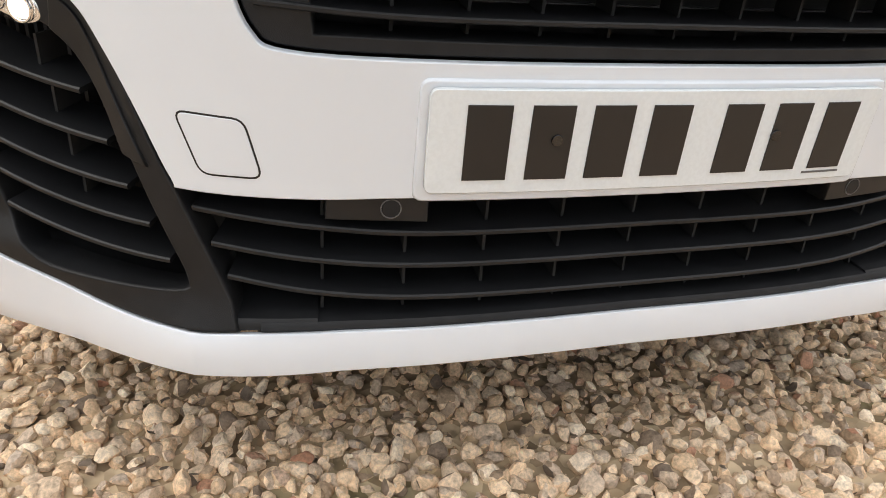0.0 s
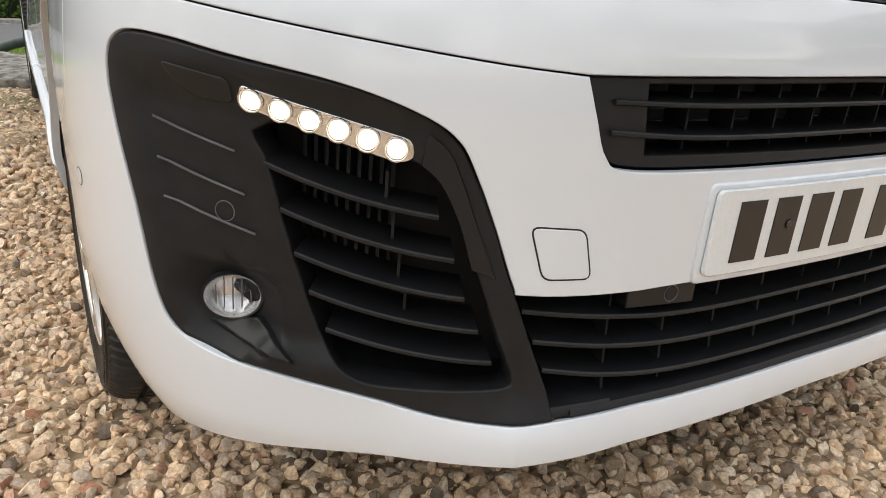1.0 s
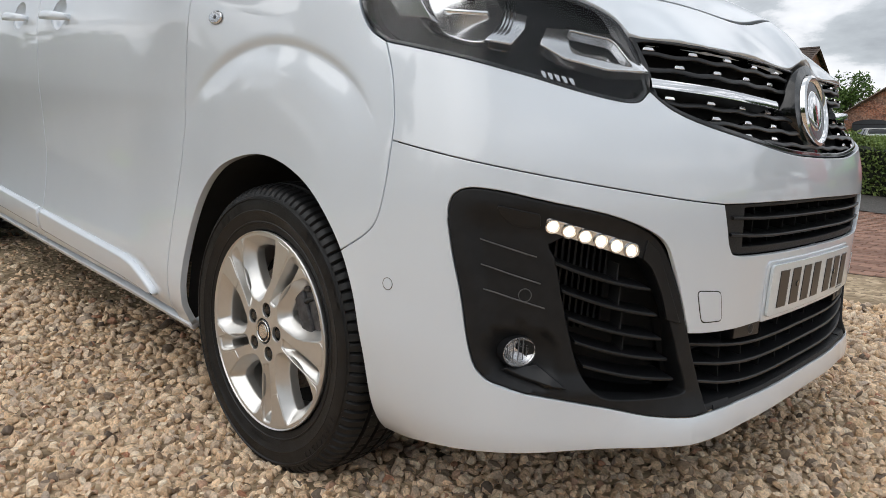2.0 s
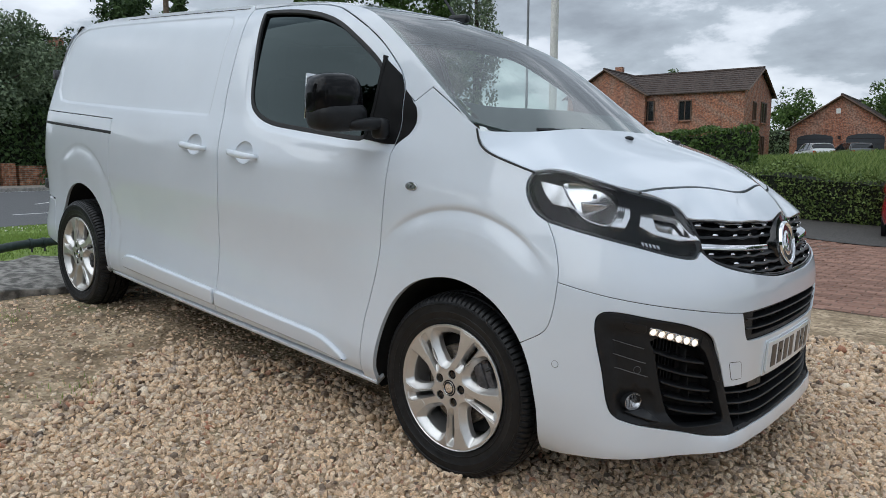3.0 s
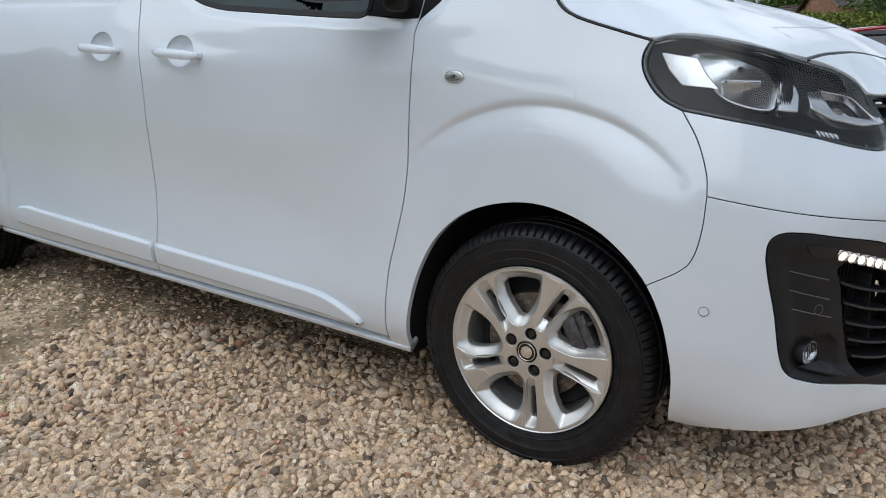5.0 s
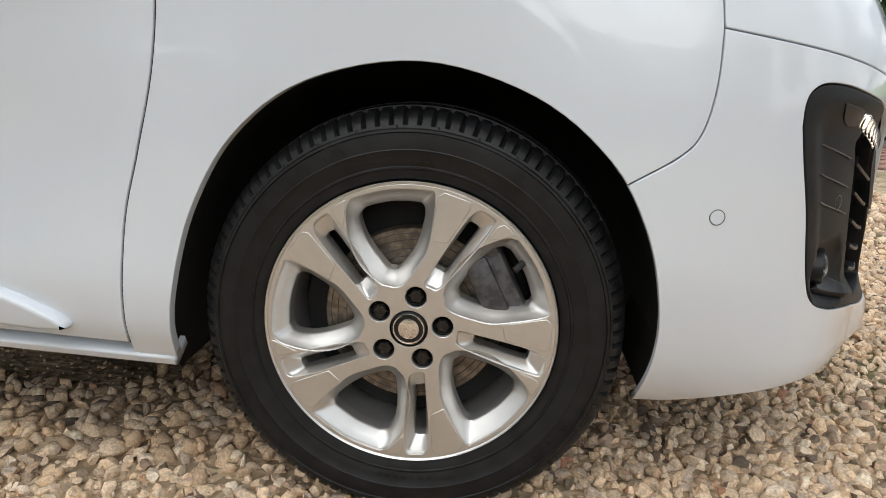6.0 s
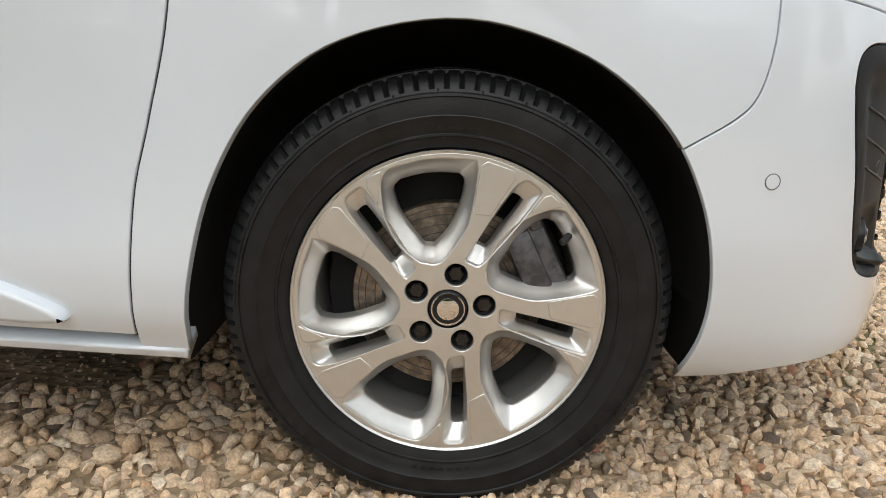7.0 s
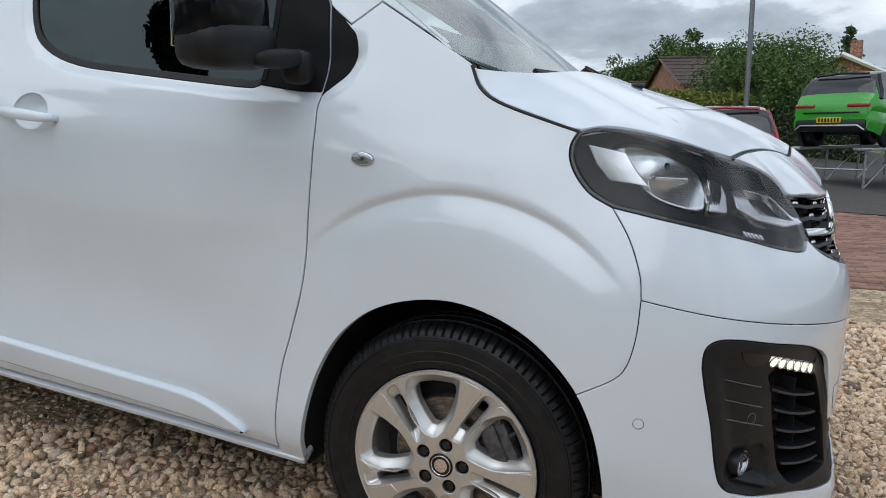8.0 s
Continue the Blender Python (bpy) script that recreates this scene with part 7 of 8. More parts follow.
# brick house: long wing along the view, a gable to the right
house = thing("house", None, "red brick two-storey house with brown tiled roof", "house")
hx, hy = polar_place(EX, EY, 112.3, 60)
hm = pose(hx, hy, 1.15, 0, 0, 3)
gable_block(house, hm, 11.5, 7.5, 5.1, 6.85)
gx_, gy_ = polar_place(EX, EY, 116.2, 62)
gable_block(house, pose(gx_, gy_, 1.15, 0, 0, 93), 9.0, 6.5, 5.1, 7.05)
for x, z, w, h in ((-3.4, 2.9, 0.9, 1.6), (-1.2, 3.1, 0.9, 1.5), (1.6, 3.1, 0.9, 1.4), (-1.2, 0.6, 1.2, 1.3), (1.6, 0.6, 1.2, 1.3)):
    house_window(house, hm @ pose(x, -3.76, z), w, h)
for y, z, w, h in ((-1.2, 3.1, 0.7, 1.3), (1.4, 3.0, 1.5, 1.5), (-1.2, 0.4, 0.9, 1.4), (1.4, 0.4, 1.0, 1.6)):
    house_window(house, hm @ pose(5.76, y, z, 0, 0, 90), w, h, panes=2)
tube("chimney_pipe", [hm @ Vector((-4.9, -3.9, 0)), hm @ Vector((-4.9, -3.9, 6.9))], 0.10, FLAGS, house, sides=8)
box("chimney", (-5.3, 0, 7.3), (0.6, 0.5, 1.0), BRICK, house, m=hm)

garage = thing("garage", None, "red brick double garage with slate-grey arched doors", "garage")
gax, gay = polar_place(EX, EY, 101.1, 66)
gm = pose(gax, gay, 1.35, 0, 0, 92)
gable_block(garage, gm, 7.5, 7.0, 2.50, 4.85)
gface = gm @ pose(-3.78, 0, 0, 0, 0, -90)
for x in (-1.7, 1.7):
    dm = gface @ pose(x, 0, 0)
    bm = bmesh.new()
    pts = [(-1.25, 0.0), (1.25, 0.0), (1.25, 1.72)] + [(1.25 * math.cos(a), 1.72 + 0.30 * math.sin(a)) for a in np.linspace(0.15, math.pi - 0.15, 12)] + [(-1.25, 1.72)]
    f1 = [bm.verts.new(dm @ Vector((px, -0.02, pz))) for px, pz in pts]
    f2 = [bm.verts.new(dm @ Vector((px, 0.12, pz))) for px, pz in pts]
    bm.faces.new(f1)
    for i in range(len(pts)):
        j = (i + 1) % len(pts)
        bm.faces.new((f1[i], f1[j], f2[j], f2[i]))
    gdoor = part("garage_door", bm, DOORGREY, garage, smooth=0)
    for k in range(4):
        box("door_groove", (0, -0.03, 0.4 + 0.42 * k), (2.4, 0.02, 0.03), SHELL, gdoor, m=dm)
box("wall_lamp", (0, -0.1, 1.75), (0.14, 0.14, 0.25), SATIN, garage, m=gface)
box("gable_plaque", (-0.2, -0.04, 3.75), (0.30, 0.04, 0.38), WHITEWOOD, garage, m=gface)

# further roofs that stand behind the forecourt
E8X, E8Y = 0.65, -2.40
for head, dist, w, d, eave, ridge, turn, mat in ((91.2, 50, 7, 9, 3.2, 5.0, 20, BRICK), (94.4, 60, 6, 9, 3.0, 4.2, 5, BRICK), (82.6, 50, 8, 7, 2.9, 4.6, 75, BRICK)):
    far_house = thing("house", None, "distant red brick house with tiled roof", "house")
    x, y = polar_place(E8X, E8Y, head, dist)
    fm = pose(x, y, 0.6, 0, 0, turn)
    gable_block(far_house, fm, w, d, eave, ridge, mat, rows=7)
    for px in (-2, 1.5):
        house_window(far_house, fm @ pose(px, -d / 2 - 0.01, 1.0), 1.2, 1.2)
    if head < 83:
        for sgn in (-1, 1):
            tube("white_verge", [fm @ Vector((-w / 2 - 0.38, 0, ridge)), fm @ Vector((-w / 2 - 0.38, sgn * (d / 2 + 0.3), eave - 0.25))], 0.13, WHITEWOOD, far_house, sides=4)
        box("chimney", (1.0, 0, ridge + 0.5), (0.6, 0.6, 1.4), BRICK, far_house, m=fm)

# roadside wall, house over the road and telegraph pole
cottage = thing("house", None, "brick cottage half hidden by trees over the road", "house")
cm_ = pose(*polar_place(EX, EY, 158.6, 46), 0.3, 0, 0, 70)
gable_block(cottage, cm_, 8, 6.5, 4.2, 6.4, rows=8)
box("chimney", (0, 0, 6.8), (0.8, 0.6, 1.5), BRICK, cottage, m=cm_)
wall_ob = thing("garden_wall", None, "low red brick garden wall beside the footway", "wall")
wm = pose(-28.1, 5.2, 0.0, 0, 0, 100)
for k in range(5):
    box("pier" if k % 2 else "wall_panel", (0.0 + 1.5 * k, 0, 0.45), (0.5 if k % 2 else 2.2, 0.35 if k % 2 else 0.24, 1.1 if k % 2 else 0.9), BRICK, wall_ob, m=wm)

# ---- trees, hedges ----
for head, dist, h, r, mat, kind, leaf, count, label in (
        (163.5, 33, 7.0, 2.9, LEAF_GREY, "broad", 0.09, 18900, "grey-green leafy tree over the road"),
        (160.5, 35, 6.6, 2.3, LEAF_GREY, "broad", 0.09, 16800, "grey-green leafy tree over the road"),
        (157.6, 37, 7.0, 2.6, LEAF_DARK, "broad", 0.09, 14700, "dark green tree over the road"),
        (154.0, 36, 10.5, 3.0, LEAF_DARK, "conifer", 0.12, 23100, "tall dark conifer over the road"),
        (150.5, 40, 9.5, 3.2, LEAF_DARK, "conifer", 0.12, 18900, "dark conifer over the road"),
        (166.5, 36, 6.6, 3.0, LEAF_DARK, "broad", 0.10, 14700, "dark green tree over the road"),
        (147.0, 42, 8.0, 3.2, LEAF, "broad", 0.11, 10500, "green tree over the road"),
        (140.0, 38, 13.0, 3.6, LEAF, "conifer", 0.14, 18900, "tall green conifer behind the van"),
        (135.2, 38, 13.5, 3.8, LEAF, "conifer", 0.14, 18900, "tall green conifer behind the van"),
        (131.3, 40, 12.5, 3.0, LEAF, "conifer", 0.14, 14700, "tall green conifer behind the van"),
        (128.0, 36, 11.5, 1.6, LEAF_GREY, "weeping", 0.08, 10500, "slender pale-leaved weeping birch tree"),
        (170.0, 38, 6.0, 3.0, LEAF_DARK, "broad", 0.10, 8400, "dark green tree over the road"),
        (112.8, 92, 11.5, 2.8, LEAF_GREY, "broad", 0.19, 5460, "tree behind the house"),
        (110.9, 95, 10.8, 2.2, LEAF_GREY, "broad", 0.19, 4620, "tree behind the house"),
        (108.6, 92, 11.0, 1.9, LEAF_DARK, "broad", 0.19, 4200, "tree behind the house"),
        (104.6, 82, 7.5, 2.6, LEAF, "broad", 0.16, 5460, "tree between house and garage"),
        (103.2, 88, 6.0, 2.6, LEAF_GREY, "broad", 0.16, 4620, "tree between house and garage"),
        (98.6, 86, 7.0, 3.0, LEAF_GREY, "broad", 0.17, 5040, "tree behind the garage"),
        (96.8, 88, 8.4, 3.2, LEAF, "broad", 0.17, 5040, "tree behind the garage")):
    x, y = polar_place(EX, EY, head, dist)
    tree(x, y, h, r, mat, kind, leaf, count, label=label)
for head, dist, h, r, mat, kind, leaf, count, label in (
        (97.0, 70, 7.2, 3.0, LEAF, "broad", 0.132, 6240, "tree behind far houses"),
        (95.0, 68, 7.6, 2.8, LEAF_DARK, "broad", 0.132, 6240, "tree behind far houses"),
        (92.9, 66, 8.2, 2.4, LEAF_DARK, "broad", 0.132, 6240, "tree behind far houses"),
        (90.8, 68, 7.8, 2.4, LEAF_DARK, "broad", 0.132, 5760, "tree behind far houses"),
        (98.2, 72, 6.8, 3.0, LEAF, "broad", 0.132, 6240, "tree behind far houses"),
        (93.9, 62, 7.3, 2.6, LEAF, "broad", 0.121, 6240, "tree behind far houses"),
        (87.4, 30, 4.1, 2.2, LEAF, "broad", 0.055, 14400, "rounded garden tree beside the forecourt"),
        (85.2, 33, 3.3, 1.8, LEAF, "broad", 0.061, 12480, "rounded garden tree beside the forecourt"),
        (88.4, 27, 3.6, 2.0, LEAF, "broad", 0.055, 15600, "rounded garden tree beside the forecourt"),
        (86.2, 28, 3.3, 1.9, LEAF, "broad", 0.055, 16800, "rounded garden tree beside the forecourt"),
        (84.6, 30, 3.1, 1.5, LEAF_GREY, "broad", 0.055, 12480, "shrubby tree with blossom"),
        (82.9, 56, 7.6, 2.0, LEAF_DARK, "conifer", 0.121, 8640, "dark conifer by a far house"),
        (67.6, 33, 9.0, 3.4, LEAF_DARK, "broad", 0.094, 21600, "large dark tree beyond the forecourt"),
        (63.8, 36, 8.4, 3.4, LEAF_DARK, "broad", 0.094, 16800, "large dark tree beyond the forecourt"),
        (59.0, 38, 7.0, 3.4, LEAF_DARK, "broad", 0.094, 14400, "large dark tree beyond the forecourt")):
    x, y = polar_place(E8X, E8Y, head, dist)
    tree(x, y, h, r, mat, kind, leaf, count, label=label)
# behind the camera: what the van's side mirrors back
for x, y, h, r in ((-7.3, -7.85, 8.2, 2.1), (-5.6, -9.2, 8.8, 2.1)):
    tree(x, y, h, r, LEAF_DARK, "broad", 0.065, 62000, label="garden tree across the lane")
for x, y, h, r, kind in ((-24.5, -8.5, 4.8, 2.6, "broad"), (-25, -13, 7.0, 3.0, "conifer"), (-33, -20, 8.5, 3.6, "broad"), (-27, -24, 9.5, 3.8, "broad"), (-21, -23, 7.5, 3.2, "conifer"), (-16, -26, 9.5, 3.6, "broad"), (-10.5, -25, 8.0, 3.2, "broad"), (-6, -27, 9.0, 3.0, "conifer"),
                         (-1, -28, 7.0, 3.2, "broad"), (5, -27, 9.0, 3.6, "broad"), (11, -24, 7.5, 3.2, "broad"), (17, -20, 8.5, 3.6, "broad"), (23, -14, 8.0, 3.4, "broad")):
    tree(x, y, h, r, LEAF_DARK if kind == "conifer" else LEAF, kind, 0.26, 3200, label="garden tree across the lane")
hedge("hedge", -36, -17.5, 20, -19.5, 2.6, 1.2, LEAF, leaf=0.16, per_m2=60, label="boundary hedge across the lane")
hedge("hedge", -7.5, 8.6, 1.2, 13.9, 0.86, 1.0, LEAF_BOX, leaf=0.035, per_m2=900, label="low clipped hedge along the forecourt")
bx0, by0 = polar_place(EX, EY, 117.0, 31)
bx1, by1 = polar_place(EX, EY, 107.2, 30)
hedge("hedge", bx0, by0, bx1, by1, 1.85, 1.6, LEAF, leaf=0.075, per_m2=330, label="tall thick green hedge before the house")
hedge("hedge", -29.5, -14, -31.5, 4.5, 3.0, 1.6, LEAF, leaf=0.10, per_m2=160, label="roadside hedge over the road")
hedge("hedge", -29.0, 10.8, -30.6, 3.6, 3.0, 2.2, LEAF_DARK, leaf=0.11, per_m2=170, label="dark shrubs behind the far footway")
hedge("hedge", -31.5, 11.0, -35.0, 24, 3.2, 2.4, LEAF_DARK, leaf=0.11, per_m2=150, label="dark roadside shrubs over the road")
fx0, fy0 = polar_place(EX, EY, 107.5, 76)
fx1, fy1 = polar_place(EX, EY, 95.5, 78)
hedge("hedge", fx0, fy0, fx1, fy1, 3.0, 1.6, LEAF_GREY, leaf=0.16, per_m2=70, label="far hedge line behind house and garage")
hx0, hy0 = polar_place(E8X, E8Y, 95.0, 24)
hx1, hy1 = polar_place(E8X, E8Y, 90.0, 26)
hedge("hedge", hx0, hy0, hx1, hy1, 1.9, 1.6, LEAF_YELLOW, leaf=0.06, per_m2=420, label="golden yellow-green garden shrub row", bumps=0.14)
hx2, hy2 = polar_place(E8X, E8Y, 82.0, 27)
hedge("hedge", hx1, hy1, hx2, hy2, 1.5, 1.4, LEAF_DARK, leaf=0.06, per_m2=380, label="dark green garden hedge", bumps=0.12)


def blades(name, xy, h, w, mat, label, category="grass", bend=0.35):
    """A sward: one thin bent blade for each place."""
    n = len(xy)
    z = land(xy[:, 0], xy[:, 1])
    a = rng.uniform(0, 2 * math.pi, n)
    d = np.stack([np.cos(a), np.sin(a), np.zeros(n)], -1)
    s = np.stack([-np.sin(a), np.cos(a), np.zeros(n)], -1)
    hh = h * rng.uniform(0.5, 1.3, n)
    p = np.stack([xy[:, 0], xy[:, 1], z], -1)
    up = np.array([0, 0, 1.0])
    b = bend * rng.uniform(0.2, 1.2, n)
    v = np.stack([p - s * w / 2, p + s * w / 2, p + up * (hh * 0.6)[:, None] + d * (hh * b * 0.35)[:, None] + s * w * 0.35, p + up * hh[:, None] + d * (hh * b)[:, None]], 1).reshape(-1, 3)
    i = np.arange(n)[:, None] * 4
    f = np.concatenate([i + np.array([[0, 1, 2]]), i + np.array([[0, 2, 3]])])
    return tagged(raw_mesh(name, v, f, mat), label, category, kind="stuff")


g = np.concatenate([np.stack([rng.uniform(-11.0, -4.7, 60000), rng.uniform(-2.6, 5.5, 60000)], -1)])
g = g[(g[:, 0] > ROADX(g[:, 1]) + 0.1) & (g[:, 0] < -4.75 + 0.25 * np.sin(3 * g[:, 1]))]
blades("grass", g, 0.032, 0.006, BLADE, "short green verge grass with daisies")
tufts = np.concatenate([np.array(c) + rng.normal(size=(90, 2)) * 0.10 for c in ((-3.4, -2.0), (-3.1, -1.5), (-2.4, -2.1), (-1.7, -1.55), (-3.9, -2.3), (-2.9, -2.7), (-4.2, -1.9))])
blades("grass", tufts, 0.028, 0.004, BLADE, "sparse tufts in the dirt")
q = rng.uniform(0, 1, (70000, 2))
lx, ly = -18 + 24 * q[:, 0], 13.0 + 42 * q[:, 1] ** 1.7
ok = ly > 14.6 + 0.6 * (lx - 1.2) * (lx < 2)
lx, ly = lx[ok & (lx < 0.6 - 0.02 * ly)], ly[ok & (lx < 0.6 - 0.02 * ly)]
blades("grass", np.stack([lx, ly], -1), 0.42, 0.020, REED, "long unmown meadow grass", bend=0.5)
dz = np.stack([rng.uniform(-10.5, -6.0, 900), rng.uniform(0.2, 5.0, 900)], -1)
dz = dz[dz[:, 1] > 0.8 + 0.3 * np.sin(2 * dz[:, 0])]
leaves("daisies", np.stack([dz[:, 0], dz[:, 1], land(dz[:, 0], dz[:, 1]) + 0.04], -1), 0.026, DAISY, long=1.0)
tagged(bpy.data.objects["daisies"], "small white daisies in the grass", "flowers", kind="stuff")

# ---- vehicles on the forecourt ----
CARGLASS = material("car_dark_glass", (0.012, 0.014, 0.016), 0.05, coat=0.6, vary=0.1)
REDLAMP = material("rear_lamp_red", (0.40, 0.012, 0.012), 0.15, coat=0.5, vary=0.05)
YELLOWPLATE = material("yellow_plate", (0.62, 0.40, 0.03), 0.35, vary=0.05)


def car_wheel(parent, x, y, r, w, side):
    wh = thing("wheel")
    wh.parent = parent
    wh.matrix_local = pose(x, y, r, 0, 0, 0 if side < 0 else 180)
    lathe("tyre", [(r * 0.66, 0.0), (r * 0.72, -0.02), (r * 0.92, -0.015), (r, 0.02), (r, w - 0.02), (r * 0.9, w), (r * 0.6, w)], TYRE, wh, n=28)
    rim = lathe("rim", [(r * 0.68, -0.006), (r * 0.62, 0.0), (r * 0.60, 0.06), (0.0, 0.06)], SHELL, wh, n=28)
    for k in range(5):
        a = 72 * k + 18
        box("spoke", (r * 0.36, 0.006, 0), (r * 0.60, 0.03, r * 0.16), SILVER, rim, bevel=0.006, m=pose(0, 0, 0, 0, a, 0))
    lathe("rim_edge", [(r * 0.60, 0.0), (r * 0.64, -0.012), (r * 0.68, -0.006)], SILVER, rim, n=28)


HATCH = [(0.0, 0.52), (0.012, 0.60), (0.030, 0.66), (0.075, 0.88), (0.11, 0.955), (0.20, 0.99), (0.38, 1.0), (0.52, 0.985), (0.59, 0.945), (0.66, 0.86), (0.775, 0.655), (0.86, 0.625), (0.94, 0.555), (0.985, 0.47), (1.0, 0.40)]


def car(m, length, width, height, paint, label, wheel_r=0.32, roof_mat=None, tall=1.0, suv=False):
    """A parked car, nose towards local +x: a lofted shell split into body, glass and roof, with lamps, trim and wheels."""
    c = thing("car", m, label, "car")
    L, W, H = length, width / 2, height
    top_of = smooth_table([p[0] for p in HATCH], [p[1] for p in HATCH])
    low = 0.24 if suv else 0.19
    u = np.unique(np.concatenate([np.linspace(0, 0.12, 13), np.linspace(0.12, 0.55, 12), np.linspace(0.55, 0.80, 14), np.linspace(0.80, 1.0, 12)]))
    zt = top_of(u) * H
    belt = np.minimum(H * (0.615 - 0.05 * ease(0.2, 0.8, u)), zt - 0.01)
    pinch = 1 - 0.22 * ease(0.84, 1.0, u) ** 2 - 0.13 * ease(0.10, 0.0, u) ** 2
    bottom = low + 0.10 * ease(0.90, 1.0, u) + 0.12 * ease(0.10, 0.0, u)
    x = -L / 2 + L * u
    n_low, n_side, n_top = 9, 5, 7
    rows = []
    for k in range(n_low):
        v = k / (n_low - 1)
        bulge = 0.86 + 0.14 * math.sin(math.pi * min(1.0, v * 1.25 + 0.08)) ** 0.5 if v < 0.73 else 1.0 - 0.055 * ((v - 0.73) / 0.27) ** 1.5
        rows.append((W * pinch * bulge, bottom + (belt - bottom) * v))
    shoulder = W * pinch * 0.945
    edge_z = np.maximum(zt - 0.055, belt + 0.004)
    lean = np.clip((edge_z - belt) / (0.34 * H), 0, 1)
    for k in range(1, n_side + 1):
        v = k / n_side
        rows.append((shoulder * (1 - (0.235 * lean) * v ** 1.15), belt + (edge_z - belt) * v))
    y1 = shoulder * (1 - 0.235 * lean)
    for k in range(1, n_top + 1):
        v = k / n_top
        rows.append((y1 * math.cos(v * math.pi / 2) ** 0.8 if k < n_top else y1 * 0, edge_z + (zt - edge_z) * math.sin(v * math.pi / 2) ** 0.7))
    Y, Z = np.array([r[0] for r in rows]), np.array([r[1] for r in rows])
    nr, nu = Y.shape
    verts = [(x[i], Y[k, i], Z[k, i]) for k in range(nr) for i in range(nu)] + [(x[i], -Y[k, i], Z[k, i]) for k in range(nr) for i in range(nu)]
    sets = {"body": [], "glasshouse": [], "roof": []}
    slope = np.abs(np.diff(zt) / np.diff(x))
    for s in (0, 1):
        o = s * nr * nu
        for k in range(nr - 1):
            for i in range(nu - 1):
                mid = (u[i] + u[i + 1]) / 2
                open_side = (edge_z[i] - belt[i] > 0.07) and (edge_z[i + 1] - belt[i + 1] > 0.02)
                if k < n_low - 1:
                    key = "body"
                elif k < n_low + n_side - 1:
                    key = "glasshouse" if open_side and 0.06 < mid < 0.77 else "body"
                else:
                    steep = (0.035 < mid < 0.10) or (0.585 < mid < 0.765)
                    key = "glasshouse" if steep else ("roof" if 0.09 < mid < 0.6 else "body")
                q = (o + k * nu + i, o + k * nu + i + 1, o + (k + 1) * nu + i + 1, o + (k + 1) * nu + i)
                sets[key].append(q if s else q[::-1])
    sets["body"].append(tuple(k * nu for k in range(nr)) + tuple(nr * nu + k * nu for k in reversed(range(nr))))
    for key, mat in (("body", paint), ("glasshouse", CARGLASS), ("roof", roof_mat or paint)):
        used = sorted({a for q in sets[key] for a in q})
        at = {a: k for k, a in enumerate(used)}
        bm = bmesh.new()
        vs = [bm.verts.new(verts[a]) for a in used]
        for q in sets[key]:
            try:
                bm.faces.new([vs[at[a]] for a in q])
            except ValueError:
                pass
        bmesh.ops.remove_doubles(bm, verts=bm.verts, dist=0.0005)
        part(key, bm, mat, c, smooth=38)
    zb = float(np.interp(0.3, u, belt))
    side_at = lambda uu, k: (-L / 2 + L * uu, float(np.interp(uu, u, Y[k])), float(np.interp(uu, u, Z[k])))
    for s in (-1, 1):
        for ub, ut, r, mt in ((0.065, 0.115, 0.05, paint if roof_mat is None else SATIN), (0.27, 0.27, 0.03, SATIN), (0.47, 0.46, 0.032, SATIN), (0.765, 0.60, 0.030, paint)):
            pts = []
            for v in np.linspace(0, 1, 5):
                p = side_at(ub + (ut - ub) * v, n_low - 1 + int(round(v * n_side)))
                pts.append((p[0], s * (p[1] - 0.012), p[2]))
            tube("pillar", pts, r, mt, c, sides=6)
        tube("waist_trim", [(side_at(q, n_low - 1)[0], s * (side_at(q, n_low - 1)[1] + 0.002), side_at(q, n_low - 1)[2] + 0.004) for q in np.linspace(0.09, 0.74, 14)], 0.011, GALV if suv else SATIN, c, sides=5)
        bm = bmesh.new()
        mx, my, mz = side_at(0.69, n_low - 1)
        add_box(bm, mx - 0.02, s * (my + 0.12), mz + 0.08, 0.11, 0.19, 0.13, 0.04)
        add_box(bm, mx, s * (my + 0.02), mz + 0.04, 0.06, 0.10, 0.04, 0.012)
        part("mirror", bm, SATIN, c)
        rx, ry, rz = side_at(0.012, n_low - 2)
        bm = bmesh.new()
        add_box(bm, rx - 0.005, s * (ry - (0.22 if suv else 0.10)), zb - (0.11 if suv else 0.13), 0.14, 0.44 if suv else 0.20, 0.075 if suv else 0.22, 0.025)
        part("rear_lamp", bm, REDLAMP, c)
        bm = bmesh.new()
        add_box(bm, L / 2 - 0.20, s * W * 0.70, low + (zb - low) * 0.60, 0.30, W * 0.36, 0.10, 0.03)
        part("headlamp", bm, CHROME, c)
        for wx in (-L / 2 + L * 0.20, L / 2 - L * 0.205):
            lathe("arch", [(wheel_r * 1.12, 0.0), (wheel_r * 1.16, -0.016), (wheel_r * 1.24, -0.010), (wheel_r * 1.25, 0.05), (wheel_r * 0.2, 0.06)], SATIN, c, n=32, m=pose(wx, s * (W - 0.015), wheel_r, 0, 0, 0 if s < 0 else 180))
            car_wheel(c, wx, s * (W - 0.02), wheel_r, 0.20, s)
        box("sill_trim", (0, s * (W * 0.93), low + 0.05), (L * 0.42, 0.06, 0.12), SATIN, c, bevel=0.02)
    bm = bmesh.new()
    add_box(bm, -L / 2 + 0.06, 0, low + 0.21, 0.20, W * 1.66, 0.26, 0.06)
    part("rear_bumper", bm, SATIN, c, smooth=40)
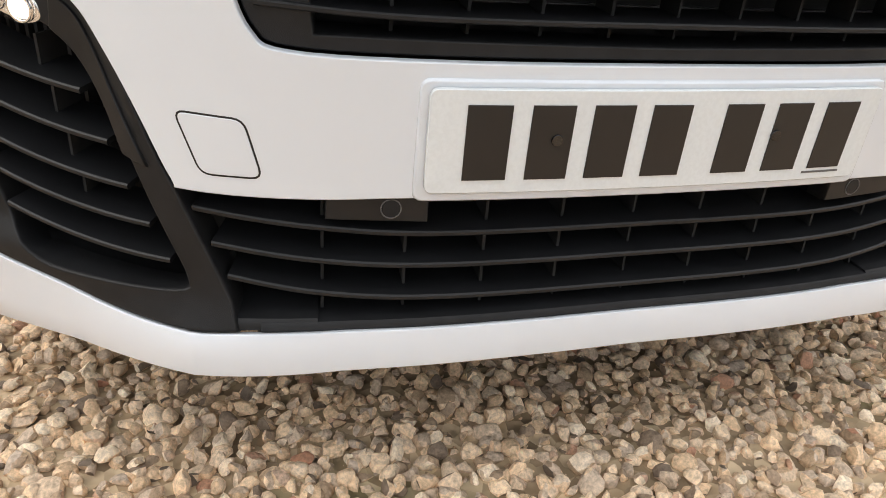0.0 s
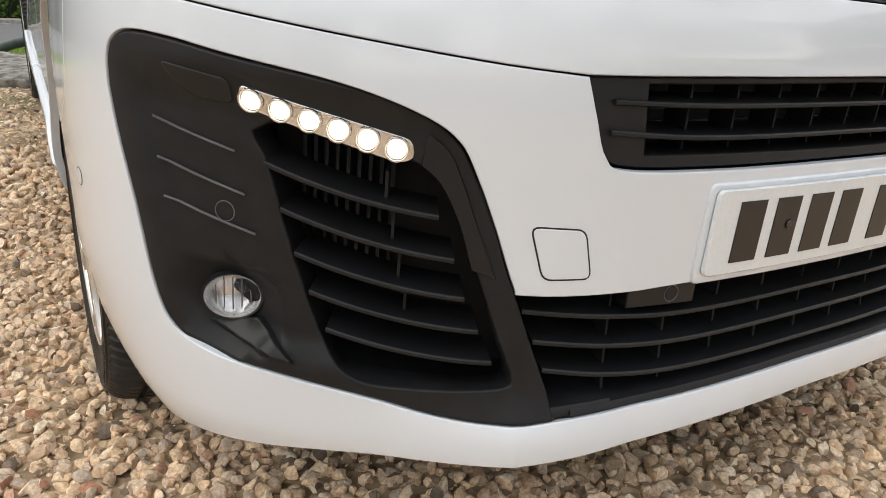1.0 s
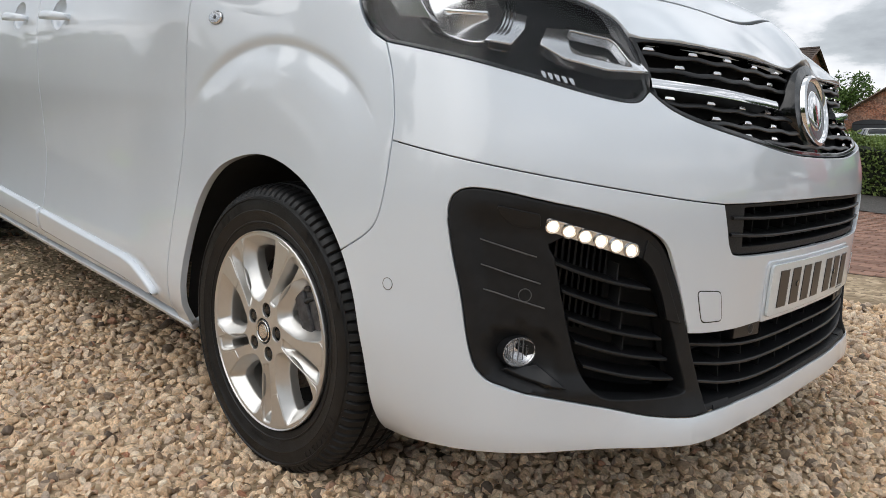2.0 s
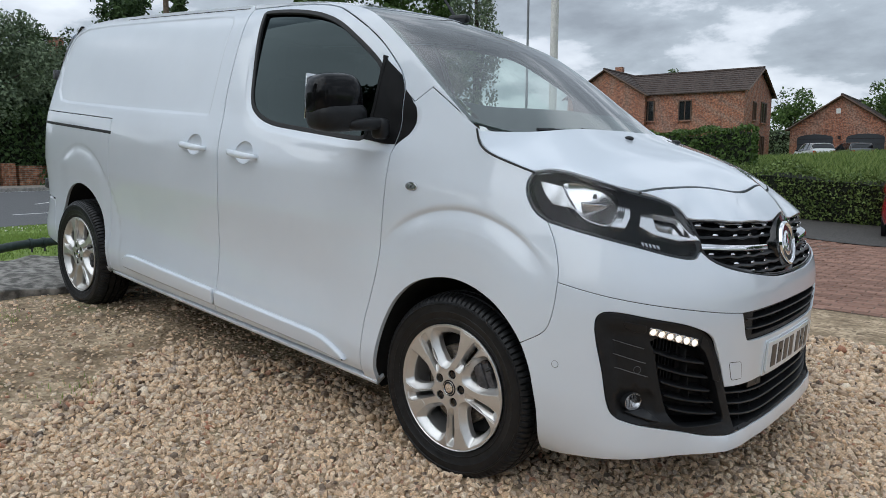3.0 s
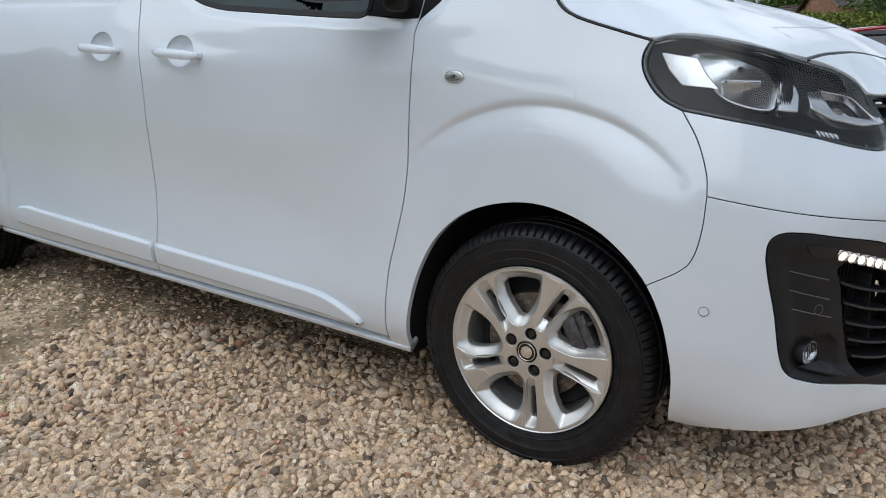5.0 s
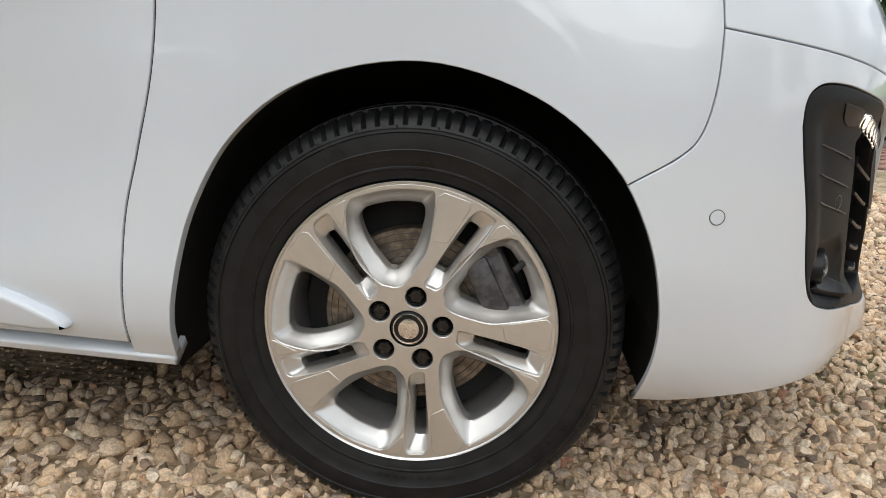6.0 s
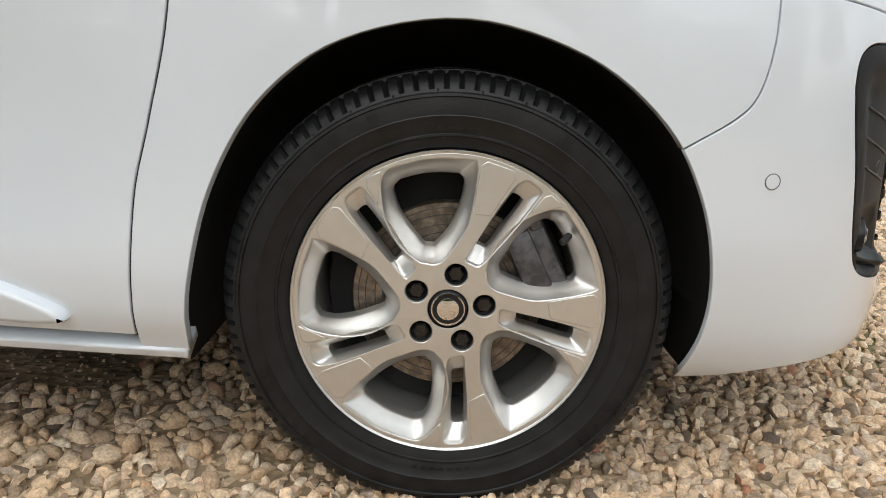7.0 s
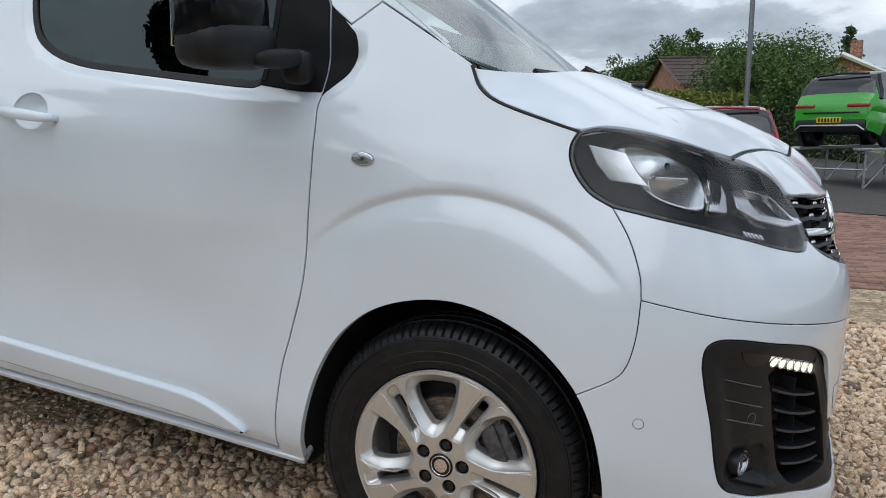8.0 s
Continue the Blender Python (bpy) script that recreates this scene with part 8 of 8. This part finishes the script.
    if suv:
        tube("skid_trim", [(-L / 2 - 0.03, -W * 0.80, low + 0.12), (-L / 2 - 0.055, -W * 0.66, low + 0.21), (-L / 2 - 0.055, W * 0.66, low + 0.21), (-L / 2 - 0.03, W * 0.80, low + 0.12)], 0.022, GALV, c, sides=6)
        box("tail_crease", (-L / 2 - 0.008, 0, zb - 0.25), (0.03, W * 1.30, 0.03), SATIN, c, bevel=0.01)
    tube("rear_spoiler", [(-L / 2 + L * 0.085, -W * 0.60, H * 0.945), (-L / 2 + L * 0.075, 0, H * 0.962), (-L / 2 + L * 0.085, W * 0.60, H * 0.945)], 0.028, roof_mat or paint, c, sides=6)
    tube("rear_wiper", [(-L / 2 + L * 0.045, 0.0, H * 0.70), (-L / 2 + L * 0.052, 0.24, H * 0.715)], 0.012, SATIN, c, sides=5)
    bm = bmesh.new()
    add_box(bm, L / 2 - 0.10, 0, low + 0.14, 0.16, W * 1.44, 0.22, 0.05)
    part("front_bumper", bm, SATIN, c, smooth=40)
    plate = box("rear_plate", (-L / 2 - 0.045, 0, low + 0.325), (0.018, 0.52, 0.11), YELLOWPLATE, c, bevel=0.004)
    for k in range(7):
        box("plate_bar", (-L / 2 - 0.056, -0.20 + 0.066 * k, low + 0.325), (0.004, 0.034, 0.072), LETTER, plate)
    return c


GALV = material("galvanised_steel", (0.42, 0.43, 0.44), 0.4, 0.8, vary=0.15, size=20)
CARRED = material("car_red_paint", (0.33, 0.015, 0.020), 0.25, coat=1.0, vary=0.05)
CARGREEN = material("car_green_paint", (0.05, 0.33, 0.025), 0.22, coat=1.0, vary=0.05)
CARWHITE = material("car_white_paint", (0.68, 0.69, 0.70), 0.28, coat=1.0, vary=0.04)
CARGREY = material("car_grey_paint", (0.10, 0.105, 0.11), 0.28, coat=1.0, vary=0.05)
rx_, ry_ = polar_place(E8X, E8Y, 91.0, 14.2)
car(pose(rx_, ry_, float(land(rx_, ry_)), 0, 0, 94), 3.9, 1.72, 1.56, CARRED, "red hatchback parked on the forecourt")
# green SUV on a display ramp
sx_, sy_ = 3.70, 16.2
sz_ = float(land(sx_, sy_))
RAMP_H = 0.76 - sz_
car(pose(sx_, sy_, sz_ + RAMP_H, 0, 0, 55), 4.15, 1.80, 1.58, CARGREEN, "bright green small SUV with black roof on a ramp", wheel_r=0.34, roof_mat=GLOSSBLACK, suv=True)
sm = pose(sx_, sy_, sz_, 0, 0, 55)
ramp = thing("display_ramp", sm, "galvanised steel display ramp with short ladder", "ramp")
for s in (-0.75, 0.75):
    box("wheel_track", (0, s, RAMP_H - 0.03), (4.3, 0.38, 0.06), GALV, ramp, bevel=0.008)
    for x in (-2.0, -0.7, 0.7, 2.0):
        tube("leg", [(x, s, 0), (x, s, RAMP_H - 0.05)], 0.03, GALV, ramp, sides=8)
    for x in (-2.0, -0.7, 0.7):
        tube("brace", [(x, s, 0.08), (x + 1.3, s, RAMP_H - 0.10)], 0.018, GALV, ramp, sides=6)
for x in (-2.0, 2.0):
    tube("cross_bar", [(x, -0.8, RAMP_H * 0.5), (x, 0.8, RAMP_H * 0.5)], 0.022, GALV, ramp, sides=6)
lad = thing("step_ladder", sm @ pose(-1.9, -1.35, 0), "small metal step ladder beside the ramp", "ladder")
for x in (-0.22, 0.22):
    tube("stile", [(x, -0.1, 0.0), (x, 0.12, 0.80)], 0.016, GALV, lad, sides=6)
for k in range(4):
    box("tread", (0, -0.06 + 0.055 * k, 0.15 + 0.19 * k), (0.44, 0.10, 0.025), GALV, lad, bevel=0.004)
wx, wy = 5.35, 8.6
car(pose(wx + 0.9, wy + 0.2, float(land(wx, wy)), 0, 0, 8), 4.2, 1.78, 1.55, CARWHITE, "pearl white hatchback with alloy wheels", wheel_r=0.33)
vx, vy = polar_place(0.41, -2.22, 72.0, 24)
car(pose(vx + 1.0, vy + 0.3, float(land(vx, vy)) + 0.06, 0, 0, 172), 4.4, 1.85, 1.84, CARGREY, "dark grey people carrier beneath the red sign", wheel_r=0.33)
ox, oy = polar_place(0.41, -2.22, 64.5, 25)
car(pose(ox + 1.2, oy, float(land(ox, oy)) + 0.05, 0, 0, 165), 4.3, 1.80, 1.58, CARRED, "dark red SUV further along the forecourt", wheel_r=0.34)
for head, mat_, lab in ((103.2, CARWHITE, "white hatchback before the garage"), (100.9, CARGREY, "grey car before the garage")):
    x, y = polar_place(EX, EY, head, 60)
    car(pose(x, y, float(land(x, y)), 0, 0, 122), 4.2, 1.75, 1.45, mat_, lab)

# red sign pylon: a plain disc and bar stand for its mark and name
SIGNRED = material("sign_red", (0.36, 0.008, 0.028), 0.35, vary=0.04, size=2, coat=0.3)
px_, py_ = polar_place(0.41, -2.22, 73.2, 27)
sign = thing("sign_pylon", pose(px_, py_, float(land(px_, py_)), 0, 0, -17), "tall plain red dealer sign panel", "sign")
box("panel", (0, 0, 3.2), (1.95, 0.35, 6.4), SIGNRED, sign, bevel=0.02)
lathe("round_mark", [(0.0, -0.20), (0.44, -0.20), (0.48, -0.19), (0.48, -0.17)], CHROME, sign, n=40, m=pose(0.15, 0, 4.30))
lathe("mark_field", [(0.0, -0.215), (0.36, -0.215), (0.36, -0.20)], SIGNRED, sign, n=40, m=pose(0.15, 0, 4.30))
box("name_bar", (0.12, -0.18, 3.48), (1.35, 0.02, 0.13), GALV, sign, bevel=0.004)

# posts and poles
POSTGREY = material("post_grey", (0.20, 0.21, 0.22), 0.45, 0.5, vary=0.1)
WOODPOLE = material("telegraph_wood", (0.15, 0.11, 0.075), 0.85, vary=0.3, size=10)
x, y = polar_place(E8X, E8Y, 89.2, 19)
z0 = float(land(x, y))
post = thing("lamp_post", pose(x, y, z0), "tall grey steel lamp post", "lamp post")
tube("shaft", [(0, 0, 0), (0, 0, 1.2), (0, 0, 8.0)], 0.075, POSTGREY, post, sides=12, taper=0.05)
tube("arm", [(0, 0, 8.0), (0.3, 0, 8.15), (0.9, 0, 8.2)], 0.035, POSTGREY, post)
box("lantern", (1.1, 0, 8.2), (0.55, 0.2, 0.1), POSTGREY, post, bevel=0.03)
x, y = polar_place(EX, EY, 121.75, 24)
flag = thing("flag_pole", pose(x, y, float(land(x, y))), "stout pale grey pole behind the van", "pole")
tube("shaft", [(0, 0, 0), (0, 0, 4), (0, 0, 11)], 0.135, material("pale_pole", (0.70, 0.68, 0.65), 0.6, vary=0.1), flag, sides=14, taper=0.12)
x, y = polar_place(EX, EY, 123.75, 22)
thin_pole = thing("pole", pose(x, y, float(land(x, y))), "thin dark metal pole behind the van", "pole")
tube("shaft", [(0, 0, 0), (0, 0, 4), (0, 0, 9)], 0.04, POSTGREY, thin_pole, sides=8, taper=0.03)
x, y = polar_place(EX, EY, 151.2, 34)
tel = thing("telegraph_pole", pose(x, y, float(land(x, y))), "brown wooden telegraph pole over the road", "pole")
tube("shaft", [(0, 0, 0), (0, 0, 5), (0, 0, 10.2)], 0.13, WOODPOLE, tel, sides=10, taper=0.11)
box("cross_arm", (0, 0, 9.6), (0.16, 0.9, 0.14), WOODPOLE, tel, bevel=0.01)
x, y = polar_place(0.49, -2.29, 77.3, 32)
ivy = thing("telegraph_pole", pose(x, y, float(land(x, y))), "wooden pole overgrown with ivy", "pole")
tube("shaft", [(0, 0, 0), (0, 0, 3), (0, 0, 7.5)], 0.13, WOODPOLE, ivy, sides=10, taper=0.10)
u = rng.uniform(0, 1, 2600)
aa = rng.uniform(0, 2 * math.pi, 2600)
leaves("ivy", np.stack([np.cos(aa) * (0.20 + 0.16 * (1 - u)) * rng.uniform(0.7, 1.2, 2600), np.sin(aa) * (0.20 + 0.16 * (1 - u)), 0.3 + 4.0 * u], -1), 0.10, LEAF, ivy)
for head, dist in ((70.3, 30), (67.2, 30)):
    x, y = polar_place(0.32, -2.15, head, dist)
    pp = thing("pole", pose(x, y, float(land(x, y))), "slim pale lamp pole at the forecourt's edge", "pole")
    tube("shaft", [(0, 0, 0), (0, 0, 3), (0, 0, 6.2)], 0.09, material("slim_pole", (0.33, 0.34, 0.34), 0.5, vary=0.1) if "slim_pole" not in bpy.data.materials else bpy.data.materials["slim_pole"], pp, sides=10, taper=0.06)
    lathe("cap", [(0.0, 0.0), (0.16, 0.02), (0.10, 0.10), (0.0, 0.12)], POSTGREY, pp, n=16, m=pose(0, 0, 6.2, 90))

# tube rail behind the van
RAILGREEN = material("rail_dark_green", (0.030, 0.052, 0.045), 0.45, vary=0.25, size=25, bump=0.1)
rail = thing("tube_rail", None, "dark green bent steel tube rail on the verge", "rail")
rp = spline([(-1.24, 0.18), (-1.16, 0.31), (-1.02, 0.415), (-0.83, 0.462), (-0.55, 0.480), (0.1, 0.485), (1.4, 0.485)], 6)
tube("tube", [(-4.80, y, z) for y, z in rp], 0.036, RAILGREEN, rail, sides=14)
for y in (-0.66, -0.56):
    lathe("clamp", [(0.037, -0.012), (0.046, -0.012), (0.046, 0.012), (0.037, 0.012)], RAILGREEN, rail, n=18, m=pose(-4.80, y, 0.476))
    box("clamp_bolt", (-4.78, y, 0.43), (0.014, 0.014, 0.05), CAST, rail, bevel=0.002)
tube("post", [(-4.80, 1.3, 0.2), (-4.80, 1.3, 0.485)], 0.033, RAILGREEN, rail, sides=12)

# worn slab at the bank's top
SLAB = material("weathered_slab", (0.34, 0.32, 0.29), 0.9, vary=0.5, size=14, bump=1.0, bsize=45)
slab_out = loop([(-4.62, -0.35), (-4.60, -0.95), (-4.48, -1.38), (-4.18, -1.62), (-3.86, -1.66), (-3.72, -1.42), (-3.60, -1.10), (-3.55, -0.62), (-3.60, 0.1), (-3.9, 0.5), (-4.5, 0.4)], 5)
slab_out = [(x + 0.03 * math.sin(19 * y) + 0.02 * math.sin(41 * x), y + 0.03 * math.sin(23 * x)) for x, y in slab_out]


def slab_f(x, y):
    x, y = np.asarray(x, float), np.asarray(y, float)
    return np.stack([x, y, land(x, y) + 0.055 + 0.012 * np.sin(7 * x + 3 * y) + 0.008 * np.sin(15 * y - 4 * x)], -1)


tagged(sheet("stone_slab", slab_f, slab_out, SLAB, None, step=0.05, gap=0.0, thick=0.16, edge=0.015), "weathered grey slab at the verge edge", "slab")

# brick paving beside the gravel: nearest bricks singly, the rest in one piece
PAVER = bpy.data.materials.new("brick_paver")
PAVER.use_nodes = True


def paver_nodes():
    nt = PAVER.node_tree
    b = nt.nodes["Principled BSDF"]
    b.inputs["Roughness"].default_value = 0.8
    info = nt.nodes.new("ShaderNodeObjectInfo")
    geo = nt.nodes.new("ShaderNodeNewGeometry")
    add = nt.nodes.new("ShaderNodeMath")
    nt.links.new(info.outputs["Random"], add.inputs[0])
    nt.links.new(geo.outputs["Random Per Island"], add.inputs[1])
    fr = nt.nodes.new("ShaderNodeMath")
    fr.operation = "FRACT"
    nt.links.new(add.outputs[0], fr.inputs[0])
    r = nt.nodes.new("ShaderNodeValToRGB")
    r.color_ramp.elements[0].color, r.color_ramp.elements[1].color = (0.24, 0.125, 0.085, 1), (0.42, 0.235, 0.165, 1)
    nt.links.new(fr.outputs[0], r.inputs[0])
    tc = nt.nodes.new("ShaderNodeTexCoord")
    n = nt.nodes.new("ShaderNodeTexNoise")
    n.inputs["Scale"].default_value = 30
    nt.links.new(tc.outputs["Object"], n.inputs["Vector"])
    mx = nt.nodes.new("ShaderNodeMix")
    mx.data_type, mx.blend_type = "RGBA", "MULTIPLY"
    mx.inputs[0].default_value = 0.45
    nt.links.new(r.outputs[0], mx.inputs[6])
    nt.links.new(n.outputs["Fac"], mx.inputs[7])
    nt.links.new(mx.outputs[2], b.inputs["Base Color"])


paver_nodes()
JOINT = material("paving_joint", (0.20, 0.165, 0.13), 0.9, vary=0.3, size=40)
paving = grid_sheet("paving", np.linspace(-2.4, 4.6, 36), np.linspace(3.42, 8.9, 28), JOINT, 0.004)
tagged(paving, "red-brown brick paved drive", "paving", kind="structure")
bm = bmesh.new()
add_box(bm, 0, 0, 0, 0.192, 0.092, 0.05, 0.004)
me_b = bpy.data.meshes.new("brick")
bm.to_mesh(me_b)
bm.free()
me_b.materials.append(PAVER)
base_v = np.array([tuple(v.co) for v in me_b.vertices])
base_f = [list(p.vertices) for p in me_b.polygons]
places = []
for j in range(int(5.4 / 0.1)):
    for i in range(35):
        x, y = -2.35 + 0.2 * i + (0.1 if j % 2 else 0.0), 3.48 + 0.1 * j
        if x < 4.5:
            places.append((x, y))
order = sorted(range(len(places)), key=lambda k: math.dist(places[k], (1.0, 3.4)))
rest_v, rest_f = [], []
for rank, k in enumerate(order):
    x, y = places[k]
    z = float(land(x, y)) - 0.016 + random.uniform(-0.002, 0.002)
    if rank < 300:
        ob = new("brick", me_b)
        ob.parent = paving
        ob.matrix_local = pose(x, y, z, random.uniform(-0.6, 0.6), random.uniform(-0.6, 0.6), random.uniform(-0.8, 0.8))
    else:
        at0 = len(rest_v) * len(base_v)
        rest_v.append(base_v + np.array([x, y, z]))
        rest_f += [[a + at0 for a in f] for f in base_f]
rest = mesh_object("bricks", np.concatenate(rest_v), rest_f, PAVER, paving, smooth=False)
rest["kind"] = "stuff"
